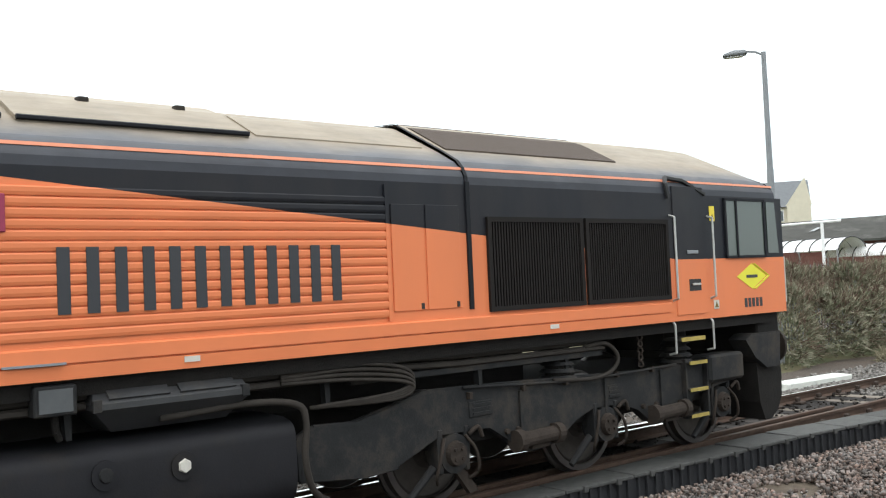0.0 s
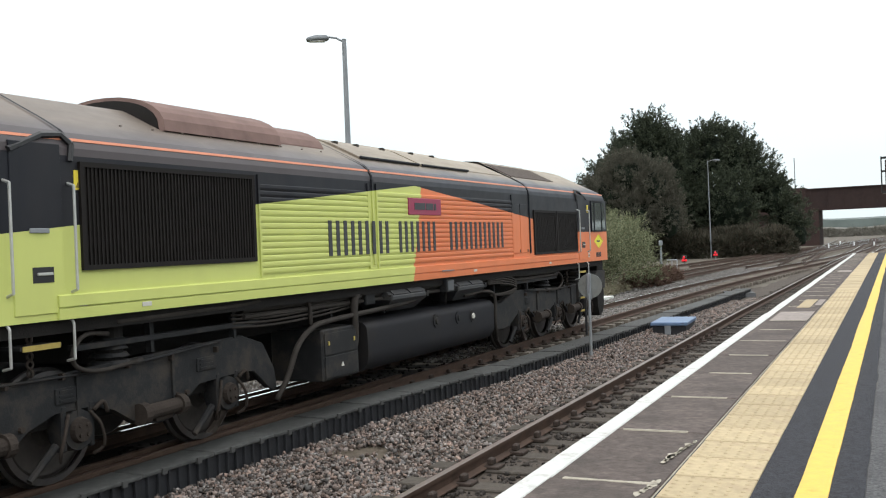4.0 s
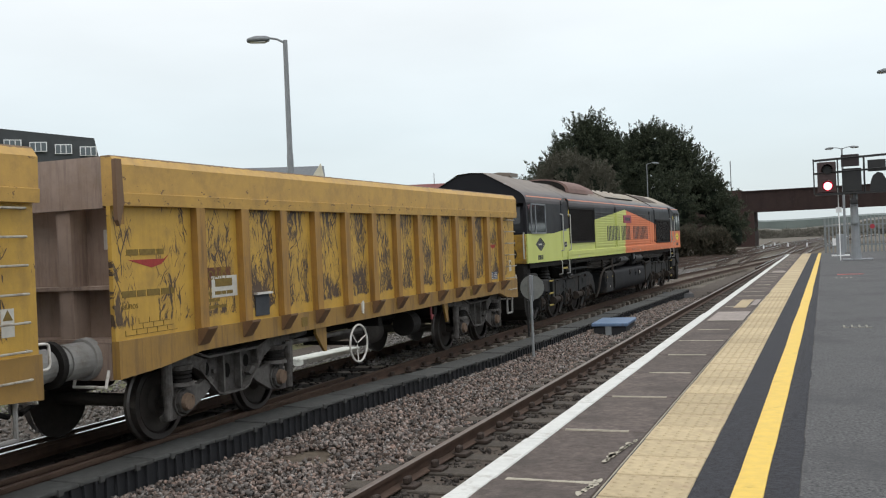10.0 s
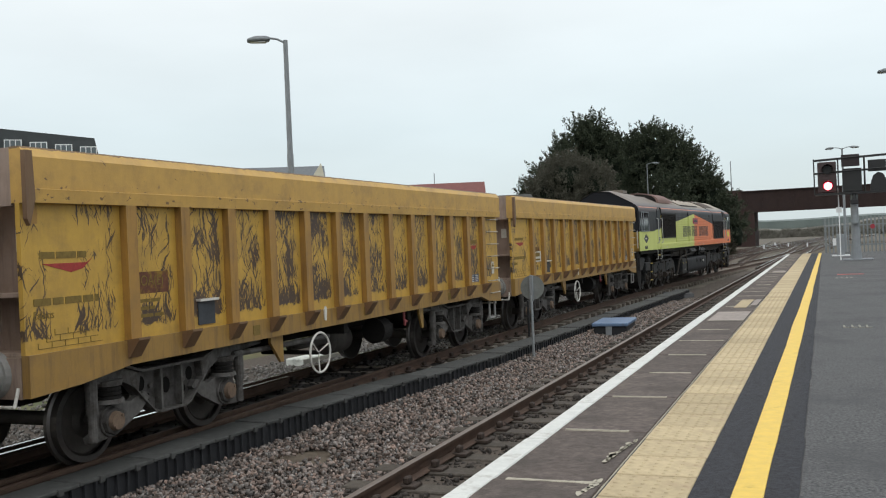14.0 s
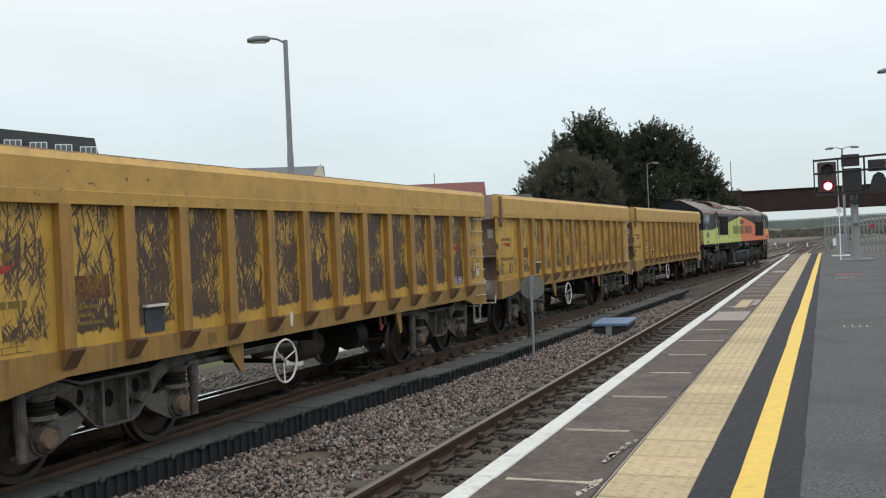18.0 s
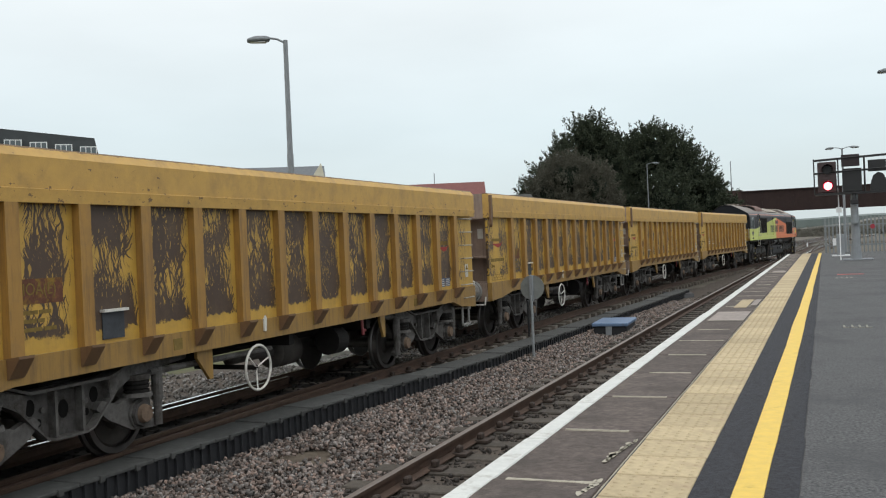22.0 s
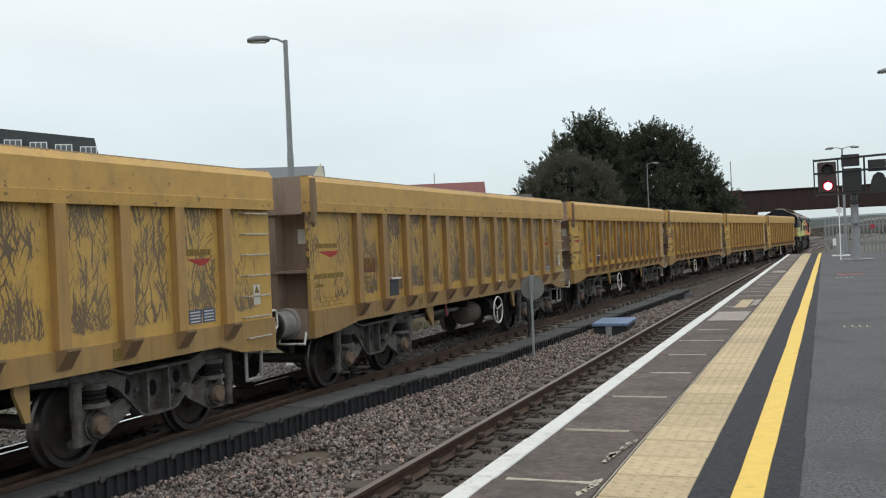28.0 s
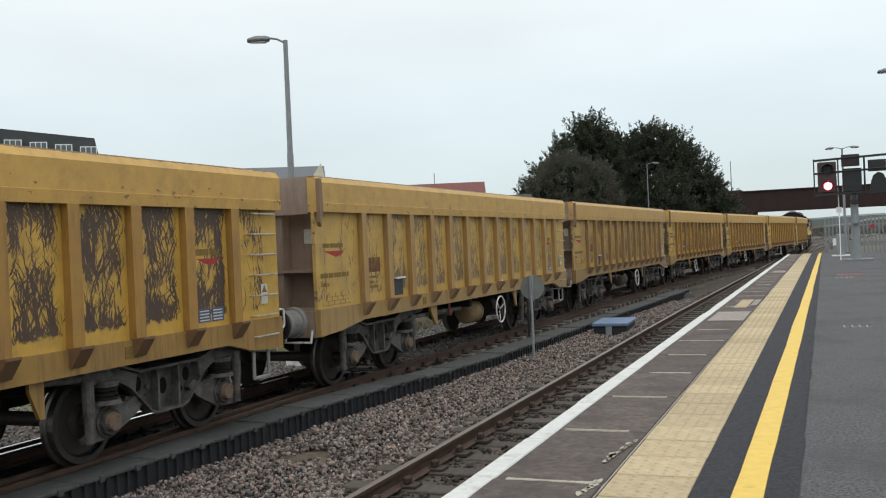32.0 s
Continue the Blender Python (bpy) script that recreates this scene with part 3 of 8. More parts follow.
M_SHUTTER = mat("grey_roller_shutter", (0.30, 0.32, 0.34), 0.6, scale=3, var=0.1)
M_MAGENTA = mat("purple_shop_panel", (0.16, 0.02, 0.10), 0.6, scale=3, var=0.1)
M_FLOOD = bpy.data.materials.new("lit_floodlight")
M_FLOOD.use_nodes = True
M_FLOOD.node_tree.nodes["Principled BSDF"].inputs["Emission Color"].default_value = (1, 0.95, 0.85, 1)
M_FLOOD.node_tree.nodes["Principled BSDF"].inputs["Emission Strength"].default_value = 6


def facing(az, r, z=0.0):
    """Axes of a front wall that faces the platform: x to the right, y away, at az and r."""
    p = place(az, r, z)
    return Matrix.Translation(p) @ pose(0, 0, 0, 0, 0, az)


def warehouse():
    root = thing("warehouse", facing(22, 80), "long low brick warehouse with a lichened sheet roof", "building")
    bm = bmesh.new()
    box(bm, -17, 8.4, 0.0, 14, -0.5, 4.2)
    part("wall", bm, M_SHEDWALL, root)
    bm = bmesh.new()
    a = [(-17.4, -0.5, 4.15), (8.7, -0.5, 4.15), (8.7, 7, 6.30), (-17.4, 7, 6.05), (8.7, 14.5, 4.15), (-17.4, 14.5, 4.15)]
    vs = [bm.verts.new(v) for v in a] + [bm.verts.new((v[0], v[1], v[2] - 0.18)) for v in a]
    for f in ((0, 1, 2, 3), (3, 2, 4, 5), (6, 9, 8, 7), (9, 11, 10, 8), (0, 6, 7, 1), (5, 4, 10, 11), (1, 7, 8, 2), (2, 8, 10, 4), (0, 3, 9, 6), (3, 5, 11, 9)):
        bm.faces.new([vs[i] for i in f])
    roof = part("roof", bm, M_SHEDROOF, root)
    for x in (-9.5, 5.2):
        bm = bmesh.new()
        vs = [bm.verts.new(v) for v in ((x, 2.4, 5.06), (x + 0.35, 2.4, 5.06), (x + 0.85, 3.6, 5.39), (x + 0.5, 3.6, 5.39))]
        bm.faces.new(vs)
        part("roof_light", bm, M_GALV, roof)
    bm = bmesh.new()
    box(bm, -17, 8.4, -0.18, -0.06, 4.0, 4.14)
    part("gutter", bm, M_BLACK, root)
    bm = bmesh.new()
    box(bm, 0.4, 3.0, -0.12, 0.0, 0.3, 3.3)
    part("roller_shutter", bm, M_SHUTTER, root)
    bm = bmesh.new()
    box(bm, -0.2, 2.55, -0.2, -0.02, 3.42, 4.08)
    sign = part("shop_sign", bm, M_BLACK, root, "black shop sign with white letters")
    text("End of Lines", 0.54, (-0.12, -0.22, 3.56), (90, 0, 0), M_SIGNWHITE, sign, "lettering", squeeze=0.82)
    bm = bmesh.new()
    box(bm, 2.6, 3.05, -0.22, -0.02, 2.5, 4.1)
    part("sign_panel", bm, M_SIGNWHITE, root, "white sign panel")
    bm = bmesh.new()
    box(bm, 6.6, 8.35, -0.15, 0.0, 2.9, 3.9)
    part("fascia", bm, M_MAGENTA, root, "purple shop fascia")
    for x in (4.3, 6.1):
        bm = bmesh.new()
        bmesh.ops.create_uvsphere(bm, u_segments=10, v_segments=6, radius=0.13 if x < 5 else 0.07, matrix=Matrix.Translation((x, -0.35, 4.0)))
        part("floodlight", bm, M_FLOOD, root, "lit floodlight")
    return root


def text(words, size, loc, rot, material, parent, name="lettering", squeeze=1.0, depth=0.01):
    cu = bpy.data.curves.new(name, "FONT")
    cu.body, cu.size, cu.extrude = words, size, depth
    tmp = bpy.data.objects.new(name, cu)
    scene.collection.objects.link(tmp)
    me = bpy.data.meshes.new_from_object(tmp.evaluated_get(bpy.context.evaluated_depsgraph_get()))
    bpy.data.objects.remove(tmp)
    me.materials.clear()
    me.materials.append(material)
    ob = new(name, me)
    ob.parent = parent
    ob.matrix_basis = pose(*loc, *rot) @ Matrix.Diagonal((squeeze, 1, 1, 1))
    return ob


def gable_house(name, az, r, x0, x1, eave, top, depth, wall, roof_m, label, gable_end=False):
    """A pitched-roof house; its ridge runs across the view."""
    root = thing(name, facing(az, r), label, "house")
    bm = bmesh.new()
    box(bm, x0, x1, 0, depth, -0.5, eave)
    part("wall", bm, wall, root)
    bm = bmesh.new()
    o = 0.25
    vs = [bm.verts.new(v) for v in ((x0 - o, -o, eave - 0.1), (x1 + o, -o, eave - 0.1), (x1 + o, depth / 2, top), (x0 - o, depth / 2, top), (x0 - o, depth + o, eave - 0.1), (x1 + o, depth + o, eave - 0.1))]
    for f in ((0, 1, 2, 3), (3, 2, 5, 4), (0, 4, 5, 1)):
        bm.faces.new([vs[i] for i in f])
    part("roof", bm, roof_m, root)
    for x in (x0 - 0.02, x1 + 0.02):
        bm = bmesh.new()
        vs = [bm.verts.new(v) for v in ((x, 0, eave - 0.1), (x, depth, eave - 0.1), (x, depth / 2, top - 0.15))]
        bm.faces.new(vs)
        part("gable", bm, wall, root)
    return root


warehouse()
HOUSE = gable_house("house", 31, 100, -4.4, 4.3, 8.3, 11.1, 9, M_CREAM, M_SLATE, "cream rendered house with a grey slate roof")
bm = bmesh.new()
vs = [bm.verts.new(v) for v in ((2.2, -0.4, 8.3), (4.6, -0.4, 8.3), (4.05, -0.42, 11.0))]
bm.faces.new(vs)
part("gable_front", bm, M_CREAM, HOUSE)
bm = bmesh.new()
box(bm, 2.3, 4.5, -0.45, 0.1, -0.4, 8.3)
part("bay", bm, M_CREAM, HOUSE)
for x, z in ((0.4, 6.8), (1.3, 6.8)):
    bm = bmesh.new()
    box(bm, x, x + 0.7, -0.06, 0.02, z, z + 1.1)
    w = part("window", bm, M_UPVC, HOUSE)
    bm = bmesh.new()
    box(bm, x + 0.08, x + 0.62, -0.08, -0.05, z + 0.08, z + 1.02)
    part("pane", bm, M_PANE, w)
RED = gable_house("terrace_house", 21.5, 110, -4.6, 4.7, 6.6, 9.35, 9, M_SHEDWALL, M_REDTILE, "terraced house with a red tile roof and small skylights")
for x in (-3.2, -1.2, 2.9):
    bm = bmesh.new()
    box(bm, x, x + 0.55, 1.3, 1.9, 7.45, 7.75)
    part("skylight", bm, M_UPVC, RED)
bm = bmesh.new()
rod(bm, (-1.0, 4.5, 9.2), (-1.0, 4.5, 10.6), 0.05)
part("chimney_pole", bm, M_GALV, RED)


def flat_block():
    root = thing("flat_roofed_block", facing(43.6, 90), "long flat-roofed block with dark slate upper storey", "building")
    bm = bmesh.new()
    box(bm, -9, 3.9, 0, 12, -0.5, 10.2)
    part("wall", bm, M_SHEDWALL, root)
    bm = bmesh.new()
    p = [(-14, 0, 10.0), (4.1, 0, 10.0), (3.6, 0.9, 12.85), (-14, 0.9, 14.75)]
    vs = [bm.verts.new(v) for v in p] + [bm.verts.new((v[0], 12, v[2])) for v in p]
    for f in ((0, 1, 2, 3), (3, 2, 6, 7), (1, 5, 6, 2), (4, 7, 6, 5), (0, 3, 7, 4)):
        bm.faces.new([vs[i] for i in f])
    part("upper_storey", bm, M_MANSARD, root)
    for i in range(7):
        x = 3.75 - 2.03 * i
        z = 12.05 + 0.20 * i
        bm = bmesh.new()
        box(bm, x - 1.40, x, 0.25, 0.75, z - 0.85, z)
        w = part("window", bm, M_UPVC, root)
        for k in range(3):
            bm = bmesh.new()
            box(bm, x - 1.33 + 0.44 * k, x - 0.97 + 0.44 * k, 0.22, 0.3, z - 0.78, z - 0.08)
            part("pane", bm, M_PANE, w)
    return root


flat_block()


def carport(az, r, w, tall, label):
    """A white arched canopy on posts, with dark ribs."""
    root = thing("carport", facing(az, r, -0.3) @ pose(0, 0, 0, 0, 0, 62), label, "carport")
    n = 12
    for k in range(5):
        bm = bmesh.new()
        prev = None
        for i in range(n + 1):
            a = math.pi * (0.08 + 0.84 * i / n)
            cur = [bm.verts.new((-w / 2 * math.cos(a), y, tall - 0.9 + 0.95 * math.sin(a))) for y in (k * 0.9, k * 0.9 + 0.88)]
            if prev:
                bm.faces.new((prev[0], prev[1], cur[1], cur[0]))
            prev = cur
        part("canopy_sheet", bm, M_SIGNWHITE, root)
    for k in range(6):
        bm = bmesh.new()
        pts = [(-w / 2 * math.cos(math.pi * (0.06 + 0.88 * i / n)), k * 0.9 - 0.01, tall - 0.88 + 0.97 * math.sin(math.pi * (0.06 + 0.88 * i / n))) for i in range(n + 1)]
        pipe(bm, pts, 0.035, 6)
        part("canopy_rib", bm, M_BLACK, root)
    for x in (-w / 2 + 0.1, w / 2 - 0.1):
        for y in (0.1, 4.3):
            bm = bmesh.new()
            rod(bm, (x, y, 0), (x, y, tall - 0.6), 0.05)
            part("post", bm, M_GALV, root)
    return root


carport(26.4, 60, 3.3, 4.0, "arched white carport canopy behind the fence")
carport(23.6, 61, 2.9, 3.6, "arched white carport canopy with a dark opening")
bm = bmesh.new()
rod(bm, (0, 0, 0), (0, 0, 4.9), 0.09)
rod(bm, (-2.9, 0, 4.85), (1.0, 0, 4.95), 0.07)
single("crossbar_post", bm, M_SIGNWHITE, "pale post with a long white crossbar beyond the fence", "post", m=facing(27.9, 58, -0.3))


# ---- fence, lamps, signs beside the line ----
def palisade(name, m, length, height, step, label, base=0.0):
    root = thing(name, m, label, "fence")
    bm = bmesh.new()
    plate(bm, [(-0.035, 0), (0.035, 0), (0.035, height - 0.12), (0.0, height), (-0.035, height - 0.12)], -0.006, 0.006)
    pale = finish(bm, "pale")
    pale.materials.append(M_FENCE)
    for i in range(int(length / step)):
        piece("pale", pale, root, (0, i * step, base))
    for z in (0.35, height - 0.45):
        bm = bmesh.new()
        box(bm, -0.05, -0.01, 0, length, z + base - 0.03, z + base + 0.03)
        part("fence_rail", bm, M_FENCE, root)
    for i in range(int(length / 2.75) + 1):
        bm = bmesh.new()
        box(bm, -0.14, -0.05, i * 2.75 - 0.05, i * 2.75 + 0.05, -0.4, height + base - 0.1)
        part("post", bm, M_FENCE, root)
    return root


palisade("palisade_fence", pose(-14.6, 21, -0.3), 25, 2.45, 0.16, "grey steel palisade fence behind the brambles")
palisade("platform_end_fence", pose(0.05, 50.0, PLAT, 0, 0, -90), 9.0, 1.75, 0.17, "grey steel palisade fence across the platform's end")


def street_lamp(base, h, az, reach, label, twin=False, girth=1.0):
    root = thing("street_lamp", Matrix.Translation(base) @ pose(0, 0, 0, 0, 0, az), label, "lamp", "tall lamps")
    bm = bmesh.new()
    rod(bm, (0, 0, 0), (0, 0, h * 0.62), 0.095 * girth, 0.085 * girth, 12)
    rod(bm, (0, 0, h * 0.62), (0, 0, h), 0.075 * girth, 0.06 * girth, 12)
    part("column", bm, M_GREYPAINT, root)
    for s in ((-1, 1) if twin else (-1,)):
        bm = bmesh.new()
        pipe(bm, [(0, 0, h - 0.08), (s * reach * 0.5, 0, h + 0.03), (s * reach, 0, h + 0.06)], 0.028)
        part("arm", bm, M_GREYPAINT, root)
        bm = bmesh.new()
        prof = [(0, 0.03), (0.06, 0.08), (0.35, 0.085), (0.58, 0.02), (0.62, -0.04), (0.55, -0.075), (0.1, -0.06), (0.0, -0.02)]
        prism(bm, [(s * (reach + x - 0.02), h + 0.02 + z) for x, z in prof], -0.13, 0.13)
        bmesh.ops.bevel(bm, geom=list(bm.edges), offset=0.02, segments=2, affect="EDGES")
        head = part("lamp_head", bm, M_GREYPAINT, root, smooth=True)
        bm = bmesh.new()
        box(bm, min(s * (reach + 0.1), s * (reach + 0.5)), max(s * (reach + 0.1), s * (reach + 0.5)), -0.1, 0.1, h - 0.062, h - 0.045)
        part("lens", bm, M_SIGNWHITE, head)
    return root


street_lamp(place(30.45, 26, -0.35), 8.0, 30.45, 0.42, "tall grey street lamp with one arm beyond the line")
street_lamp(place(9.49, 95, -0.3), 9.3, 170, 0.6, "slim pale lamp standing before the dark trees", girth=0.6)
street_lamp(place(-1.08, 75, 0.0), 7.75, 0, 0.55, "slim lamp with two arms beyond the platform", twin=True)
street_lamp(Vector((3.55, 38.5, PLAT)), 6.8, 0, 0.95, "platform lamp with one arm over the platform")


def speed_sign():
    root = thing("speed_sign", facing(22.3, 28.5, -0.35), "white round speed sign with a red rim and an arrow plate", "sign")
    bm = bmesh.new()
    rod(bm, (0.0, 0.03, 0), (0.0, 0.03, 2.5), 0.035)
    part("post", bm, M_GALV, root)
    bm = bmesh.new()
    bmesh.ops.create_cone(bm, cap_ends=True, segments=40, radius1=0.43, radius2=0.43, depth=0.012, matrix=pose(0, -0.02, 1.81, 90))
    rim = part("rim", bm, M_SIGNRED, root, "red rim")
    bm = bmesh.new()
    bmesh.ops.create_cone(bm, cap_ends=True, segments=40, radius1=0.375, radius2=0.375, depth=0.012, matrix=pose(0, -0.034, 1.81, 90))
    face = part("face", bm, M_SIGNWHITE, root, "white sign face")
    text("25", 0.52, (-0.27, -0.045, 1.63), (90, 0, 0), M_BLACK, face, "numerals", squeeze=0.95)
    bm = bmesh.new()
    box(bm, -0.41, 0.40, -0.03, -0.015, 2.30, 2.59)
    arrow = part("arrow_plate", bm, M_SIGNWHITE, root, "white plate with a black arrow")
    bm = bmesh.new()
    plate(bm, [(0, 0)] * 0 or [(0.12, 2.435), (0.12, 2.46), (0.29, 2.46), (0.23, 2.53), (0.28, 2.53), (0.37, 2.445), (0.28, 2.36), (0.23, 2.36), (0.29, 2.43), (0.12, 2.43)], -0.04, -0.032)
    for v in bm.verts:
        v.co = Vector((v.co.y, v.co.x, v.co.z))
    part("arrow", bm, M_BLACK, arrow)
    return root


speed_sign()


def disc_signal():
    root = thing("disc_signal", pose(-5.27, 17.75, -0.33), "small round signal board seen from behind on a thin post", "signal")
    bm = bmesh.new()
    rod(bm, (0, 0, 0), (0, 0, 1.30), 0.028)
    part("post", bm, M_GALV, root)
    bm = bmesh.new()
    bmesh.ops.create_cone(bm, cap_ends=True, segments=36, radius1=0.235, radius2=0.235, depth=0.02, matrix=pose(0.01, 0.06, 1.44, 90))
    part("disc", bm, mat("signal_board_back", (0.19, 0.20, 0.19), 0.7, scale=6, var=0.2, dirt=0.3, dirt_scale=5, dark=(0.09, 0.09, 0.085)), root)
    bm = bmesh.new()
    box(bm, -0.035, 0.04, -0.02, 0.05, 1.18, 1.68, 0.01)
    part("bracket", bm, M_GREYPAINT, root)
    bm = bmesh.new()
    box(bm, -0.10, -0.06, 0.0, 0.045, 0.5, 1.2, 0.005)
    part("conduit", bm, M_BLACK, root)
    bm = bmesh.new()
    box(bm, -0.14, 0.14, -0.14, 0.14, -0.1, 0.02, 0.01)
    part("foot", bm, M_RAIL, root)
    return root


disc_signal()


def blue_cabinet():
    root = thing("cable_box", pose(-4.78, 22.95, -0.34, 0, 0, 3), "low dark equipment box with a pale blue lid", "box")
    bm = bmesh.new()
    box(bm, -0.36, 0.40, -0.75, 0.75, 0.0, 0.28, 0.01)
    part("body", bm, M_TROUGH_D, root)
    bm = bmesh.new()
    box(bm, -0.40, 0.44, -0.80, 0.80, 0.28, 0.36, 0.015)
    part("lid", bm, M_BLUE, root, "pale blue lid")
    bm = bmesh.new()
    box(bm, -0.08, 0.06, -0.79, -0.76, 0.08, 0.3, 0.005)
    part("latch", bm, M_GREYPAINT, root)
    return root


blue_cabinet()
bm = bmesh.new()
plate(bm, [(-1.1, 0.0), (-0.95, 0.14), (0.9, 0.13), (1.15, 0.0)], -0.5, 0.5)
single("rubber_mat", bm, M_TROUGH_D, "folded dark rubber sheet lying beside the trough", "mat", m=pose(-5.2, 36.8, -0.3, 0, 0, 12))
for y, ln in ((18.0, 2.2), (34.5, 2.4)):
    bm = bmesh.new()
    box(bm, -0.22, 0.22, -ln / 2, ln / 2, 0, 0.16, 0.02)
    single("white_board", bm, mat("chalky_board", (0.62, 0.64, 0.60), 0.8, scale=6, var=0.12, dirt=0.2, dirt_scale=3), "chalky white board lying beside the rail", "boards", "boards by the rail", m=pose(-9.95, y, -0.33, 0, 0, -5))


def location_case(p, w, h, label):
    root = thing("equipment_cabinet", p, label, "cabinet")
    bm = bmesh.new()
    box(bm, -w / 2, w / 2, 0, 0.5, 0, h, 0.02)
    part("body", bm, M_FENCE, root)
    bm = bmesh.new()
    box(bm, -w / 2 + 0.04, w / 2 - 0.04, -0.02, 0.0, 0.06, h - 0.06, 0.006)
    door = part("door", bm, M_GALV, root)
    bm = bmesh.new()
    box(bm, w / 2 - 0.16, w / 2 - 0.12, -0.05, -0.02, h * 0.5, h * 0.6)
    part("handle", bm, M_BLACK, door)
    return root


location_case(facing(6.35, 100, -0.1), 0.9, 2.0, "grey equipment cabinet beside the line below the trees")


def post_box():
    """A white control box on a post, with two rails beside it."""
    root = thing("control_box", facing(20.35, 31.5, -0.4), "small white control box on a post among the weeds", "cabinet")
    bm = bmesh.new()
    box(bm, -0.2, 0.2, -0.12, 0.16, 1.02, 1.48, 0.02)
    body = part("body", bm, M_SIGNWHITE, root)
    bm = bmesh.new()
    plate(bm, [(-0.14, 1.40), (0.18, 1.48), (0.18, 1.52), (-0.14, 1.52)], -0.205, 0.215)
    part("lid", bm, M_SIGNWHITE, body)
    bm = bmesh.new()
    box(bm, -0.15, 0.12, -0.13, -0.12, 1.08, 1.40, 0.004)
    part("door", bm, M_GALV, body)
    bm = bmesh.new()
    rod(bm, (0.02, 0.02, 0.0), (0.02, 0.02, 1.02), 0.05)
    part("post", bm, M_GALV, root)


post_box()
bm = bmesh.new()
rod(bm, (0.60, 0, 1.34), (1.20, 0, 1.36), 0.025)
rod(bm, (-0.30, 0, 0.82), (1.20, 0, 0.86), 0.025)
for x in (-0.28, 0.62, 1.18):
    rod(bm, (x, 0, -0.05), (x, 0, 0.84 if x < 0 else 1.35), 0.022)
single("tubular_handrail", bm, M_GALV, "short galvanised handrail beside the small control box", "handrail", m=facing(20.9, 31.3, -0.4))
bm = bmesh.new()
rod(bm, (0, 0, 0), (0, 0, 1.1), 0.07)
box(bm, -0.1, 0.1, -0.1, 0.1, 1.05, 1.25, 0.02)
single("marker_post", bm, M_FENCE, "short grey marker post among the weeds", "post", m=facing(23.2, 28.8, -0.4))
bm = bmesh.new()
rod(bm, (0, 0, 0), (0, 0, 2.0), 0.07)
box(bm, -0.12, 0.12, -0.1, 0.1, 1.75, 2.05, 0.02)
single("telephone_post", bm, M_FENCE, "slim grey post with a small box on top", "post", m=facing(12.3, 62, -0.3))
bm = bmesh.new()
for x in (-0.3, 0.0, 0.3):
    rod(bm, (x, 0, 0), (x, 0, 0.85), 0.03)
rod(bm, (-0.3, 0, 0.85), (0.3, 0, 0.85), 0.03)
single("hoop_guard", bm, M_GALV, "low galvanised hoop guard beside the line", "guard rail", m=facing(11.7, 60, -0.3))

M_REDLIGHT = bpy.data.materials.new("lit_red_lens")
M_REDLIGHT.use_nodes = True
M_REDLIGHT.node_tree.nodes["Principled BSDF"].inputs["Base Color"].default_value = (0.5, 0.01, 0.02, 1)
M_REDLIGHT.node_tree.nodes["Principled BSDF"].inputs["Emission Color"].default_value = (1.0, 0.03, 0.04, 1)
M_REDLIGHT.node_tree.nodes["Principled BSDF"].inputs["Emission Strength"].default_value = 0.3
M_REDCORE = bpy.data.materials.new("white_hot_lens_middle")
M_REDCORE.use_nodes = True
M_REDCORE.node_tree.nodes["Principled BSDF"].inputs["Emission Color"].default_value = (1.0, 0.62, 0.66, 1)
M_REDCORE.node_tree.nodes["Principled BSDF"].inputs["Emission Strength"].default_value = 4
M_REDMAIN = bpy.data.materials.new("bright_red_signal_lens")
M_REDMAIN.use_nodes = True
M_REDMAIN.node_tree.nodes["Principled BSDF"].inputs["Emission Color"].default_value = (1.0, 0.02, 0.06, 1)
M_REDMAIN.node_tree.nodes["Principled BSDF"].inputs["Emission Strength"].default_value = 4


def ground_signal(az, r):
    root = thing("ground_signal", facing(az, r, -0.25), "low shunting signal showing red lights", "signal", "ground signals")
    bm = bmesh.new()
    box(bm, -0.2, 0.2, 0, 0.2, 0.3, 0.8, 0.05)
    part("housing", bm, M_BLACK, root)
    bm = bmesh.new()
    rod(bm, (0, 0.1, -0.1), (0, 0.1, 0.35), 0.06)
    part("stand", bm, M_GREYPAINT, root)
    for x, z in ((-0.1, 0.45), (0.1, 0.45), (-0.02, 0.66)):
        bm = bmesh.new()
        bmesh.ops.create_cone(bm, cap_ends=True, segments=14, radius1=0.10, radius2=0.08, depth=0.06, matrix=pose(x, -0.02, z, 90))
        part("lens", bm, M_REDLIGHT, root)


ground_signal(11.0, 72)
ground_signal(9.25, 88)


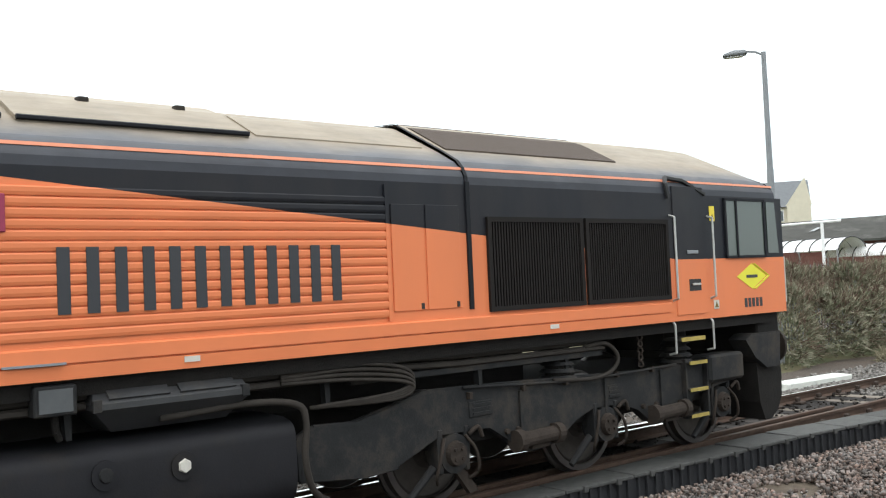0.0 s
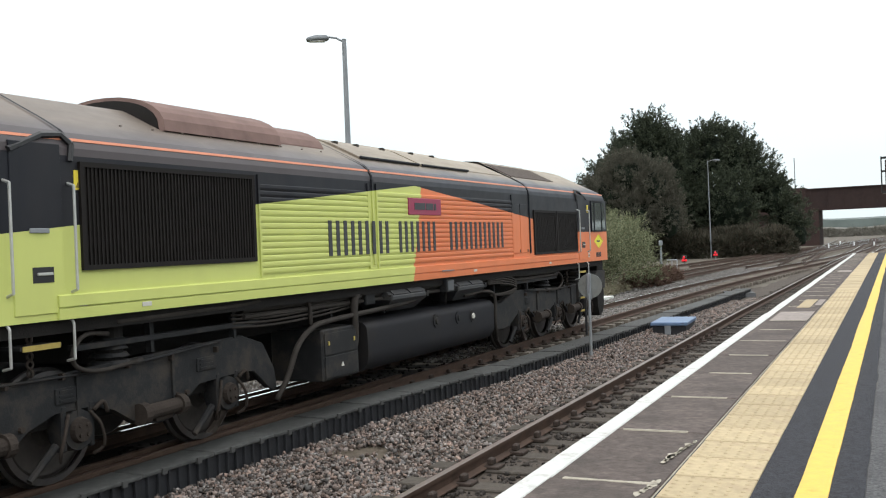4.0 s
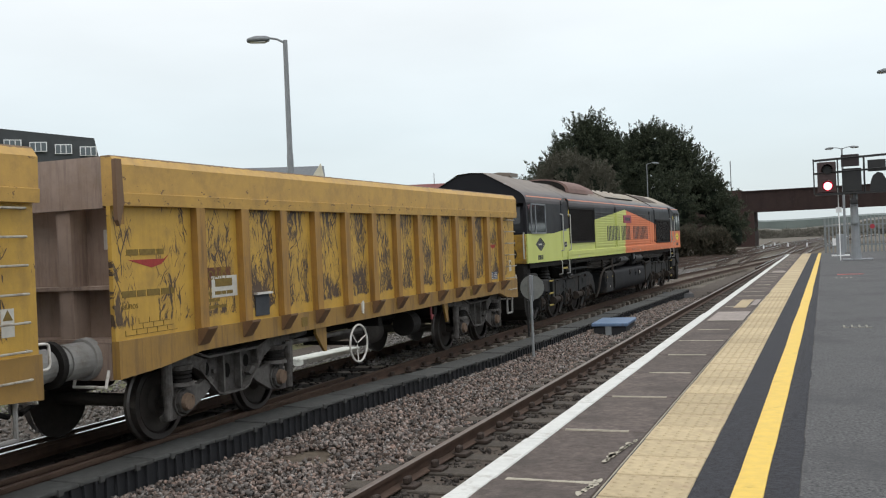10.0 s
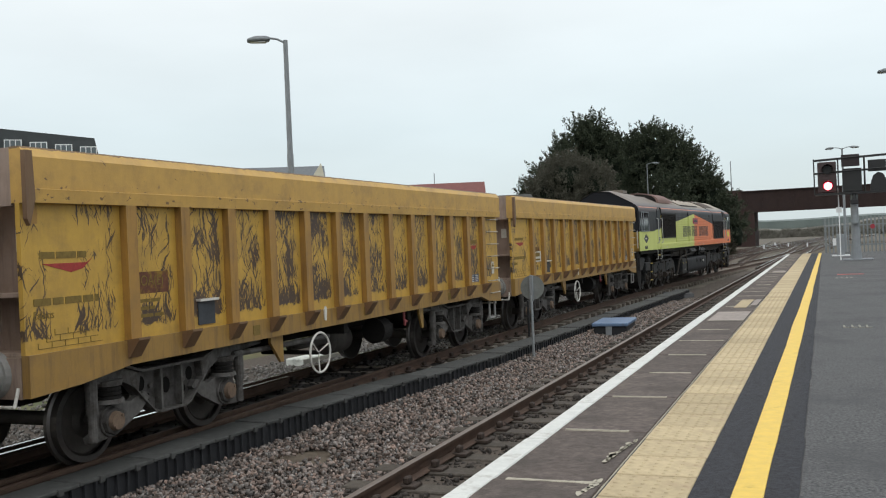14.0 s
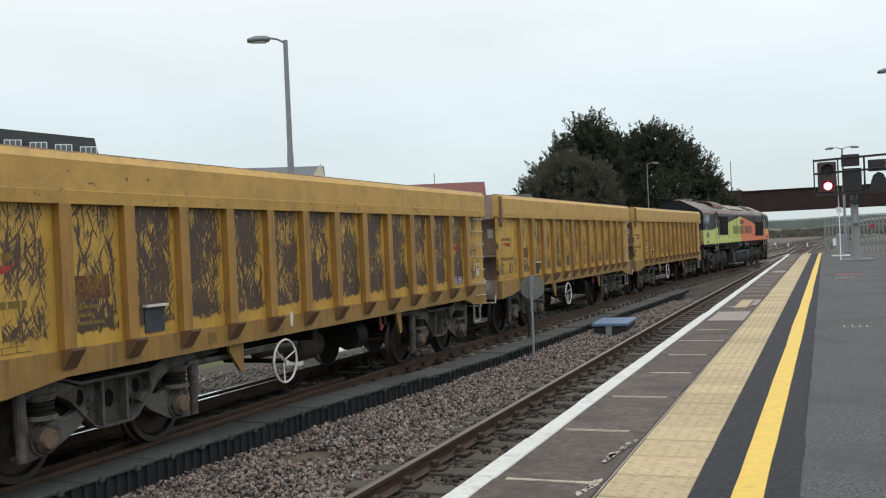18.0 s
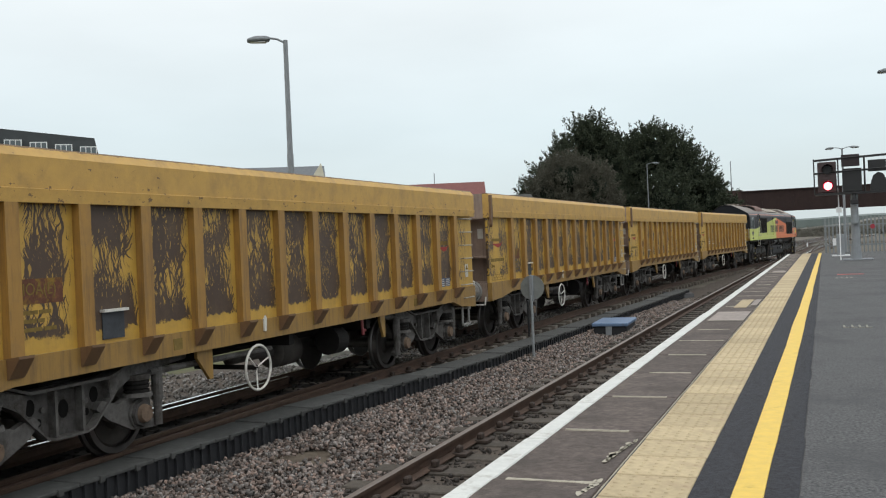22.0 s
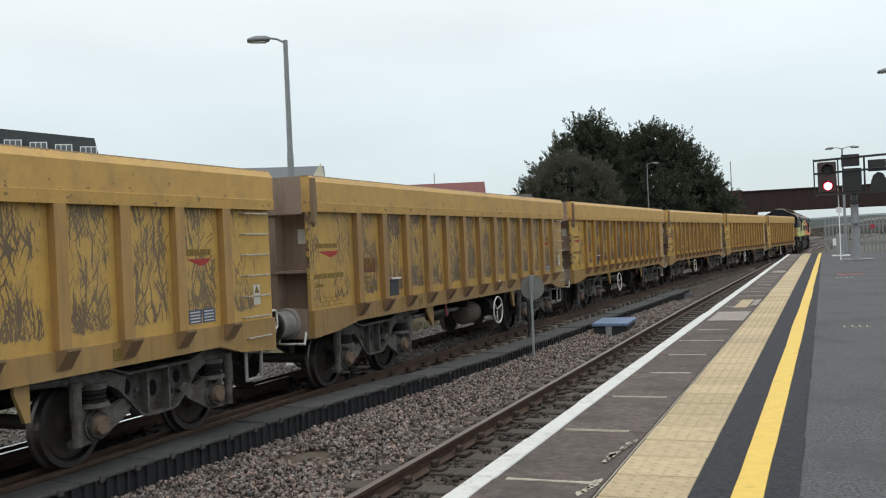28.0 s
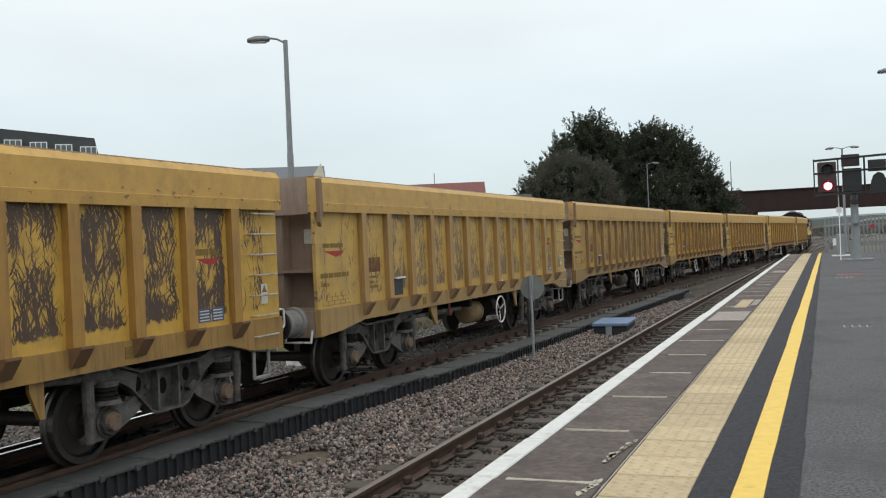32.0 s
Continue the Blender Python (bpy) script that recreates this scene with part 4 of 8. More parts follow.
# ---- bridge over the line ----
def bridge():
    root = thing("road_bridge", pose(0, 150, 0), "brown steel girder road bridge on a dark brick pier", "bridge")
    bm = bmesh.new()
    box(bm, -11.5, 45, 0, 0.35, 4.9, 8.05)
    g = part("girder", bm, M_GIRDER, root)
    for i in range(24):
        x = -10.6 + 2.2 * i
        bm = bmesh.new()
        box(bm, x - 0.07, x + 0.07, -0.12, 0.0, 5.05, 7.9)
        part("stiffener", bm, M_GIRDER, g)
    for z in (4.85, 7.95):
        bm = bmesh.new()
        box(bm, -11.5, 45, -0.22, 0.0, z, z + 0.16)
        part("flange", bm, M_GIRDER, g)
    bm = bmesh.new()
    box(bm, -11.5, 45, 0.35, 8, 5.0, 5.6)
    part("deck", bm, M_GIRDER, root)
    bm = bmesh.new()
    box(bm, -11.6, -9.55, -0.3, 8.5, -0.4, 5.2)
    part("pier", bm, M_BRICK, root)
    bm = bmesh.new()
    box(bm, -14.5, -11.3, -0.1, 8.5, -0.4, 8.3)
    part("abutment", bm, M_BRICK, root)
    bm = bmesh.new()
    box(bm, -40, -14.4, 0.3, 8.0, -0.4, 8.0)
    part("wing_wall", bm, M_BRICK, root)
    for x in (-13.0, 22.0):
        bm = bmesh.new()
        rod(bm, (x, 4, 5.5), (x, 4, 13.0 if x < 0 else 9.5), 0.07)
        part("bridge_post", bm, M_GREYPAINT, root)
    return root


bridge()


# ---- the signal and markings on the platform ----
def platform_signal():
    root = thing("colour_light_signal", pose(1.05, 37.9, PLAT), "platform signal showing red on a grey post with black heads", "signal")
    bm = bmesh.new()
    rod(bm, (0, 0, 0), (0, 0, 0.5), 0.19, 0.17, 16)
    rod(bm, (0, 0, 0.5), (0, 0, 2.40), 0.14, 0.13, 16)
    part("post", bm, M_GREYPAINT, root)
    bm = bmesh.new()
    box(bm, -0.45, 0.55, -0.35, 0.35, 0.0, 0.05, 0.01)
    part("base_plate", bm, M_GREYPAINT, root)
    bm = bmesh.new()
    rod(bm, (0, -0.14, 1.32), (0, -0.14, 1.58), 0.15, 0.11, 12)
    part("loudspeaker", bm, M_FENCE, root, "pale grey box on the post")
    bm = bmesh.new()
    box(bm, -1.3, 1.35, -0.3, 0.3, 2.40, 2.47)
    part("platform_floor", bm, M_BLACK, root)
    bm = bmesh.new()
    box(bm, -0.13, 0.13, -0.30, -0.12, 2.02, 2.18, 0.02)
    rod(bm, (0, -0.2, 2.18), (0, -0.2, 2.42), 0.09, 0.05, 12)
    part("lamp_bracket", bm, M_BLACK, root, "dark lamp on the post")
    for x in (-1.32, -0.50, 0.38, 1.36):
        for y in (-0.3, 0.3):
            bm = bmesh.new()
            rod(bm, (x, y, 2.44), (x, y, 3.72), 0.022)
            part("cage_post", bm, M_BLACK, root)
    for y in (-0.3, 0.3):
        for z in (3.2, 3.68):
            bm = bmesh.new()
            rod(bm, (-1.32, y, z), (1.36, y, z + 0.08), 0.022)
            part("cage_rail", bm, M_BLACK, root)
    bm = bmesh.new()
    box(bm, -1.20, -0.56, -0.28, -0.12, 2.48, 3.60, 0.03)
    head = part("signal_head", bm, mat("sooty_backboard", (0.05, 0.03, 0.03), 0.6), root)
    for z, m_, r_ in ((3.30, M_BLACK, 0.15), (2.72, M_REDMAIN, 0.15)):
        bm = bmesh.new()
        bmesh.ops.create_cone(bm, cap_ends=True, segments=24, radius1=r_, radius2=r_, depth=0.05, matrix=pose(-0.86, -0.31, z, 90))
        lens = part("lens", bm, m_, head, "lit red lens" if m_ is M_REDMAIN else "dark lens")
        if m_ is M_REDMAIN:
            bm = bmesh.new()
            bmesh.ops.create_uvsphere(bm, u_segments=16, v_segments=8, radius=0.125, matrix=Matrix.Translation((-0.86, -0.335, z)) @ Matrix.Diagonal((1, 0.25, 1, 1)))
            part("bulb_image", bm, M_REDCORE, lens, "white-hot middle of the red lens")
        bm = bmesh.new()
        bmesh.ops.create_cone(bm, cap_ends=False, segments=24, radius1=r_ + 0.05, radius2=r_ + 0.05, depth=0.3, matrix=pose(-0.86, -0.40, z, 90))
        for v in list(bm.verts):
            if v.co.z < z - 0.06:
                bm.verts.remove(v)
        part("hood", bm, M_BLACK, head)
    bm = bmesh.new()
    box(bm, -0.36, 0.28, -0.2, 0.0, 2.48, 3.32, 0.01)
    part("route_box", bm, M_BLACK, root)
    bm = bmesh.new()
    box(bm, -0.38, 0.22, -0.26, 0.0, 3.40, 3.82, 0.01)
    part("indicator", bm, mat("dark_red_indicator", (0.018, 0.010, 0.012), 0.6), root)
    bm = bmesh.new()
    box(bm, 0.50, 1.09, -0.2, 0.0, 3.17, 3.58, 0.01)
    part("indicator", bm, M_BLACK, root)
    bm = bmesh.new()
    plate(bm, [(0.55, 2.48), (1.09, 2.48), (1.09, 2.86), (0.98, 3.08), (0.82, 3.14), (0.66, 3.02), (0.58, 2.80)], -0.16, 0.0)
    for v in bm.verts:
        v.co = Vector((v.co.y, v.co.x, v.co.z))
    part("indicator", bm, M_BLACK, root)
    bm = bmesh.new()
    box(bm, -0.62, -0.42, 0.06, 0.08, 1.75, 1.95)
    rod(bm, (-0.52, 0.1, 0), (-0.52, 0.1, 2.65), 0.02)
    part("notice_post", bm, M_SIGNWHITE, root, "slim white post with a small notice")
    return root


platform_signal()


def platform_cabinet():
    root = thing("control_box", pose(0.62, 44.0, PLAT), "pale grey control box on the platform", "cabinet")
    bm = bmesh.new()
    box(bm, -0.14, 0.16, -0.1, 0.15, 0.0, 0.92, 0.02)
    part("body", bm, M_GREYPAINT, root)
    bm = bmesh.new()
    box(bm, -0.30, -0.16, -0.02, 0.04, 0.45, 0.75)
    part("notice", bm, M_SIGNWHITE, root)
    bm = bmesh.new()
    box(bm, -0.35, 0.35, -0.2, 0.25, -0.02, 0.05)
    part("plinth", bm, M_SIGNWHITE, root)


platform_cabinet()
bm = bmesh.new()
bmesh.ops.create_cone(bm, cap_ends=True, segments=24, radius1=0.11, radius2=0.11, depth=0.02, matrix=pose(0, 0, 1.25, 90))
box(bm, -0.02, 0.02, 0.0, 0.13, 1.2, 1.3)
single("red_notice", bm, M_SIGNRED, "round red notice on the platform-end fence", "sign", m=pose(2.14, 49.85, PLAT - 0.05))
for x, w, y, ln, m_, lab in ((0.57, 0.62, 26.4, 0.26, mat("faded_red_marking", (0.42, 0.10, 0.09), 0.8, dirt=0.3, dirt_scale=9, dark=(0.2, 0.12, 0.11)), "faded red line painted on the platform"),):
    bm = bmesh.new()
    box(bm, x - w / 2, x + w / 2, y - ln / 2, y + ln / 2, PLAT, PLAT + 0.004)
    tagged(part("platform_marking", bm, m_), lab, "marking", kind="structure")
M_FADED = mat("faded_pale_marking", (0.24, 0.23, 0.19), 0.85, scale=12, var=0.3, dirt=0.55, dirt_scale=14, dark=(0.10, 0.10, 0.10))
mark = thing("stencilled_mark", pose(0.3, 12.45, PLAT), "worn stencilled lettering on the asphalt", "marking", kind="structure")
for x in (-0.12, -0.03, 0.05, 0.13):
    bm = bmesh.new()
    box(bm, x - 0.012, x + 0.012, -0.16, 0.16, 0.0, 0.004)
    box(bm, x, x + 0.055, -0.16, -0.10, 0.0, 0.0035)
    part("stroke", bm, M_FADED, mark)
mark = thing("stencilled_mark", pose(0.4, 24.6, PLAT), "worn stencilled lettering on the asphalt", "marking", kind="structure")
for x in (-0.16, -0.05, 0.06, 0.16):
    bm = bmesh.new()
    box(bm, x - 0.03, x + 0.02, -0.2, 0.2, 0.0, 0.004)
    part("stroke", bm, M_FADED, mark)


# ---- cable trough beside the train's track ----
def trough_x(y):
    return float(np.interp(y, [-6, 7, 11, 14, 17, 23, 34, 42], [-7.0, -6.5, -6.3, -5.92, -5.58, -5.34, -4.9, -4.6]))


def cable_trough():
    root = thing("cable_trough", pose(0, 0, 0), "black ribbed cable trough with flat grey lids", "trough")
    bm = bmesh.new()
    box(bm, -0.5, 0.0, 0.004, 0.986, -0.04, 0.0, 0.008)
    for y in (0.24, 0.72):
        box(bm, -0.03, 0.02, y, y + 0.06, -0.06, 0.004, 0.004)
    lid = finish(bm, "lid")
    lid.materials.append(M_TROUGH)
    bm = bmesh.new()
    outline = [(-0.47, 0.0), (-0.03, 0.0)]
    for i in range(7):
        y = 0.05 + 0.14 * i
        outline += [(-0.03, y), (0.0, y + 0.004), (0.0, y + 0.034), (-0.03, y + 0.038)]
    outline += [(-0.03, 1.0), (-0.47, 1.0)]
    low = [bm.verts.new((x, y, -0.36)) for x, y in outline]
    top = [bm.verts.new((x, y, -0.042)) for x, y in outline]
    bm.faces.new(list(reversed(low)))
    bm.faces.new(top)
    for i in range(len(outline)):
        j = (i + 1) % len(outline)
        bm.faces.new((low[i], low[j], top[j], top[i]))
    side = finish(bm, "trough_body")
    side.materials.append(M_TROUGH_D)
    for i in range(51):
        y = -14 + i
        a, b = trough_x(y), trough_x(y + 1)
        rz = -math.atan2(b - a, 1.0)
        piece("lid", lid, root, (a, y, -0.055 + random.uniform(-0.012, 0.012)), rz + random.uniform(-0.012, 0.012))
        piece("trough_body", side, root, (a, y, -0.055), rz)
    return root


cable_trough()


# ---- far tracks of the junction ----
def winding(a, b, c):
    """A sideways line x(y) that leaves at a, leans by b for each metre and bends by c."""
    return lambda y: a + b * (y - 55) + c * (y - 55) ** 2


for a, b, c, y0, y1 in ((-2.9, 0.012, 0.00030, 56, 260), (-9.0, 0.05, 0.00012, 60, 250), (-13.5, 0.07, 0.00008, 64, 220), (-6.0, -0.03, 0.00034, 70, 250)):
    for side in (-0.72, 0.72):
        f = winding(a, b, c)
        rail("rail", lambda y, f=f, s=side: f(y) + s, y0, y1, 24, "dull rail of the junction beyond the platform", worn=True)
    sleepers(winding(a, b, c), y0, min(y1, y0 + 90), 0.8, M_SLEEPER_C, "dusty sleepers of a junction track", keep=110)
for az, r in ((3.2, 120), (1.9, 135), (2.6, 142), (0.9, 128)):
    bm = bmesh.new()
    box(bm, -0.08, 0.08, -0.06, 0.06, 0.0, 0.6, 0.02)
    single("track_marker", bm, M_SIGNWHITE, "small white marker post beside the junction", "marker", "markers by the junction", m=facing(az, r, -0.25))
for k, (x0, y0, x1, y1) in enumerate(((-11.4, 44, -6.2, 150), (-9.9, 44, -4.7, 150), (-6.4, 62, -9.6, 200), (-4.9, 62, -8.1, 200), (-1.0, 110, 6.0, 260), (0.5, 110, 7.5, 260))):
    rail("rail", lambda y, a=x0, b=x1, c=y0, d=y1: a + (b - a) * (y - c) / (d - c), y0, y1, 8, "rusty rail of the junction", worn=k % 2 == 0)
sleepers(lambda y: -10.65 + 5.2 * (y - 44) / 106, 46, 140, 0.75, M_SLEEPER, "dark sleepers of the junction track", keep=120)


# ---- the wagons ----
def wagon_paint(name, base, rust, scrapes, streak=0.3, chips=False):
    """Weathered yellow paint; the object's colour carries how dusty (red), how scraped (green) and how pale its dust is (blue) on its wagon."""
    m = mat(name, base, 0.55, scale=5, var=0.14, bump=0.12)
    nt = m.node_tree
    ln = nt.links.new
    b = nt.nodes["Principled BSDF"]
    src = b.inputs["Base Color"].links[0].from_socket
    co, info = nt.nodes.new("ShaderNodeTexCoord"), nt.nodes.new("ShaderNodeObjectInfo")
    sep = nt.nodes.new("ShaderNodeSeparateColor")
    ln(info.outputs["Color"], sep.inputs[0])
    shift = nt.nodes.new("ShaderNodeMath")
    shift.operation = "MULTIPLY"
    shift.inputs[1].default_value = 60
    ln(info.outputs["Random"], shift.inputs[0])
    add = nt.nodes.new("ShaderNodeVectorMath")
    add.operation = "ADD"
    ln(co.outputs["Object"], add.inputs[0])
    comb = nt.nodes.new("ShaderNodeCombineXYZ")
    ln(shift.outputs[0], comb.inputs[0])
    ln(shift.outputs[0], comb.inputs[1])
    ln(comb.outputs[0], add.inputs[1])

    def node(kind, **kw):
        n = nt.nodes.new(kind)
        for k, v in kw.items():
            n.inputs[k].default_value = v
        return n

    def math_(op, a, c):
        n = nt.nodes.new("ShaderNodeMath")
        n.operation = op
        for i, v in enumerate((a, c)):
            if isinstance(v, (int, float)):
                n.inputs[i].default_value = v
            else:
                ln(v, n.inputs[i])
        return n.outputs[0]

    # vertical runs of dirt
    mp = nt.nodes.new("ShaderNodeMapping")
    mp.inputs["Scale"].default_value = (7, 7, 0.7)
    ln(add.outputs[0], mp.inputs[0])
    runs = node("ShaderNodeTexNoise", Scale=1.4, Detail=6, Roughness=0.7)
    ln(mp.outputs[0], runs.inputs["Vector"])
    run = node("ShaderNodeMapRange", **{"From Min": 0.48, "From Max": 0.75})
    ln(runs.outputs[0], run.inputs[0])
    mx = nt.nodes.new("ShaderNodeMix")
    mx.data_type = "RGBA"
    ln(math_("MULTIPLY", run.outputs[0], streak), mx.inputs[0])
    ln(src, mx.inputs[6])
    mx.inputs[7].default_value = (*rust, 1)
    colour = mx.outputs[2]
    if scrapes:
        # upright scratches, a few slanting ones and bare patches, down to brown steel
        warp = node("ShaderNodeTexNoise", Scale=2.6, Detail=3)
        ln(add.outputs[0], warp.inputs["Vector"])
        wv = nt.nodes.new("ShaderNodeVectorMath")
        wv.operation = "MULTIPLY_ADD"
        ln(warp.outputs["Color"], wv.inputs[0])
        wv.inputs[1].default_value = (0.0, 0.20, 0.3)
        ln(add.outputs[0], wv.inputs[2])
        strokes = []
        for size, turn, detail in (((1, 34, 2.0), 0.06, 5.0), ((1, 40, 2.4), -0.55, 4.0), ((1, 36, 2.6), 0.45, 4.0)):
            mp_ = nt.nodes.new("ShaderNodeMapping")
            mp_.vector_type = "TEXTURE"
            mp_.inputs["Rotation"].default_value = (turn, 0, 0)
            mp_.inputs["Scale"].default_value = (1, 1 / size[1], 1 / size[2])
            ln(wv.outputs[0], mp_.inputs[0])
            st = node("ShaderNodeTexNoise", Scale=1.0, Detail=detail, Roughness=0.58)
            ln(mp_.outputs[0], st.inputs["Vector"])
            strokes.append(st.outputs[0])
        dens = node("ShaderNodeTexNoise", Scale=2.3, Detail=3, Roughness=0.6)
        ln(add.outputs[0], dens.inputs["Vector"])
        xyz = nt.nodes.new("ShaderNodeSeparateXYZ")
        ln(co.outputs["Object"], xyz.inputs[0])
        low = node("ShaderNodeMapRange", **{"From Min": 1.34, "From Max": 1.72, "To Min": 0.07, "To Max": 0.0})
        ln(xyz.outputs["Z"], low.inputs[0])
        high = node("ShaderNodeMapRange", **{"From Min": 2.3, "From Max": 2.55, "To Min": 0.0, "To Max": 0.03})
        ln(xyz.outputs["Z"], high.inputs[0])
        amount = math_("ADD", math_("MULTIPLY", sep.outputs["Green"], 0.22), math_("MULTIPLY", math_("SUBTRACT", dens.outputs[0], 0.5), 0.42))
        amount = math_("ADD", math_("ADD", amount, low.outputs[0]), high.outputs[0])
        # the load scrapes the middle of each panel, less beside the ribs
        bay = math_("FRACT", math_("MULTIPLY", math_("ADD", xyz.outputs["Y"], 11.2), 1 / 0.85), 0)
        side_ = math_("SUBTRACT", 0.5, math_("ABSOLUTE", math_("SUBTRACT", bay, 0.5), 0))
        inside = node("ShaderNodeMapRange", **{"From Min": 0.11, "From Max": 0.24})
        ln(math_("ADD", side_, math_("MULTIPLY", math_("SUBTRACT", warp.outputs[0], 0.5), 0.16)), inside.inputs[0])
        amount = math_("ADD", amount, math_("MULTIPLY", math_("SUBTRACT", inside.outputs[0], 0.85), 0.16))
        thr = math_("SUBTRACT", 0.68, amount)
        mask = None
        for st, extra in zip(strokes, (0.0, 0.025, 0.03)):
            edge_ = node("ShaderNodeMapRange", **{"From Min": 0.0, "From Max": 0.022})
            ln(math_("SUBTRACT", math_("SUBTRACT", st, thr), extra), edge_.inputs[0])
            mask = edge_.outputs[0] if mask is None else math_("MAXIMUM", mask, edge_.outputs[0])
        rag = node("ShaderNodeTexNoise", Scale=9.0, Detail=5, Roughness=0.7)
        ln(add.outputs[0], rag.inputs["Vector"])
        edge = node("ShaderNodeMapRange", **{"From Min": 1.32, "From Max": 1.345})
        ln(math_("ADD", xyz.outputs["Z"], math_("MULTIPLY", math_("SUBTRACT", rag.outputs[0], 0.5), 0.22)), edge.inputs[0])
        mask = math_("MULTIPLY", mask, edge.outputs[0])
        # a dull brown scuff under the scratches
        scuff = node("ShaderNodeMapRange", **{"From Min": 0.62, "From Max": 0.95, "To Min": 0.0, "To Max": 0.55})
        ln(math_("ADD", dens.outputs[0], math_("MULTIPLY", sep.outputs["Green"], 0.30)), scuff.inputs[0])
        m3 = nt.nodes.new("ShaderNodeMix")
        m3.data_type = "RGBA"
        ln(math_("MULTIPLY", math_("MULTIPLY", scuff.outputs[0], inside.outputs[0]), edge.outputs[0]), m3.inputs[0])
        ln(colour, m3.inputs[6])
        m3.inputs[7].default_value = (0.145, 0.088, 0.043, 1)
        colour = m3.outputs[2]
        m4 = nt.nodes.new("ShaderNodeMix")
        m4.data_type = "RGBA"
        ln(mask, m4.inputs[0])
        ln(colour, m4.inputs[6])
        tone = nt.nodes.new("ShaderNodeMix")
        tone.data_type = "RGBA"
        ln(dens.outputs[0], tone.inputs[0])
        tone.inputs[6].default_value, tone.inputs[7].default_value = (0.036, 0.022, 0.016, 1), (0.070, 0.041, 0.027, 1)
        ln(tone.outputs[2], m4.inputs[7])
        colour = m4.outputs[2]
    elif chips:
        # small chips along the lip and a few spots above it
        spots_ = node("ShaderNodeTexNoise", Scale=15.0, Detail=4, Roughness=0.65)
        mp_ = nt.nodes.new("ShaderNodeMapping")
        mp_.inputs["Scale"].default_value = (1, 0.55, 1)
        ln(add.outputs[0], mp_.inputs[0])
        ln(mp_.outputs[0], spots_.inputs["Vector"])
        xyz = nt.nodes.new("ShaderNodeSeparateXYZ")
        ln(co.outputs["Object"], xyz.inputs[0])
        lip = math_("ABSOLUTE", math_("SUBTRACT", xyz.outputs["Z"], 2.60), 0)
        near_ = node("ShaderNodeMapRange", **{"From Min": 0.01, "From Max": 0.22, "To Min": 0.625, "To Max": 0.70})
        ln(lip, near_.inputs[0])
        rim = node("ShaderNodeMapRange", **{"From Min": 2.985, "From Max": 3.003, "To Min": 0.0, "To Max": 0.40})
        ln(xyz.outputs["Z"], rim.inputs[0])
        chip = math_("GREATER_THAN", math_("ADD", spots_.outputs[0], math_("ADD", math_("MULTIPLY", math_("SUBTRACT", runs.outputs[0], 0.5), 0.25), rim.outputs[0])), near_.outputs[0])
        m4 = nt.nodes.new("ShaderNodeMix")
        m4.data_type = "RGBA"
        ln(math_("MULTIPLY", chip, 0.8), m4.inputs[0])
        ln(colour, m4.inputs[6])
        m4.inputs[7].default_value = (0.09, 0.05, 0.035, 1)
        colour = m4.outputs[2]
    # blotches of brown grime
    grime = node("ShaderNodeTexNoise", Scale=2.7, Detail=8, Roughness=0.72)
    ln(add.outputs[0], grime.inputs["Vector"])
    gr = node("ShaderNodeMapRange", **{"From Min": 0.48, "From Max": 0.72, "To Min": 0.0, "To Max": 0.45})
    ln(grime.outputs[0], gr.inputs[0])
    m6 = nt.nodes.new("ShaderNodeMix")
    m6.data_type = "RGBA"
    ln(gr.outputs[0], m6.inputs[0])
    ln(colour, m6.inputs[6])
    m6.inputs[7].default_value = (0.17, 0.105, 0.05, 1)
    colour = m6.outputs[2]
    # grey-brown dust film
    film = node("ShaderNodeTexNoise", Scale=1.1, Detail=5)
    ln(add.outputs[0], film.inputs["Vector"])
    fr = node("ShaderNodeMapRange", **{"From Min": 0.25, "From Max": 0.75, "To Min": 0.35, "To Max": 1.0})
    ln(film.outputs[0], fr.inputs[0])
    m5 = nt.nodes.new("ShaderNodeMix")
    m5.data_type = "RGBA"
    ln(math_("MULTIPLY", math_("MULTIPLY", fr.outputs[0], sep.outputs["Red"]), 0.85), m5.inputs[0])
    ln(colour, m5.inputs[6])
    dust = nt.nodes.new("ShaderNodeMix")
    dust.data_type = "RGBA"
    ln(sep.outputs["Blue"], dust.inputs[0])
    dust.inputs[6].default_value, dust.inputs[7].default_value = (0.155, 0.108, 0.068, 1), (0.43, 0.315, 0.165, 1)
    ln(dust.outputs[2], m5.inputs[7])
    ln(m5.outputs[2], b.inputs["Base Color"])
    return m


M_WPANEL = wagon_paint("scraped_yellow_panel", (0.52, 0.312, 0.050), (0.19, 0.108, 0.033), True)
M_WBAND = wagon_paint("yellow_top_band", (0.51, 0.305, 0.075), (0.30, 0.16, 0.04), False, 0.12, chips=True)
M_WRIB = wagon_paint("ochre_rib", (0.345, 0.185, 0.038), (0.10, 0.050, 0.026), False, 0.8)
# sill browner than the panels: brake dust, plus low shade in the colour
M_WSILL = wagon_paint("ochre_shaded_sill", (0.30, 0.172, 0.040), (0.09, 0.050, 0.030), False, 0.85)
# rust on the corner plates; on the rib feet it paints underside shade
M_WCORNER = wagon_paint("rusty_corner_and_shaded_foot", (0.155, 0.085, 0.042), (0.09, 0.05, 0.035), False, 0.6)
M_WEND = wagon_paint("dusty_brown_end", (0.29, 0.215, 0.175), (0.075, 0.048, 0.04), False, 0.7)
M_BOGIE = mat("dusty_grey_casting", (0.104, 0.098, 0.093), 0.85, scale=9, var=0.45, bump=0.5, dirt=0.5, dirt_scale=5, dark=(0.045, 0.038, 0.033))
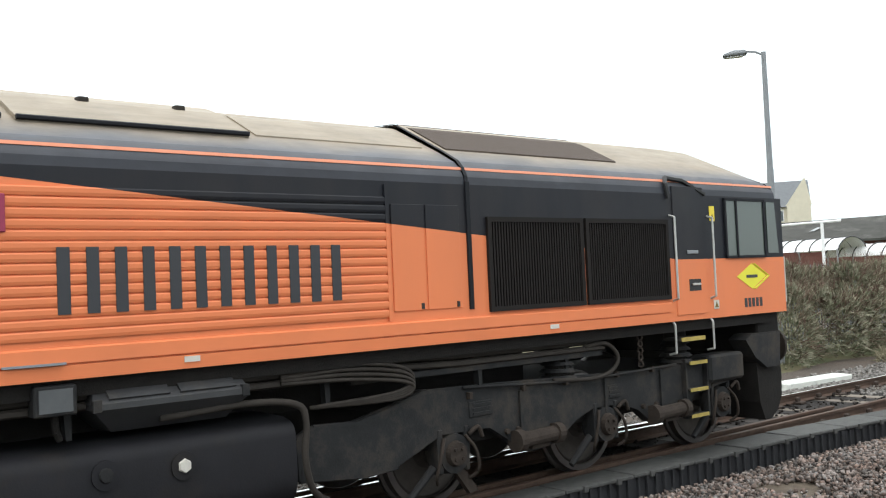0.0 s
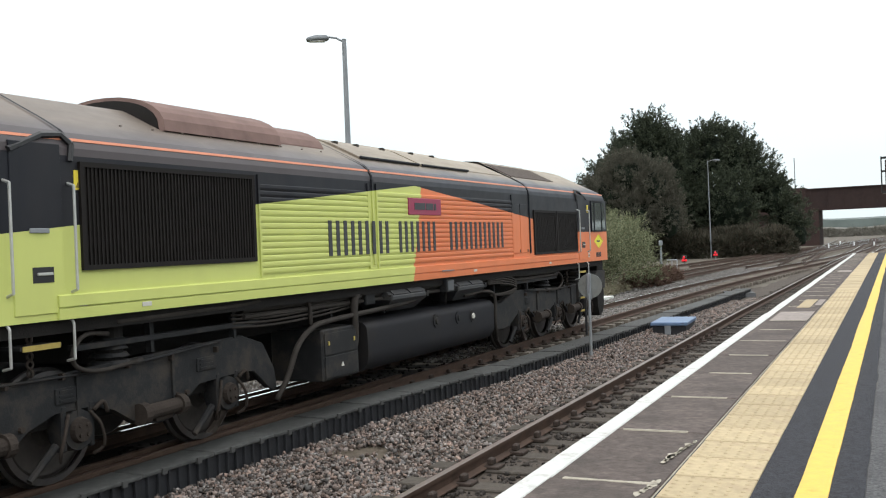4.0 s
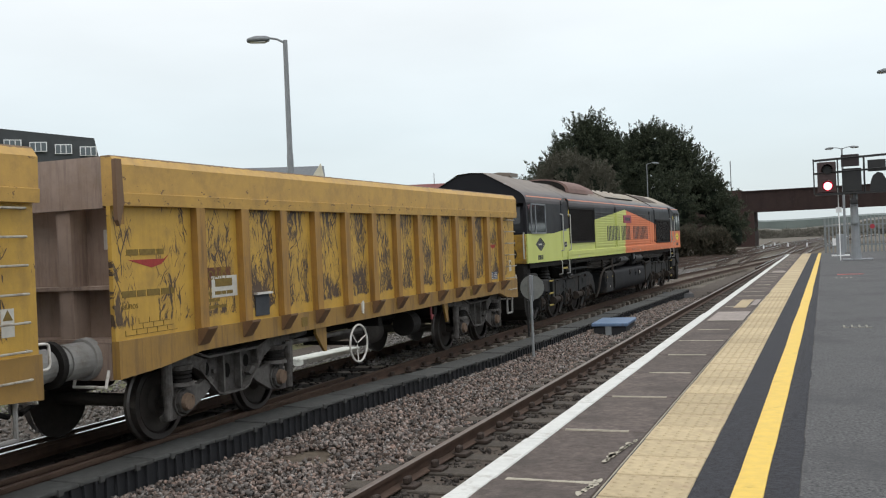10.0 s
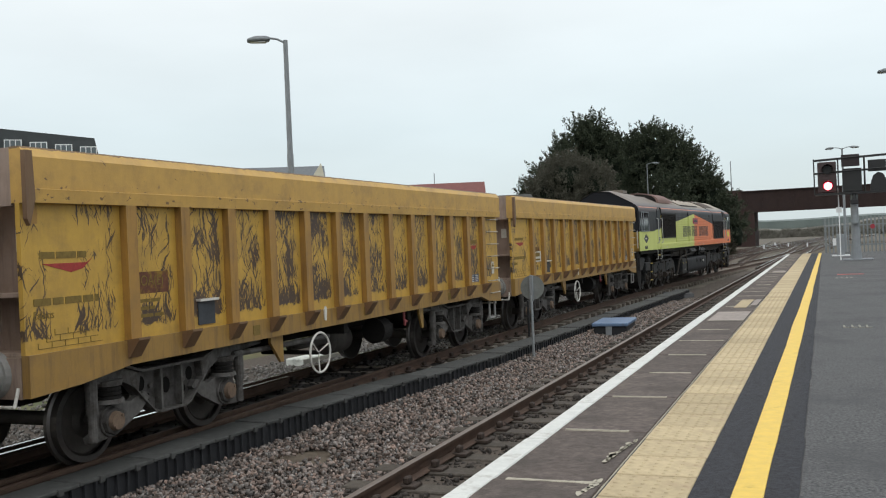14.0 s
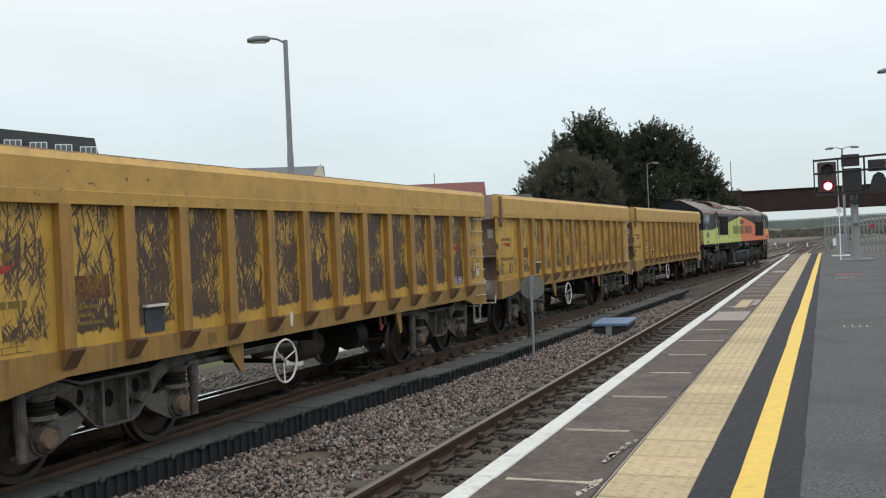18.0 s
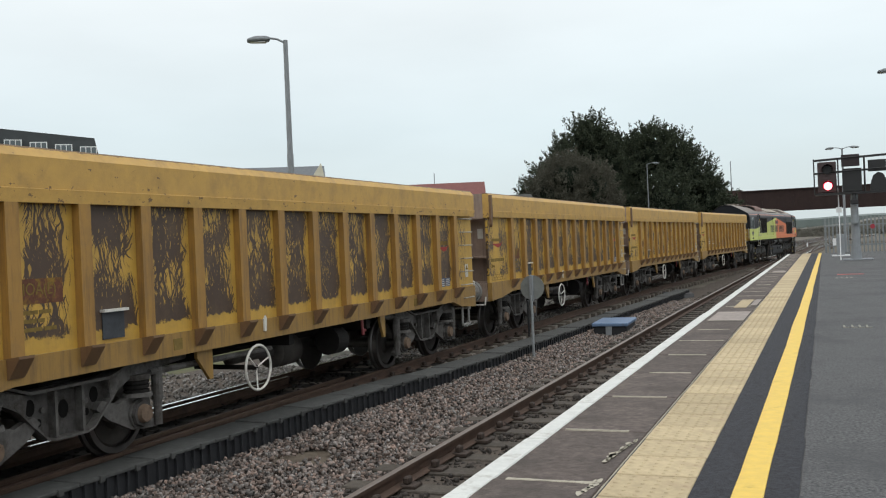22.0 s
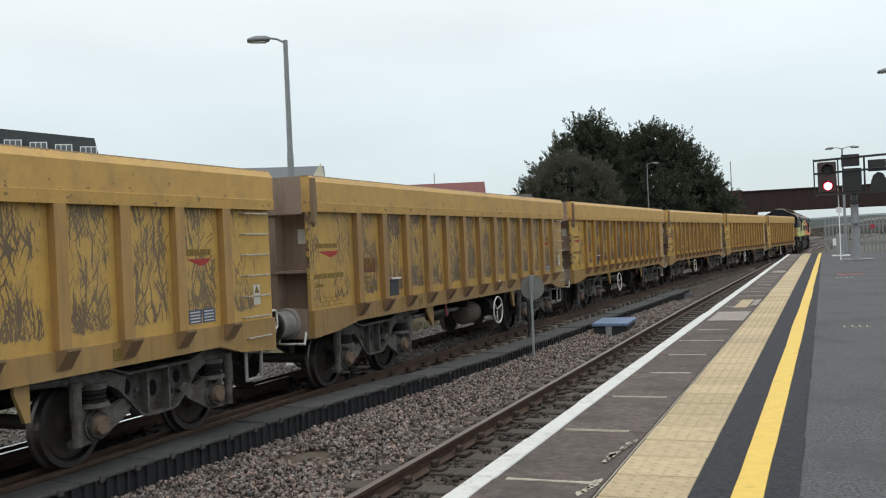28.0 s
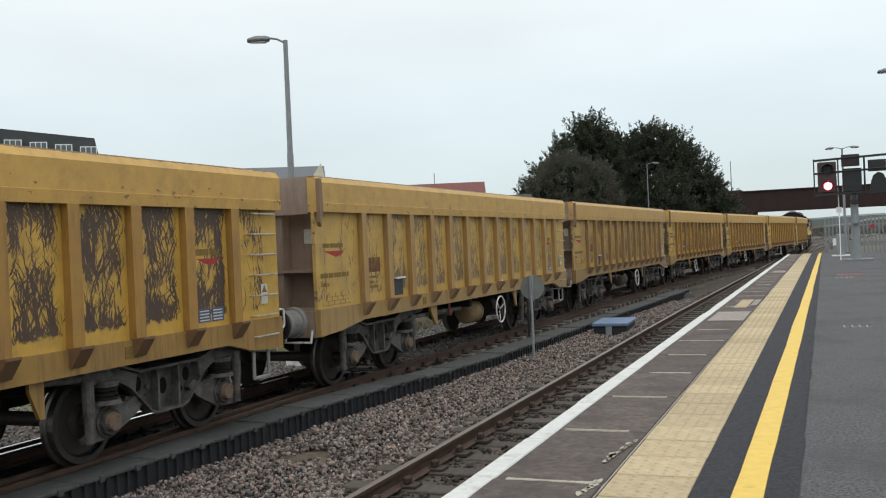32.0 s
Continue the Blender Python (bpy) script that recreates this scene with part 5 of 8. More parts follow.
# darker copy of the casting grey, with the recess's shade in the colour
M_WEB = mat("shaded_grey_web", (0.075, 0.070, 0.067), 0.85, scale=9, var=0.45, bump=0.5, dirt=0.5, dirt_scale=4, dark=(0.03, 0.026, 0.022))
# near black, to paint the shade inside the frame's holes
M_VOID = mat("painted_hole_shade", (0.004, 0.0035, 0.003), 0.95, scale=9, var=0.3, bump=0)
M_TANKDUST = mat("ochre_dusted_tank", (0.24, 0.165, 0.085), 0.75, scale=4, var=0.3, bump=0.15, dirt=0.35, dirt_scale=2.5, dark=(0.09, 0.06, 0.035))
M_TANKGREY = mat("grey_brown_dusted_tank", (0.105, 0.088, 0.072), 0.75, scale=4, var=0.3, bump=0.15, dirt=0.35, dirt_scale=2.5, dark=(0.05, 0.042, 0.035))
M_UNDER = mat("grimy_underframe", (0.014, 0.0125, 0.0115), 0.85, scale=6, var=0.4, bump=0.4)
M_WHEEL = mat("dusty_wheel_steel", (0.072, 0.064, 0.058), 0.7, 0.2, scale=9, var=0.3, bump=0.2)
M_TYRE = mat("worn_tyre_steel", (0.14, 0.13, 0.125), 0.4, 0.8, scale=9, var=0.2, bump=0.05)
M_CAP = mat("rust_brown_axle_cap", (0.15, 0.105, 0.075), 0.8, scale=14, var=0.35, bump=0.3)
M_WHITEBAR = mat("off_white_bar", (0.60, 0.58, 0.54), 0.6, scale=10, var=0.2, dirt=0.25, dirt_scale=8, dark=(0.25, 0.2, 0.15))
M_RUNG = mat("worn_white_rung", (0.38, 0.355, 0.30), 0.6, scale=12, var=0.3, dirt=0.4, dirt_scale=9, dark=(0.16, 0.11, 0.06))
M_BUFFER = mat("grey_buffer", (0.23, 0.225, 0.215), 0.6, 0.1, scale=6, var=0.25, dirt=0.3, dirt_scale=4, dark=(0.15, 0.13, 0.11))
M_INK = mat("faded_black_print", (0.19, 0.13, 0.04), 0.8, scale=20, var=0.3, bump=0)
M_LOGORED = mat("faded_red_print", (0.33, 0.05, 0.045), 0.7, scale=20, var=0.25, bump=0)
M_HATCH = mat("blue_grey_hatch", (0.055, 0.06, 0.068), 0.7, scale=9, var=0.3, bump=0.2)
M_MAROON = mat("faded_maroon_panel", (0.13, 0.055, 0.035), 0.7, scale=14, var=0.35, bump=0, dirt=0.4, dirt_scale=6, dark=(0.30, 0.19, 0.03))
M_DATA = mat("blue_grey_data_panel", (0.06, 0.09, 0.16), 0.6, scale=20, var=0.3, bump=0)
M_PLATE = mat("pale_plate", (0.55, 0.53, 0.48), 0.6, scale=14, var=0.15, bump=0)
M_SAFETY = mat("yellow_warning_label", (0.75, 0.60, 0.05), 0.6, scale=14, var=0.1, bump=0)
M_TAP = mat("red_tap", (0.22, 0.04, 0.045), 0.5, scale=14, var=0.1, bump=0)

W_LEN = 12.52
RIBS = [-11.2 + 0.85 * i for i in range(13)]


def wheelset(parent, y, radius, half=0.70):
    """Two wheels on an axle; it turns about its own middle."""
    bm = bmesh.new()
    rod(bm, (-1.0, 0, 0), (1.0, 0, 0), 0.075, seg=12)
    ws = part("wheelset", bm, M_WHEEL, parent)
    ws.location = (0, y, radius)
    for s in (-1, 1):
        bm = bmesh.new()
        prof = [(0.66, radius + 0.028), (0.70, radius + 0.028), (0.715, radius), (0.79, radius - 0.004), (0.795, radius - 0.06), (0.775, radius - 0.065)]
        for a, c in zip(prof, prof[1:]):
            bmesh.ops.create_cone(bm, cap_ends=False, segments=40, radius1=a[1], radius2=c[1], depth=max(0.0005, c[0] - a[0]),
                                  matrix=Matrix.Translation((s * (a[0] + c[0]) / 2, 0, 0)) @ pose(0, 0, 0, 0, 90 * s, 0))
        part("tyre", bm, M_TYRE, ws, smooth=False)
        bm = bmesh.new()
        for r0, r1, x0, x1 in ((radius - 0.06, radius - 0.09, 0.775, 0.745), (radius - 0.09, 0.17, 0.745, 0.75), (0.17, 0.12, 0.75, 0.80), (0.12, 0.001, 0.80, 0.81), (radius + 0.02, 0.02, 0.66, 0.66)):
            bmesh.ops.create_cone(bm, cap_ends=False, segments=40, radius1=r0, radius2=r1, depth=max(0.0005, abs(x1 - x0)),
                                  matrix=Matrix.Translation((s * (x0 + x1) / 2, 0, 0)) @ pose(0, 0, 0, 0, 90 * s * (1 if x1 >= x0 else 1), 0))
        part("wheel_disc", bm, M_WHEEL, ws)
    return ws


def wagon_bogie(root, yc):
    """Cast side frames, axleboxes, springs and dampers of one bogie whose middle is at yc."""
    a = 0.95
    inward = 1 if yc < -W_LEN / 2 else -1

    def strip(bm, line, x0, x1, t):
        """A bent plate of thickness t under a line of (y, z)."""
        for (ya, za), (yb, zb) in zip(line, line[1:]):
            vs = [bm.verts.new((x, yc + y, z + h)) for h in (0, t) for x, y, z in ((x0, ya, za), (x1, ya, za), (x1, yb, zb), (x0, yb, zb))]
            for f in ((0, 1, 2, 3), (7, 6, 5, 4), (0, 4, 5, 1), (1, 5, 6, 2), (2, 6, 7, 3), (3, 7, 4, 0)):
                bm.faces.new([vs[i] for i in f])

    for s in (-1, 1):
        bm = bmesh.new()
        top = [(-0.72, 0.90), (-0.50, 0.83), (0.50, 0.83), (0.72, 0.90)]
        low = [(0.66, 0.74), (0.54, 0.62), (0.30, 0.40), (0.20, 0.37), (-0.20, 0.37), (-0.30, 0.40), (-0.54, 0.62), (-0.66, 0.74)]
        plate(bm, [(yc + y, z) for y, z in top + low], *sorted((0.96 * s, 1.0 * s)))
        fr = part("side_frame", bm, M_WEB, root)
        inner, outer = sorted((0.97 * s, 1.10 * s))
        bm = bmesh.new()
        strip(bm, [(-1.26, 0.955), (-0.98, 0.985), (-0.50, 0.835), (0.50, 0.835), (0.98, 0.985), (1.26, 0.955)], *sorted((0.96 * s, 1.13 * s)), 0.028)
        part("top_flange", bm, M_BOGIE, fr)
        bm = bmesh.new()
        strip(bm, low, *sorted((0.96 * s, 1.105 * s)), 0.024)
        part("bottom_flange", bm, M_BOGIE, fr)
        for d in (-1, 1):
            # hollow cast arm that reaches over the spring, with a rounded nose
            bm = bmesh.new()
            plate(bm, [(yc + d * y, z) for y, z in ((0.50, 0.83), (0.98, 0.98), (1.24, 0.95), (1.28, 0.90), (1.27, 0.84), (1.20, 0.80), (0.80, 0.80), (0.66, 0.735), (0.54, 0.63))], inner, outer)
            bmesh.ops.bevel(bm, geom=list(bm.edges), offset=0.012, segments=1, affect="EDGES")
            part("frame_arm", bm, M_BOGIE, fr)
            bm = bmesh.new()
            box(bm, *sorted((0.99 * s, 1.09 * s)), yc + d * 0.17 - 0.016, yc + d * 0.17 + 0.016, 0.385, 0.835)
            part("stiffener", bm, M_BOGIE, fr)
        # flat black discs on the web; the holes' inner shade is their colour
        for yy, zz, rr in ((0.0, 0.63, 0.062), (0.40, 0.70, 0.055), (-0.40, 0.70, 0.055), (0.30, 0.55, 0.026), (-0.30, 0.55, 0.026)):
            bm = bmesh.new()
            bmesh.ops.create_cone(bm, cap_ends=True, segments=16, radius1=rr, radius2=rr, depth=0.006, matrix=pose(1.002 * s, yc + yy, zz, 0, 90, 0))
            for v in bm.verts:
                v.co.z = zz + (v.co.z - zz) * 1.4
            part("opening", bm, M_VOID, fr)
        for yy, zz in ((0.27, 0.66), (-0.27, 0.66)):
            bm = bmesh.new()
            rod(bm, (1.0 * s, yc + yy, zz), (1.03 * s, yc + yy, zz), 0.028, seg=10)
            part("boss", bm, M_BOGIE, fr)
        bm = bmesh.new()
        rod(bm, (1.04 * s, yc + inward * 1.2, 0.88), (1.04 * s, yc + inward * 1.75, 0.91), 0.05, 0.04, 12)
        part("brake_arm", bm, M_BOGIE, root)
        for d in (-1, 1):
            y = yc + d * a
            bm = bmesh.new()
            rod(bm, (0.98 * s, y, 0.42), (1.10 * s, y, 0.42), 0.165, 0.155, 20)
            ab = part("axlebox", bm, M_BOGIE, root)
            bm = bmesh.new()
            plate(bm, [(y - d * 0.10, 0.27), (y - d * 0.44, 0.43), (y - d * 0.60, 0.56), (y - d * 0.52, 0.63), (y - d * 0.30, 0.56), (y - d * 0.16, 0.60), (y + d * 0.17, 0.60), (y + d * 0.20, 0.34), (y + d * 0.30, 0.30), (y + d * 0.28, 0.24), (y + d * 0.08, 0.25)], *sorted((1.0 * s, 1.075 * s)))
            part("trailing_arm", bm, M_BOGIE, ab)
            bm = bmesh.new()
            bmesh.ops.create_cone(bm, cap_ends=True, segments=8, radius1=0.145, radius2=0.135, depth=0.05, matrix=pose(1.115 * s, y, 0.42, 0, 90 * s, 0))
            part("axlebox_ring", bm, M_WEB, ab)
            bm = bmesh.new()
            rod(bm, (1.06 * s, y, 0.595), (1.06 * s, y, 0.635), 0.16, 0.15, 18)
            part("spring_seat", bm, M_BOGIE, ab)
            bm = bmesh.new()
            rod(bm, (1.06 * s, y, 0.765), (1.06 * s, y, 0.82), 0.135, 0.15, 18)
            part("spring_cup", bm, M_BOGIE, ab)
            bm = bmesh.new()
            bmesh.ops.create_cone(bm, cap_ends=True, segments=18, radius1=0.10, radius2=0.085, depth=0.05, matrix=pose(1.16 * s, y, 0.42, 0, 90 * s, 0))
            part("axle_cap", bm, M_CAP, ab, "rusty round axle cap")
            for k in (-1, 1):
                bm = bmesh.new()
                bmesh.ops.create_cone(bm, cap_ends=True, segments=8, radius1=0.016, radius2=0.016, depth=0.05, matrix=pose(1.17 * s, y + 0.05 * k, 0.42 + 0.05 * k, 0, 90, 0))
                part("bolt", bm, M_CAP, ab)
            bm = bmesh.new()
            for z in (0.65, 0.695, 0.74):
                rod(bm, (1.06 * s, y, z - 0.014), (1.06 * s, y, z + 0.014), 0.128, seg=18)
            rod(bm, (1.06 * s, y, 0.63), (1.06 * s, y, 0.77), 0.10, seg=14)
            part("rubber_spring", bm, M_UNDER, root)
            bm = bmesh.new()
            rod(bm, (1.10 * s, y + d * 0.27, 0.26), (1.10 * s, y + d * 0.27, 0.56), 0.045, seg=12)
            rod(bm, (1.10 * s, y + d * 0.27, 0.52), (1.10 * s, y + d * 0.27, 0.86), 0.06, seg=12)
            part("damper", bm, M_BOGIE, root)
    bm = bmesh.new()
    box(bm, -0.94, 0.94, yc - 0.2, yc + 0.2, 0.55, 0.9, 0.02)
    part("bolster", bm, M_UNDER, root)


def letters(parent, y0, y1, z0, z1, x, s, count, material, rng, name="print"):
    """Print as plain bars, a word to each bar, on the side of a vehicle."""
    step = (y1 - y0) / count
    i = 0
    while i < count:
        n = min(count - i, rng.choice((2, 3, 4)))
        bm = bmesh.new()
        box(bm, min(x, x + 0.004 * s), max(x, x + 0.004 * s), y0 + step * (i + 0.15), y0 + step * (i + n - 0.15), z0, z1)
        part(name, bm, material, parent)
        i += n


def open_wagon():
    rng = random.Random(8)
    root = thing("open_wagon", pose(far_x(-20), -20, 0), "yellow high-sided open bogie wagon with scraped paint", "wagon", "wagons of the train")
    L = W_LEN
    bounds = [-L] + RIBS + [0.0]
    for s in (-1, 1):
        xs = sorted((1.25 * s, 1.20 * s))
        for y0, y1 in zip(bounds, bounds[1:]):
            bm = bmesh.new()
            box(bm, xs[0], xs[1], y0, y1, 1.2, 2.56)
            part("side_panel", bm, M_WPANEL, root)
        for y in RIBS:
            bm = bmesh.new()
            prism(bm, [(1.245 * s, 0), (1.245 * s, 0)] * 0 or [(1.24 * s, 1.2), (1.335 * s, 1.2), (1.335 * s, 2.56), (1.24 * s, 2.56)], y - 0.075, y + 0.075)
            rib = part("rib", bm, M_WRIB, root)
            # darker than the rib: the shade of its downward face is in the colour
            bm = bmesh.new()
            prism(bm, [(1.24 * s, 1.2), (1.43 * s, 1.225), (1.43 * s, 1.20), (1.31 * s, 1.03), (1.24 * s, 1.03)], y - 0.085, y + 0.085)
            part("rib_foot", bm, M_WCORNER, rib)
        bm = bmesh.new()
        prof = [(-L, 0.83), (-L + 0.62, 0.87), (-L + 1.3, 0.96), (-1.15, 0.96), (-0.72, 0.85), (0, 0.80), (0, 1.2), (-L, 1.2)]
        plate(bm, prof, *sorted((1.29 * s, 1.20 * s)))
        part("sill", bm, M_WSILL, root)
        bm = bmesh.new()
        prism(bm, [(1.16 * s, 2.52), (1.335 * s, 2.52), (1.345 * s, 2.64), (1.33 * s, 2.645), (1.335 * s, 2.92), (1.27 * s, 3.01), (1.16 * s, 3.01)], -L, 0)
        band = part("top_band", bm, M_WBAND, root)
        bm = bmesh.new()
        plate(bm, [(-L - 0.012, 2.97), (-L + 0.07, 2.97), (-L + 0.09, 2.55), (-L + 0.02, 2.32), (-L - 0.012, 2.38)], *sorted((1.30 * s, 1.35 * s)))
        part("corner_plate", bm, M_WCORNER, band, "rusty tapered corner plate")
        # hatch near the rear
        bm = bmesh.new()
        box(bm, *sorted((1.25 * s, 1.262 * s)), -10.1, -9.8, 1.24, 1.5)
        h = part("hatch", bm, M_HATCH, root, "grey hatch cover")
        bm = bmesh.new()
        box(bm, *sorted((1.25 * s, 1.31 * s)), -10.12, -9.78, 1.5, 1.525)
        part("hatch_lip", bm, M_WHITEBAR, h)
        # rungs, step and hand holds
        for i in range(7):
            z = 1.0 + 0.245 * i
            bm = bmesh.new()
            pipe(bm, [(1.25 * s, -0.64, z), (1.33 * s, -0.62, z), (1.33 * s, -0.16, z), (1.25 * s, -0.14, z)], 0.011, 6)
            part("rung", bm, M_RUNG, root)
        bm = bmesh.new()
        pipe(bm, [(1.24 * s, -0.60, 0.84), (1.24 * s, -0.60, 0.50), (1.24 * s, -0.28, 0.50), (1.24 * s, -0.28, 0.84)], 0.022, 6)
        part("step", bm, M_BUFFER, root)
        for e, d in ((0.0, 1), (-L, -1)):
            if d > 0:
                bm = bmesh.new()
                hose(bm, [(1.22 * s, e, 1.28), (1.22 * s, e + 0.13 * d, 1.27), (1.22 * s, e + 0.15 * d, 1.20), (1.22 * s, e + 0.14 * d, 1.06), (1.22 * s, e, 1.05)], 0.014, 6)
                part("grab_handle", bm, M_WHITEBAR, root, smooth=True)
            bm = bmesh.new()
            pipe(bm, [(0.75 * s, e, 0.92), (0.75 * s, e + 0.05 * d, 0.76), (1.15 * s, e + 0.05 * d, 0.76), (1.15 * s, e, 0.92)], 0.016, 6)
            part("shunter_step", bm, M_WHITEBAR, root)
            # buffers
            bm = bmesh.new()
            rod(bm, (0.87 * s, e - 0.02 * d, 1.03), (0.87 * s, e + 0.06 * d, 1.03), 0.215, 0.205, 20)
            rod(bm, (0.87 * s, e + 0.06 * d, 1.03), (0.87 * s, e + 0.34 * d, 1.03), 0.178, 0.178, 20)
            rod(bm, (0.87 * s, e + 0.34 * d, 1.03), (0.87 * s, e + 0.455 * d, 1.03), 0.160, 0.160, 20)
            bf = part("buffer", bm, M_BUFFER, root)
            bm = bmesh.new()
            rod(bm, (0.87 * s, e + 0.455 * d, 1.03), (0.87 * s, e + 0.492 * d, 1.03), 0.225, 0.222, 24)
            part("buffer_head", bm, M_UNDER, bf)
        # panels of print
        x = 1.25 * s
        bm = bmesh.new()
        plate(bm, [(-12.30, 1.985), (-11.75, 1.985), (-11.68, 2.02), (-11.80, 1.93), (-11.95, 1.90)], *sorted((x, x + 0.004 * s)))
        part("logo", bm, M_LOGORED, root)
        letters(root, -12.33, -11.74, 2.03, 2.09, x, s, 9, M_INK, rng)
        letters(root, -12.42, -11.60, 1.615, 1.68, x, s, 11, M_INK, rng, "fleet_number")
        for k in range(3):
            bm = bmesh.new()
            n = 5 - k
            for i in range(n):
                y0 = -12.38 + 0.16 * i + 0.10 * k
                z0 = 1.235 + 0.055 * k
                for a_, b_, c_, d_ in ((y0, y0 + 0.16, z0, z0 + 0.006), (y0, y0 + 0.006, z0, z0 + 0.055)):
                    box(bm, *sorted((x, x + 0.004 * s)), a_, b_, c_, d_)
            part("load_table", bm, M_INK, root)
        bm = bmesh.new()
        box(bm, *sorted((x, x + 0.003 * s)), -11.08, -10.58, 1.64, 1.86)
        mp = part("maroon_panel", bm, M_MAROON, root, "faded maroon panel")
        for k, (a_, b_) in enumerate(((-11.08, -10.72), (-11.08, -10.80), (-11.08, -10.66))):
            letters(root, a_, b_, 1.55 - 0.075 * k, 1.585 - 0.075 * k, x, s, 7 - k, M_INK, rng)
        if s > 0:
            text("Ealnos", 0.105, (x + 0.001, -12.42, 1.50), (90, 0, 90), M_INK, root, "class_name", squeeze=0.9, depth=0.003)
            text("IOA(E)", 0.15, (x + 0.004, -11.05, 1.72), (90, 0, 90), M_INK, root, "type_code", squeeze=0.9, depth=0.003)
        bm = bmesh.new()
        box(bm, *sorted((x, x + 0.005 * s)), -12.46, -12.33, 2.34, 2.5)
        part("label_plate", bm, M_WRIB, root)
        letters(root, -1.68, -1.22, 2.00, 2.07, x, s, 7, M_INK, rng)
        bm = bmesh.new()
        plate(bm, [(-1.66, 1.965), (-1.25, 1.965), (-1.19, 2.0), (-1.3, 1.91), (-1.42, 1.885)], *sorted((x, x + 0.004 * s)))
        part("logo", bm, M_LOGORED, root)
        for k in (0, 1):
            bm = bmesh.new()
            box(bm, *sorted((x, x + 0.006 * s)), -1.66 + 0.25 * k, -1.44 + 0.25 * k, 1.26, 1.41)
            d = part("data_panel", bm, M_DATA, root)
            bm = bmesh.new()
            for j in range(4):
                box(bm, *sorted((x + 0.006 * s, x + 0.008 * s)), -1.64 + 0.25 * k, -1.47 + 0.25 * k, 1.275 + 0.034 * j, 1.288 + 0.034 * j)
            part("print", bm, M_PLATE, d)
        bm = bmesh.new()
        box(bm, *sorted((x, x + 0.006 * s)), -0.40, -0.26, 1.38, 1.62)
        wl = part("warning_label", bm, M_PLATE, root)
        bm = bmesh.new()
        plate(bm, [(-0.385, 1.52), (-0.275, 1.52), (-0.33, 1.61)], *sorted((x + 0.006 * s, x + 0.009 * s)))
        part("symbol", bm, M_INK, wl)
        # small plates on the sill
        for y in (-2.9, -6.2, -9.1):
            bm = bmesh.new()
            box(bm, *sorted((1.29 * s, 1.296 * s)), y, y + 0.14, 1.02, 1.14)
            part("label_plate", bm, M_INK, root)
        bm = bmesh.new()
        plate(bm, [(-7.40, 1.06), (-7.36, 1.05), (-7.34, 1.20), (-7.36, 1.24), (-7.40, 1.2)], *sorted((1.29 * s, 1.31 * s)))
        part("brake_lever", bm, M_WHITEBAR, root)
        # hand brake wheel
        bm = bmesh.new()
        ring(bm, (1.31 * s, -7.57, 0.64), "x", 0.265, 0.015, 32, 6)
        hw = part("handbrake_wheel", bm, M_WHITEBAR, root, "white-painted handbrake wheel")
        for k in range(3):
            an = 2.0944 * k + 0.4
            bm = bmesh.new()
            rod(bm, (1.28 * s, -7.57, 0.64), (1.31 * s, -7.57 + 0.262 * math.cos(an), 0.64 + 0.262 * math.sin(an)), 0.010, seg=6)
            part("spoke", bm, M_WHITEBAR, hw)
        bm = bmesh.new()
        rod(bm, (0.4 * s, -7.57, 0.64), (1.29 * s, -7.57, 0.64), 0.03, seg=8)
        part("brake_shaft", bm, M_UNDER, root)
        # brackets hanging from the sill
        for y, w in ((-8.62, 0.28), (-4.05, 0.17)):
            bm = bmesh.new()
            plate(bm, [(y, 0.97), (y + w, 0.97), (y + w, 0.62), (y + w - 0.06, 0.62), (y, 0.88)], *sorted((1.18 * s, 1.22 * s)))
            part("bracket", bm, M_WSILL, root)
        bm = bmesh.new()
        pipe(bm, [(1.19 * s, -4.6, 0.96), (1.19 * s, -4.6, 0.80), (1.19 * s, -4.5, 0.78)], 0.02, 6)
        box(bm, *sorted((1.18 * s, 1.215 * s)), -4.62, -4.57, 0.72, 0.82, 0.01)
        part("drain_tap", bm, M_TAP, root, "red tap")
        bm = bmesh.new()
        rod(bm, (1.12 * s, -9.3, 0.82), (1.12 * s, -7.0, 0.80), 0.035, seg=8)
        part("brake_pipe", bm, M_BOGIE, root)
    # ends
    for e, d in ((0.0, -1), (-L, 1)):
        bm = bmesh.new()
        box(bm, -1.19, 1.19, *sorted((e + 0.26 * d, e + 0.32 * d)), 1.2, 2.6)
        part("end_wall", bm, M_WEND, root)
        bm = bmesh.new()
        prism(bm, [(-1.16, 2.50), (1.16, 2.50), (1.16, 3.005), (-1.16, 3.005)], *sorted((e, e + 0.12 * d)))
        part("end_band", bm, M_WEND, root)
        for x in (-0.62, 0.62):
            bm = bmesh.new()
            box(bm, x - 0.09, x + 0.09, *sorted((e + 0.04 * d, e + 0.26 * d)), 1.2, 2.5)
            part("end_stanchion", bm, M_WEND, root)
        for z in (1.2, 1.72):
            bm = bmesh.new()
            box(bm, -1.19, 1.19, *sorted((e + 0.02 * d, e + 0.26 * d)), z - 0.015, z + 0.02)
            part("end_shelf", bm, M_WEND, root)
        bm = bmesh.new()
        box(bm, -1.19, 1.19, *sorted((e, e + 0.2 * d)), 0.82, 1.18)
        part("headstock", bm, M_WEND, root)
        bm = bmesh.new()
        rod(bm, (0, e, 0.98), (0, e - 0.5 * d, 0.96), 0.06)
        part("draw_hook", bm, M_UNDER, root)
        for x in (-0.35, 0.38):
            bm = bmesh.new()
            pipe(bm, [(x, e - 0.03 * d, 0.9), (x, e - 0.2 * d, 0.62), (x + 0.05, e - 0.42 * d, 0.55)], 0.028, 6)
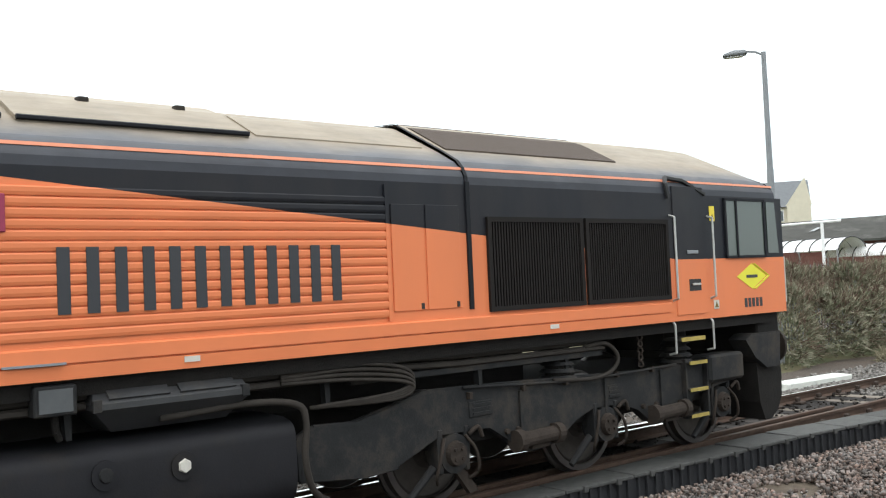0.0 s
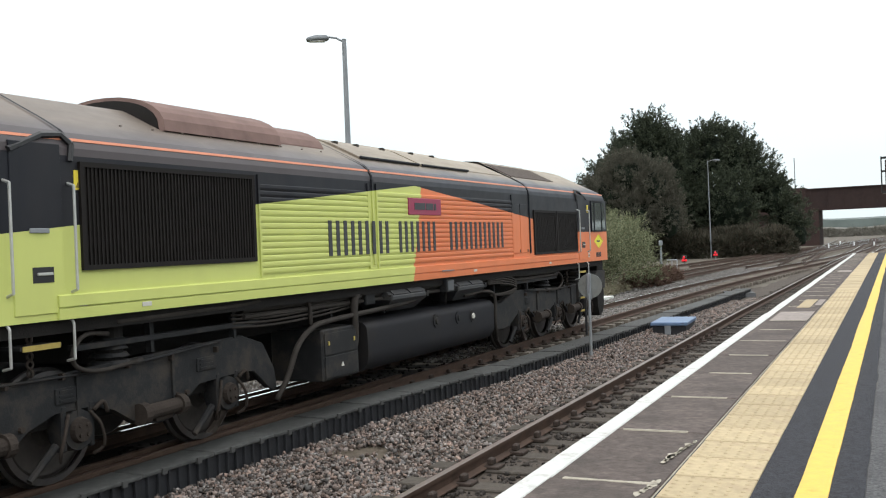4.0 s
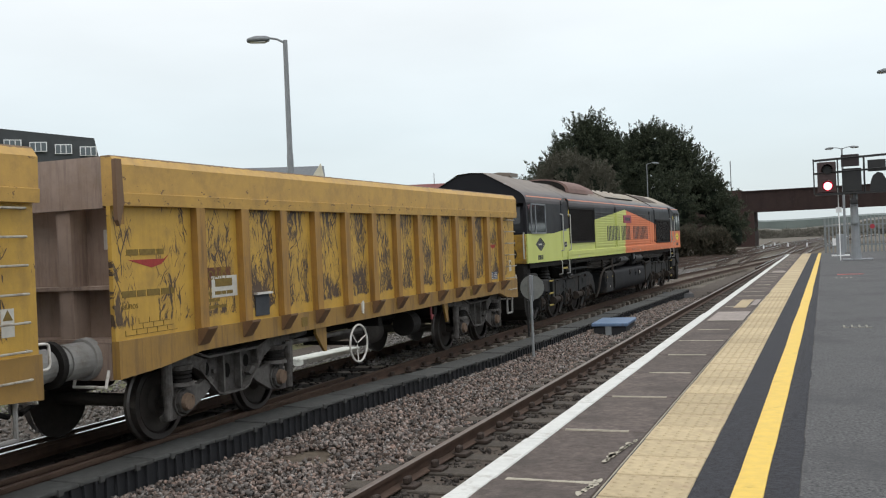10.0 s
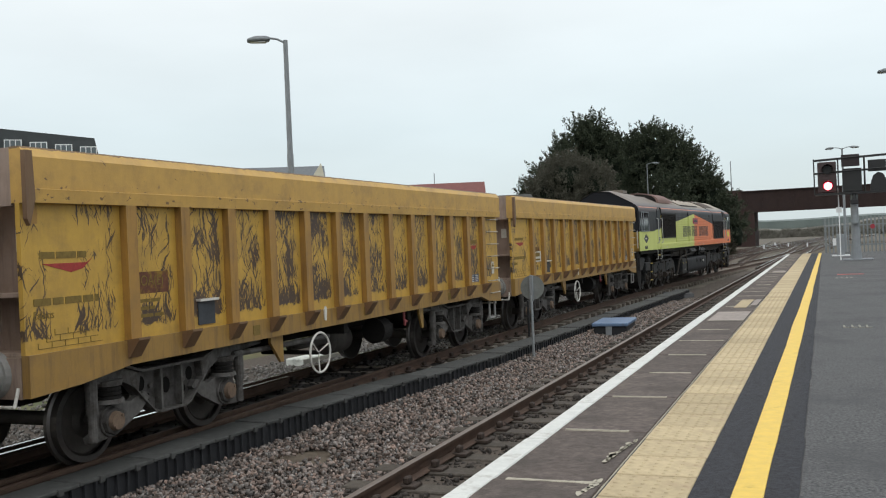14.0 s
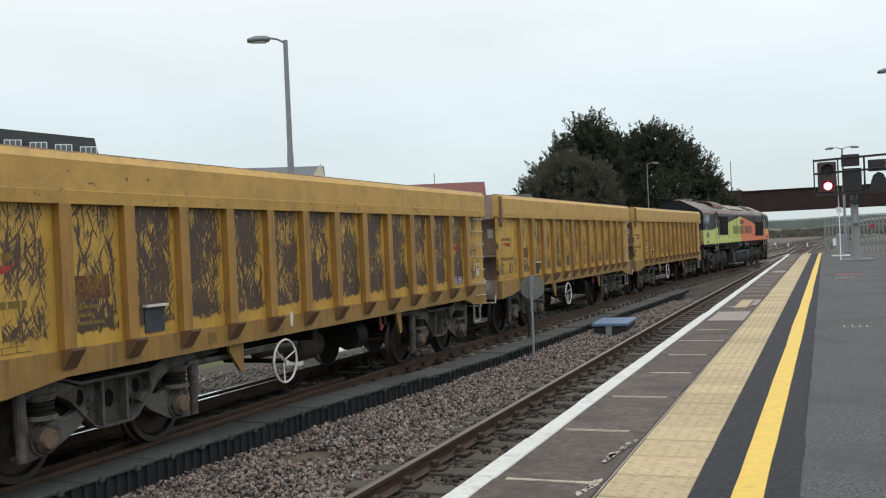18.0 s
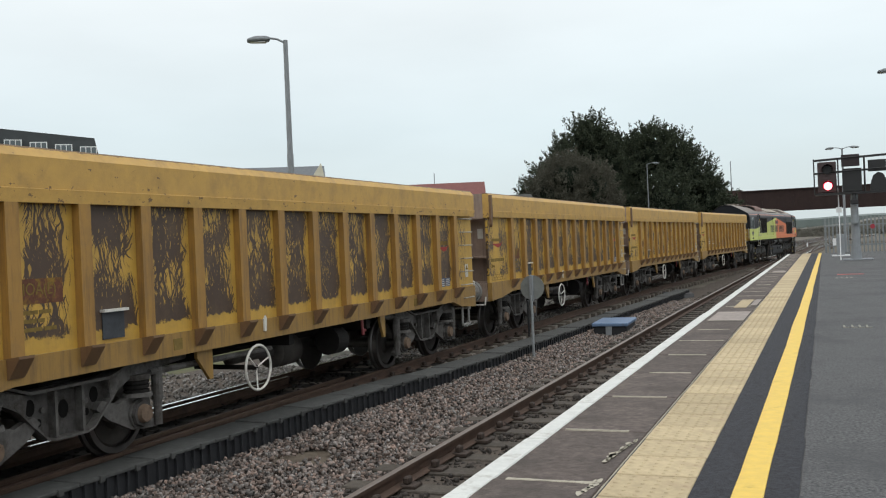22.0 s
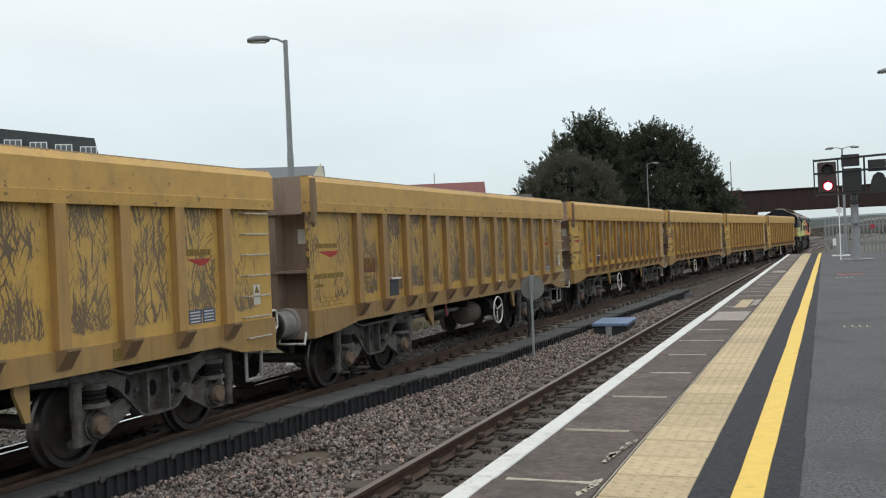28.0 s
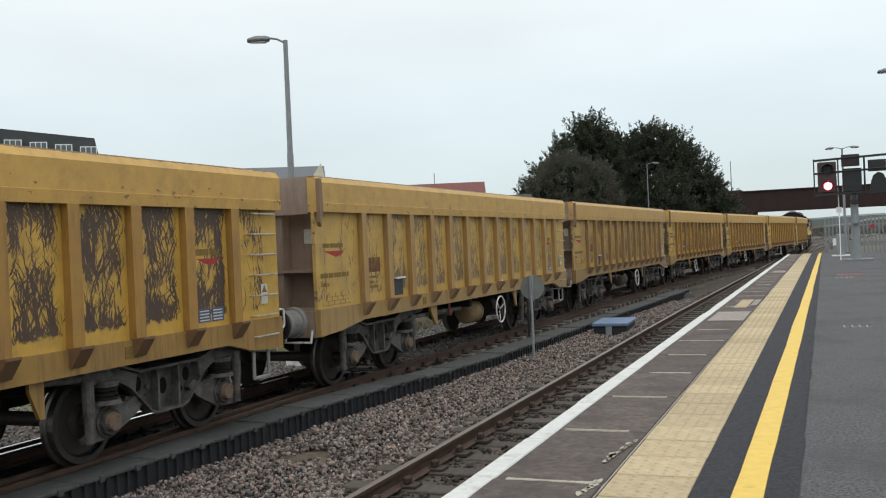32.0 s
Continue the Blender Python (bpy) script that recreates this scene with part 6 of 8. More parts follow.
            part("brake_hose", bm, M_UNDER, root)
        bm = bmesh.new()
        box(bm, 0.93, 1.05, *sorted((e + 0.255 * d, e + 0.265 * d)), 2.1, 2.3)
        part("warning_label", bm, M_PLATE, root)
    bm = bmesh.new()
    box(bm, -1.2, 1.2, -L + 0.3, -0.3, 1.1, 1.18)
    part("floor", bm, M_WEND, root)
    bm = bmesh.new()
    box(bm, -0.35, 0.35, -L + 0.2, -0.2, 0.72, 1.1)
    part("centre_sill", bm, M_UNDER, root)
    for y in (-8.4, -6.6, -4.4):
        bm = bmesh.new()
        box(bm, -1.19, 1.19, y - 0.06, y + 0.06, 0.8, 1.1)
        part("cross_beam", bm, M_UNDER, root)
    bm = bmesh.new()
    rod(bm, (0.55, -6.1, 0.64), (0.55, -5.62, 0.64), 0.215, seg=20)
    for ye in (-6.1, -5.62):
        bmesh.ops.create_uvsphere(bm, u_segments=18, v_segments=10, radius=0.215, matrix=Matrix.Translation((0.55, ye, 0.64)) @ Matrix.Diagonal((1, 0.5, 1, 1)))
    part("air_reservoir", bm, M_WHEEL, root, smooth=True)
    bm = bmesh.new()
    rod(bm, (0.62, -7.2, 0.68), (0.62, -6.2, 0.66), 0.075, 0.055, 14)
    part("slack_adjuster", bm, M_WHEEL, root, smooth=True)
    bm = bmesh.new()
    rod(bm, (0.95, -5.25, 0.7), (0.95, -4.95, 0.7), 0.2, seg=18)
    part("brake_cylinder", bm, M_UNDER, root)
    for yc in (-2.0, -L + 2.14):
        wagon_bogie(root, yc)
        for d in (-1, 1):
            wheelset(root, yc + d * 0.95, 0.42)
    return root


W0 = open_wagon()
WAGONS = [W0] + [copy_thing(W0, pose(far_x(-20), -20 - 13.509 * i, 0)) for i in range(1, 7)]
for w, (dust, scraped, pale, words) in zip(WAGONS, (
        (0.06, 0.46, 0.2, "yellow high-sided open bogie wagon with lightly scraped paint"), (0.08, 0.52, 0.2, "yellow high-sided open bogie wagon with curling scrapes in its paint"),
        (0.08, 0.80, 0.0, "yellow open bogie wagon with heavily scraped side panels"), (0.12, 0.80, 0.0, "yellow open bogie wagon with heavily scraped side panels"),
        (0.62, 0.60, 0.15, "yellow open bogie wagon under brown dust"), (0.46, 0.48, 0.85, "dusty pale yellow open bogie wagon"), (0.06, 0.62, 0.2, "yellow high-sided open bogie wagon with scraped paint"))):
    w["label"] = words
    for o in w.children_recursive:
        y = o.bound_box[0][1]
        kind = o.name.split(".")[0]
        end_bay = 0.5 if kind == "side_panel" and (y < -11.8 or y > -1.2) else 0.75 if kind == "side_panel" and y < -11 else 1.0
        at_end = kind in ("end_wall", "end_band", "end_stanchion", "end_shelf", "headstock")
        o.color = (dust * (0.45 if kind == "top_band" else 1.0), scraped * end_bay, pale * (0.1 if at_end else 1.0), 1)

# a white plate that only the first wagon carries
bm = bmesh.new()
box(bm, 1.25, 1.256, -10.95, -10.46, 1.52, 1.76)
WHITE_PLATE = part("wagon_plate", bm, M_PLATE, W0, "white plate with black print")
letters(WHITE_PLATE, -10.9, -10.55, 1.64, 1.73, 1.256, 1, 4, M_INK, random.Random(6))
letters(WHITE_PLATE, -10.9, -10.55, 1.55, 1.59, 1.256, 1, 8, M_INK, random.Random(7))
for o in WHITE_PLATE.children_recursive + [WHITE_PLATE]:
    o.color = (0.06, 0.46, 0.2, 1)
# two of the wagons have their hand brake further forward
for w in WAGONS[4:6]:
    for o in w.children:
        kind = o.name.split(".")[0]
        if kind in ("handbrake_wheel", "brake_shaft", "brake_lever"):
            o.location.y += 2.35
        elif kind == "drain_tap":
            o.location.y -= 3.1
        elif kind == "air_reservoir":
            o.location.x += 0.32
            o.data = o.data.copy()
            o.data.materials[0] = M_TANKGREY if w is WAGONS[4] else M_TANKDUST


# ---- the locomotive: y runs forward, its front end at y = 0 ----
L_LEN = 20.15


def livery(name, rough=0.5):
    """Black above a shallow gable line, orange ahead of a slanting break and lime yellow behind it, with road dirt."""
    m = mat(name, (0.8, 0.2, 0.05), rough, scale=3, var=0.06, bump=0.03)
    nt = m.node_tree
    ln = nt.links.new
    co = nt.nodes.new("ShaderNodeTexCoord")
    xyz = nt.nodes.new("ShaderNodeSeparateXYZ")
    ln(co.outputs["Object"], xyz.inputs[0])

    def op(kind, a, c):
        n = nt.nodes.new("ShaderNodeMath")
        n.operation = kind
        for i, v in enumerate((a, c)):
            if isinstance(v, (int, float)):
                n.inputs[i].default_value = v
            elif v is not None:
                ln(v, n.inputs[i])
        return n.outputs[0]

    y, z = xyz.outputs["Y"], xyz.outputs["Z"]
    line = op("MAXIMUM", 2.17, op("SUBTRACT", 2.88, op("MULTIPLY", op("ABSOLUTE", op("ADD", y, 9.9), None), 0.0914)))
    dark = op("GREATER_THAN", z, line)
    front = op("GREATER_THAN", y, op("ADD", op("MULTIPLY", z, 0.29), -10.535))
    a, b2 = nt.nodes.new("ShaderNodeMix"), nt.nodes.new("ShaderNodeMix")
    for n in (a, b2):
        n.data_type = "RGBA"
    ln(front, a.inputs[0])
    a.inputs[6].default_value, a.inputs[7].default_value = (0.56, 0.605, 0.18, 1), (0.72, 0.21, 0.085, 1)
    ln(dark, b2.inputs[0])
    ln(a.outputs[2], b2.inputs[6])
    b2.inputs[7].default_value = (0.0085, 0.0095, 0.0145, 1)
    dirt = nt.nodes.new("ShaderNodeTexNoise")
    dirt.inputs["Scale"].default_value, dirt.inputs["Detail"].default_value = 1.1, 7
    mp = nt.nodes.new("ShaderNodeMapping")
    mp.inputs["Scale"].default_value = (2, 2, 0.5)
    ln(co.outputs["Object"], mp.inputs[0])
    ln(mp.outputs[0], dirt.inputs["Vector"])
    rng_ = nt.nodes.new("ShaderNodeMapRange")
    rng_.inputs["From Min"].default_value, rng_.inputs["From Max"].default_value, rng_.inputs["To Max"].default_value = 0.42, 0.85, 0.13
    ln(dirt.outputs[0], rng_.inputs[0])
    c = nt.nodes.new("ShaderNodeMix")
    c.data_type = "RGBA"
    ln(rng_.outputs[0], c.inputs[0])
    ln(b2.outputs[2], c.inputs[6])
    c.inputs[7].default_value = (0.10, 0.08, 0.06, 1)
    ln(c.outputs[2], nt.nodes["Principled BSDF"].inputs["Base Color"])
    nt.nodes["Principled BSDF"].inputs["Specular IOR Level"].default_value = 0.3
    return m


def roof_paint():
    """Dark blue-black sides, fading to brown exhaust dust towards the top, with an orange line along the shoulder."""
    m = mat("dusty_roof", (0.03, 0.03, 0.035), 0.55, scale=3, var=0.1, bump=0.06)
    nt = m.node_tree
    ln = nt.links.new
    co = nt.nodes.new("ShaderNodeTexCoord")
    xyz = nt.nodes.new("ShaderNodeSeparateXYZ")
    ln(co.outputs["Object"], xyz.inputs[0])
    n = nt.nodes.new("ShaderNodeTexNoise")
    n.inputs["Scale"].default_value, n.inputs["Detail"].default_value = 1.6, 7
    ln(co.outputs["Object"], n.inputs["Vector"])
    wob = nt.nodes.new("ShaderNodeMath")
    wob.operation = "MULTIPLY_ADD"
    ln(n.outputs[0], wob.inputs[0])
    wob.inputs[1].default_value = 0.16
    ln(xyz.outputs["Z"], wob.inputs[2])
    ramp = nt.nodes.new("ShaderNodeValToRGB")
    mr = nt.nodes.new("ShaderNodeMapRange")
    mr.inputs["From Min"].default_value, mr.inputs["From Max"].default_value = 2.9, 3.75
    ln(wob.outputs[0], mr.inputs[0])
    ln(mr.outputs[0], ramp.inputs[0])
    els = ramp.color_ramp.elements
    els[0].position, els[0].color = 0.16, (0.020, 0.023, 0.033, 1)
    els[1].position, els[1].color = 1.0, (0.34, 0.29, 0.22, 1)
    # blue-grey step: dust, with the sky's sheen on the shoulder painted in
    e = els.new(0.34)
    e.color = (0.085, 0.09, 0.105, 1)
    e = els.new(0.52)
    e.color = (0.25, 0.205, 0.15, 1)
    blot = nt.nodes.new("ShaderNodeTexNoise")
    blot.inputs["Scale"].default_value, blot.inputs["Detail"].default_value, blot.inputs["Roughness"].default_value = 3.2, 9, 0.7
    spread = nt.nodes.new("ShaderNodeMapping")
    spread.inputs["Scale"].default_value = (2.2, 0.6, 1)
    ln(co.outputs["Object"], spread.inputs[0])
    ln(spread.outputs[0], blot.inputs["Vector"])
    amp = nt.nodes.new("ShaderNodeMapRange")
    amp.inputs["From Min"].default_value, amp.inputs["From Max"].default_value = 0.3, 0.7
    amp.inputs["To Min"].default_value, amp.inputs["To Max"].default_value = 0.68, 1.12
    ln(blot.outputs[0], amp.inputs[0])
    tint = nt.nodes.new("ShaderNodeVectorMath")
    tint.operation = "SCALE"
    ln(ramp.outputs[0], tint.inputs[0])
    ln(amp.outputs[0], tint.inputs[3])
    # exhaust soot browns the rear half
    soot = nt.nodes.new("ShaderNodeMapRange")
    soot.inputs["From Min"].default_value, soot.inputs["From Max"].default_value = -9.0, -13.0
    soot.inputs["To Max"].default_value = 0.62
    ln(xyz.outputs["Y"], soot.inputs[0])
    brown = nt.nodes.new("ShaderNodeMix")
    brown.data_type = "RGBA"
    ln(soot.outputs[0], brown.inputs[0])
    ln(tint.outputs[0], brown.inputs[6])
    brown.inputs[7].default_value = (0.075, 0.056, 0.054, 1)
    ln(brown.outputs[2], nt.nodes["Principled BSDF"].inputs["Base Color"])
    return m


M_LIVERY = livery("two_colour_livery")
M_ROOF = roof_paint()
M_LSTRIPE = mat("orange_stripe", (0.62, 0.22, 0.12), 0.5, scale=6, var=0.1, bump=0)
M_LBLACK = mat("black_livery_paint", (0.009, 0.010, 0.0135), 0.66, scale=5, var=0.15, bump=0.03)
M_MESH = mat("dark_grille_mesh", (0.012, 0.010, 0.009), 0.7, scale=10, var=0.4, bump=0.2)
M_SLAT = mat("grille_slat", (0.011, 0.0088, 0.008), 0.7, scale=10, var=0.3, bump=0.1)
M_LETTER = mat("dark_grey_lettering", (0.028, 0.030, 0.036), 0.5, scale=5, var=0.1, bump=0)
M_TANK = mat("black_fuel_tank", (0.013, 0.013, 0.0155), 0.66, scale=2.5, var=0.35, bump=0.12, dirt=0.3, dirt_scale=1.2, dark=(0.022, 0.019, 0.017))
M_FRAME = mat("dark_bogie_frame", (0.020, 0.0205, 0.0215), 0.68, scale=3, var=0.45, bump=0.25, dirt=0.45, dirt_scale=3, dark=(0.048, 0.040, 0.033))
M_BOXLID = mat("dusty_black_box", (0.030, 0.031, 0.033), 0.6, scale=4, var=0.35, bump=0.1, dirt=0.3, dirt_scale=3, dark=(0.055, 0.050, 0.043))
M_GREYCOVER = mat("grey_box_cover", (0.075, 0.08, 0.085), 0.55, scale=6, var=0.2, bump=0.05)
M_RUSTY = mat("rust_brown_casting", (0.037, 0.029, 0.024), 0.85, scale=9, var=0.4, bump=0.5)
M_DUSTY = mat("dusty_brown_hose", (0.036, 0.031, 0.027), 0.8, scale=8, var=0.35, bump=0.2)
M_RAILBAR = mat("worn_silver_handrail", (0.48, 0.48, 0.46), 0.4, 0.5, scale=9, var=0.15, bump=0.05)
M_STEPEDGE = mat("yellow_step_edge", (0.36, 0.28, 0.08), 0.7, scale=12, var=0.3, bump=0.1)
M_NAMEPLATE = mat("crimson_nameplate", (0.28, 0.025, 0.07), 0.5, scale=8, var=0.12, bump=0.05)
M_BADGE = mat("yellow_badge", (0.72, 0.68, 0.04), 0.5, scale=8, var=0.05, bump=0)
M_WARN = mat("dirty_yellow_warning_panel", (0.42, 0.24, 0.03), 0.6, scale=5, var=0.2, bump=0.05, dirt=0.4, dirt_scale=2, dark=(0.12, 0.075, 0.03))
M_EXHAUST = mat("rust_brown_exhaust_housing", (0.19, 0.125, 0.11), 0.8, scale=3, var=0.25, bump=0.2)
M_RADIATOR = mat("dark_brown_roof_grille", (0.075, 0.058, 0.048), 0.8, scale=40, var=0.3, bump=0.6, bump_scale=90)
M_GLASS = bpy.data.materials.new("cab_glass")
M_GLASS.use_nodes = True
# opaque panes: the pale base paints daylight seen through the leading cab
M_GLASS.node_tree.nodes["Principled BSDF"].inputs["Base Color"].default_value = (0.075, 0.090, 0.082, 1)
M_GLASS.node_tree.nodes["Principled BSDF"].inputs["Roughness"].default_value = 0.06
M_GLASS.node_tree.nodes["Principled BSDF"].inputs["Specular IOR Level"].default_value = 0.6
M_GLASS_D = M_GLASS.copy()
M_GLASS_D.name = "dark_cab_glass"
M_GLASS_D.node_tree.nodes["Principled BSDF"].inputs["Base Color"].default_value = (0.028, 0.033, 0.036, 1)
M_GLASS_D.node_tree.nodes["Principled BSDF"].inputs["Specular IOR Level"].default_value = 0.4
M_LENS = mat("headlight_lens", (0.6, 0.6, 0.62), 0.15, scale=4, var=0.1, bump=0)

HALF = 1.32
SHOULDER = [(1.32, 2.88), (1.312, 2.96), (1.27, 3.05), (1.20, 3.13), (1.0, 3.255), (0.36, 3.62), (0.30, 3.645), (0.0, 3.67)]


def roof_ring(y, drop=0.0):
    """Half the roof's outline, mirrored; drop lowers its crown towards the cab ends."""
    half = []
    for x, z in SHOULDER:
        z2 = z - drop * max(0.0, (z - 2.95)) / 0.72
        half.append((x, z2))
    return [(x, y, z) for x, z in half] + [(-x, y, z) for x, z in reversed(half[:-1])]


def loft(bm, rings):
    rows = [[bm.verts.new(v) for v in r] for r in rings]
    for a, b in zip(rows, rows[1:]):
        for i in range(len(a) - 1):
            bm.faces.new((a[i], a[i + 1], b[i + 1], b[i]))
    return rows


def side_box(bm, s, u0, u1, z0, z1, x0, x1, bevel=0.0):
    box(bm, *sorted((x0 * s, x1 * s)), -u1, -u0, z0, z1, bevel)


def name_bars(parent, s, words, z0, z1, material, x):
    """The name along the side as plain upright bars, one part for each: (rear end, front end, bars) of each word."""
    for u0, u1, count in words:
        step = (u0 - u1) / count
        for i in range(count):
            bm = bmesh.new()
            u = u0 - step * (i + 0.5)
            side_box(bm, s, u - step * 0.22, u + step * 0.22, z0, z1, x, x + 0.006)
            part("name_bar", bm, material, parent)


def loco_bogie(root, uc, flip):
    """A three-axle bogie; flip mirrors it end for end. uc is the middle axle."""
    def Y(v):
        return -(uc + v * flip)

    inner, outer = 2.12, 2.10
    for s in (-1, 1):
        # v runs towards the middle of the locomotive
        inner_end = [(3.15, 0.90), (3.60, 0.92), (3.76, 0.84), (3.74, 0.52), (3.10, 0.46), (2.75, 0.48)] if flip > 0 else [(2.78, 0.96), (2.98, 0.66), (3.02, 0.44), (2.94, 0.44), (2.60, 0.70)]
        prof = [(-2.45, 0.98), (-0.6, 0.99), (1.6, 1.06), (2.4, 1.08)] + inner_end + [(2.26, 0.70), (1.66, 0.69), (1.42, 0.55), (1.27, 0.41), (1.08, 0.38),
                (0.75, 0.42), (0.45, 0.62), (0.2, 0.70), (-0.25, 0.70), (-0.55, 0.60), (-0.74, 0.44), (-1.25, 0.40), (-1.45, 0.50), (-1.58, 0.66), (-2.45, 0.74)]
        bm = bmesh.new()
        plate(bm, [(Y(v), z) for v, z in prof], *sorted((1.02 * s, 1.14 * s)))
        bmesh.ops.bevel(bm, geom=list(bm.edges), offset=0.012, segments=1, affect="EDGES")
        fr = part("bogie_frame", bm, M_FRAME, root)
        bm = bmesh.new()
        for (va, za), (vb, zb) in zip(prof[:3 + len(inner_end)], prof[1:4 + len(inner_end)]):
            rod(bm, (1.12 * s, Y(va), za), (1.12 * s, Y(vb), zb), 0.022, seg=6)
        part("frame_edge", bm, M_FRAME, fr)
        for v in (0.0, 1.25, -0.95):
            bm = bmesh.new()
            box(bm, *sorted((1.14 * s, 1.165 * s)), min(Y(v - 0.02), Y(v + 0.02)), max(Y(v - 0.02), Y(v + 0.02)), 0.5, 0.98)
            part("stiffener", bm, M_FRAME, fr)
        for v in (inner, 0.0, -outer):
            bm = bmesh.new()
            y = Y(v)
            rod(bm, (0.98 * s, y, 0.51), (1.16 * s, y, 0.51), 0.20, 0.175, 20)
            ab = part("axlebox", bm, M_FRAME, root)
            for w in (-0.19, 0.13):
                bm = bmesh.new()
                box(bm, *sorted((1.0 * s, 1.15 * s)), y + w, y + w + 0.06, 0.34, 0.74, 0.012)
                part("horn_guide", bm, M_FRAME, ab)
            bm = bmesh.new()
            rod(bm, (1.15 * s, y, 0.51), (1.21 * s, y, 0.51), 0.12, 0.10, 18)
            part("axle_cap", bm, M_RUSTY, ab, "rusty round axle cap")
            for k in range(4):
                bm = bmesh.new()
                an = 0.8 + k * math.pi / 2
                bmesh.ops.create_cone(bm, cap_ends=True, segments=6, radius1=0.018, radius2=0.018, depth=0.03, matrix=pose(1.215 * s, y + 0.06 * math.cos(an), 0.51 + 0.06 * math.sin(an), 0, 90, 0))
                part("bolt", bm, M_RUSTY, ab)
            bm = bmesh.new()
            hose(bm, [(1.17 * s, y + 0.16, 0.66), (1.19 * s, y + 0.26, 0.72), (1.18 * s, y + 0.32, 0.62)], 0.02, 6)
            part("speed_cable", bm, M_RUSTY, ab, smooth=True)
            bm = bmesh.new()
            rod(bm, (1.08 * s, y - 0.2, 0.40), (1.08 * s, y - 0.5, 0.16), 0.04, 0.03, 8)
            part("sand_pipe", bm, M_FRAME, ab)
        for v in (1.05, -1.05):
            y = Y(v)
            bm = bmesh.new()
            rod(bm, (1.19 * s, y - 0.25, 0.52), (1.19 * s, y + 0.2, 0.53), 0.075, seg=14)
            rod(bm, (1.19 * s, y - 0.34, 0.52), (1.19 * s, y - 0.25, 0.52), 0.105, seg=14)
            rod(bm, (1.19 * s, y + 0.2, 0.53), (1.19 * s, y + 0.28, 0.53), 0.10, seg=14)
            box(bm, *sorted((1.12 * s, 1.2 * s)), y - 0.12, y + 0.12, 0.42, 0.5)
            part("brake_unit", bm, M_RUSTY, root)
        for v in (0.55, -1.45):
            y = Y(v)
            bm = bmesh.new()
            rod(bm, (1.0 * s, y, 1.0), (1.0 * s, y, 1.5), 0.13, seg=16)
            stack = part("rubber_spring", bm, M_UNDER, root)
            for k in range(4):
                bm = bmesh.new()
                rod(bm, (1.0 * s, y, 1.02 + 0.07 * k), (1.0 * s, y, 1.055 + 0.07 * k), 0.20 - 0.012 * k, 0.17 - 0.012 * k, 20)
                part("rubber_disc", bm, M_FRAME, stack)
        y = Y(-0.55)
        bm = bmesh.new()
        for k in range(5):
            ring(bm, (1.2 * s, y, 1.36 - 0.07 * k), "x" if k % 2 else "y", 0.032, 0.012, 10, 5)
        part("safety_chain", bm, M_RUSTY, root)
        bm = bmesh.new()
        hose(bm, [(1.19 * s, Y(0.35), 1.32), (1.22 * s, Y(0.05), 1.34), (1.24 * s, Y(-0.12), 1.2), (1.22 * s, Y(-0.05), 1.06), (1.2 * s, Y(0.25), 1.0), (1.17 * s, Y(0.8), 1.03)], 0.022, 8)
        part("brake_hose", bm, M_DUSTY, root, smooth=True)
        bm = bmesh.new()
        hose(bm, [(1.17 * s, Y(2.0), 1.08), (1.18 * s, Y(0.4), 1.0), (1.18 * s, Y(-1.2), 1.02)], 0.014, 6)
        part("air_pipe", bm, M_FRAME, root, smooth=True)
        # equipment plates, cable clips and a hanging bracket along the frame
        for v, z0, z1, w in ((1.62, 0.80, 0.94, 0.30), (-0.25, 0.76, 0.90, 0.24)):
            bm = bmesh.new()
            box(bm, *sorted((1.135 * s, 1.155 * s)), min(Y(v), Y(v + w)), max(Y(v), Y(v + w)), z0, z1, 0.006)
            cp = part("casting_plate", bm, M_FRAME, fr)
            bm = bmesh.new()
            for k in range(3):
                box(bm, *sorted((1.155 * s, 1.162 * s)), min(Y(v + 0.04), Y(v + w - 0.04)), max(Y(v + 0.04), Y(v + w - 0.04)), z0 + 0.02 + 0.04 * k, z0 + 0.04 + 0.04 * k)
            part("raised_mark", bm, M_FRAME, cp)
        for v in (1.9, 1.2, 0.6, -0.2, -0.8):
            bm = bmesh.new()
            box(bm, *sorted((1.135 * s, 1.19 * s)), min(Y(v), Y(v + 0.04)), max(Y(v), Y(v + 0.04)), 0.97, 1.03, 0.004)
            part("pipe_clip", bm, M_RUSTY, fr)
        for v in (1.45, 1.30, -0.62, -0.85):
            bm = bmesh.new()
            rod(bm, (1.135 * s, Y(v), 0.62), (1.17 * s, Y(v), 0.62), 0.03, 0.026, 8)
            part("bolt", bm, M_RUSTY, fr)
        for v in (inner, 0.0, -outer):
            y = Y(v)
            for w in (-0.21, 0.21):
                bm = bmesh.new()
                hose(bm, [(1.16 * s, y + w * 0.6, 0.66), (1.21 * s, y + w, 0.52), (1.19 * s, y + w * 1.2, 0.34), (1.12 * s, y + w * 0.9, 0.26)], 0.016, 6)
                part("earth_cable", bm, M_RUSTY, root, smooth=True)
        bm = bmesh.new()
        plate(bm, [(Y(inner) - 0.05, 0.44), (Y(inner) + 0.10, 0.40), (Y(inner) + 0.30 * flip, 0.14), (Y(inner) + 0.20 * flip, 0.12)], *sorted((1.06 * s, 1.12 * s)))
        part("rail_guard", bm, M_RUSTY, root)
        # steps and end box under the cab door
        for z, d in ((1.03, 0.10), (0.73, 0.08), (0.44, 0.06)):
            bm = bmesh.new()
            box(bm, *sorted((1.12 * s, (1.2 + d * 0.3) * s)), min(Y(-1.37), Y(-1.74)), max(Y(-1.37), Y(-1.74)), z - 0.02, z, 0.004)
            st = part("step", bm, M_FRAME, root)
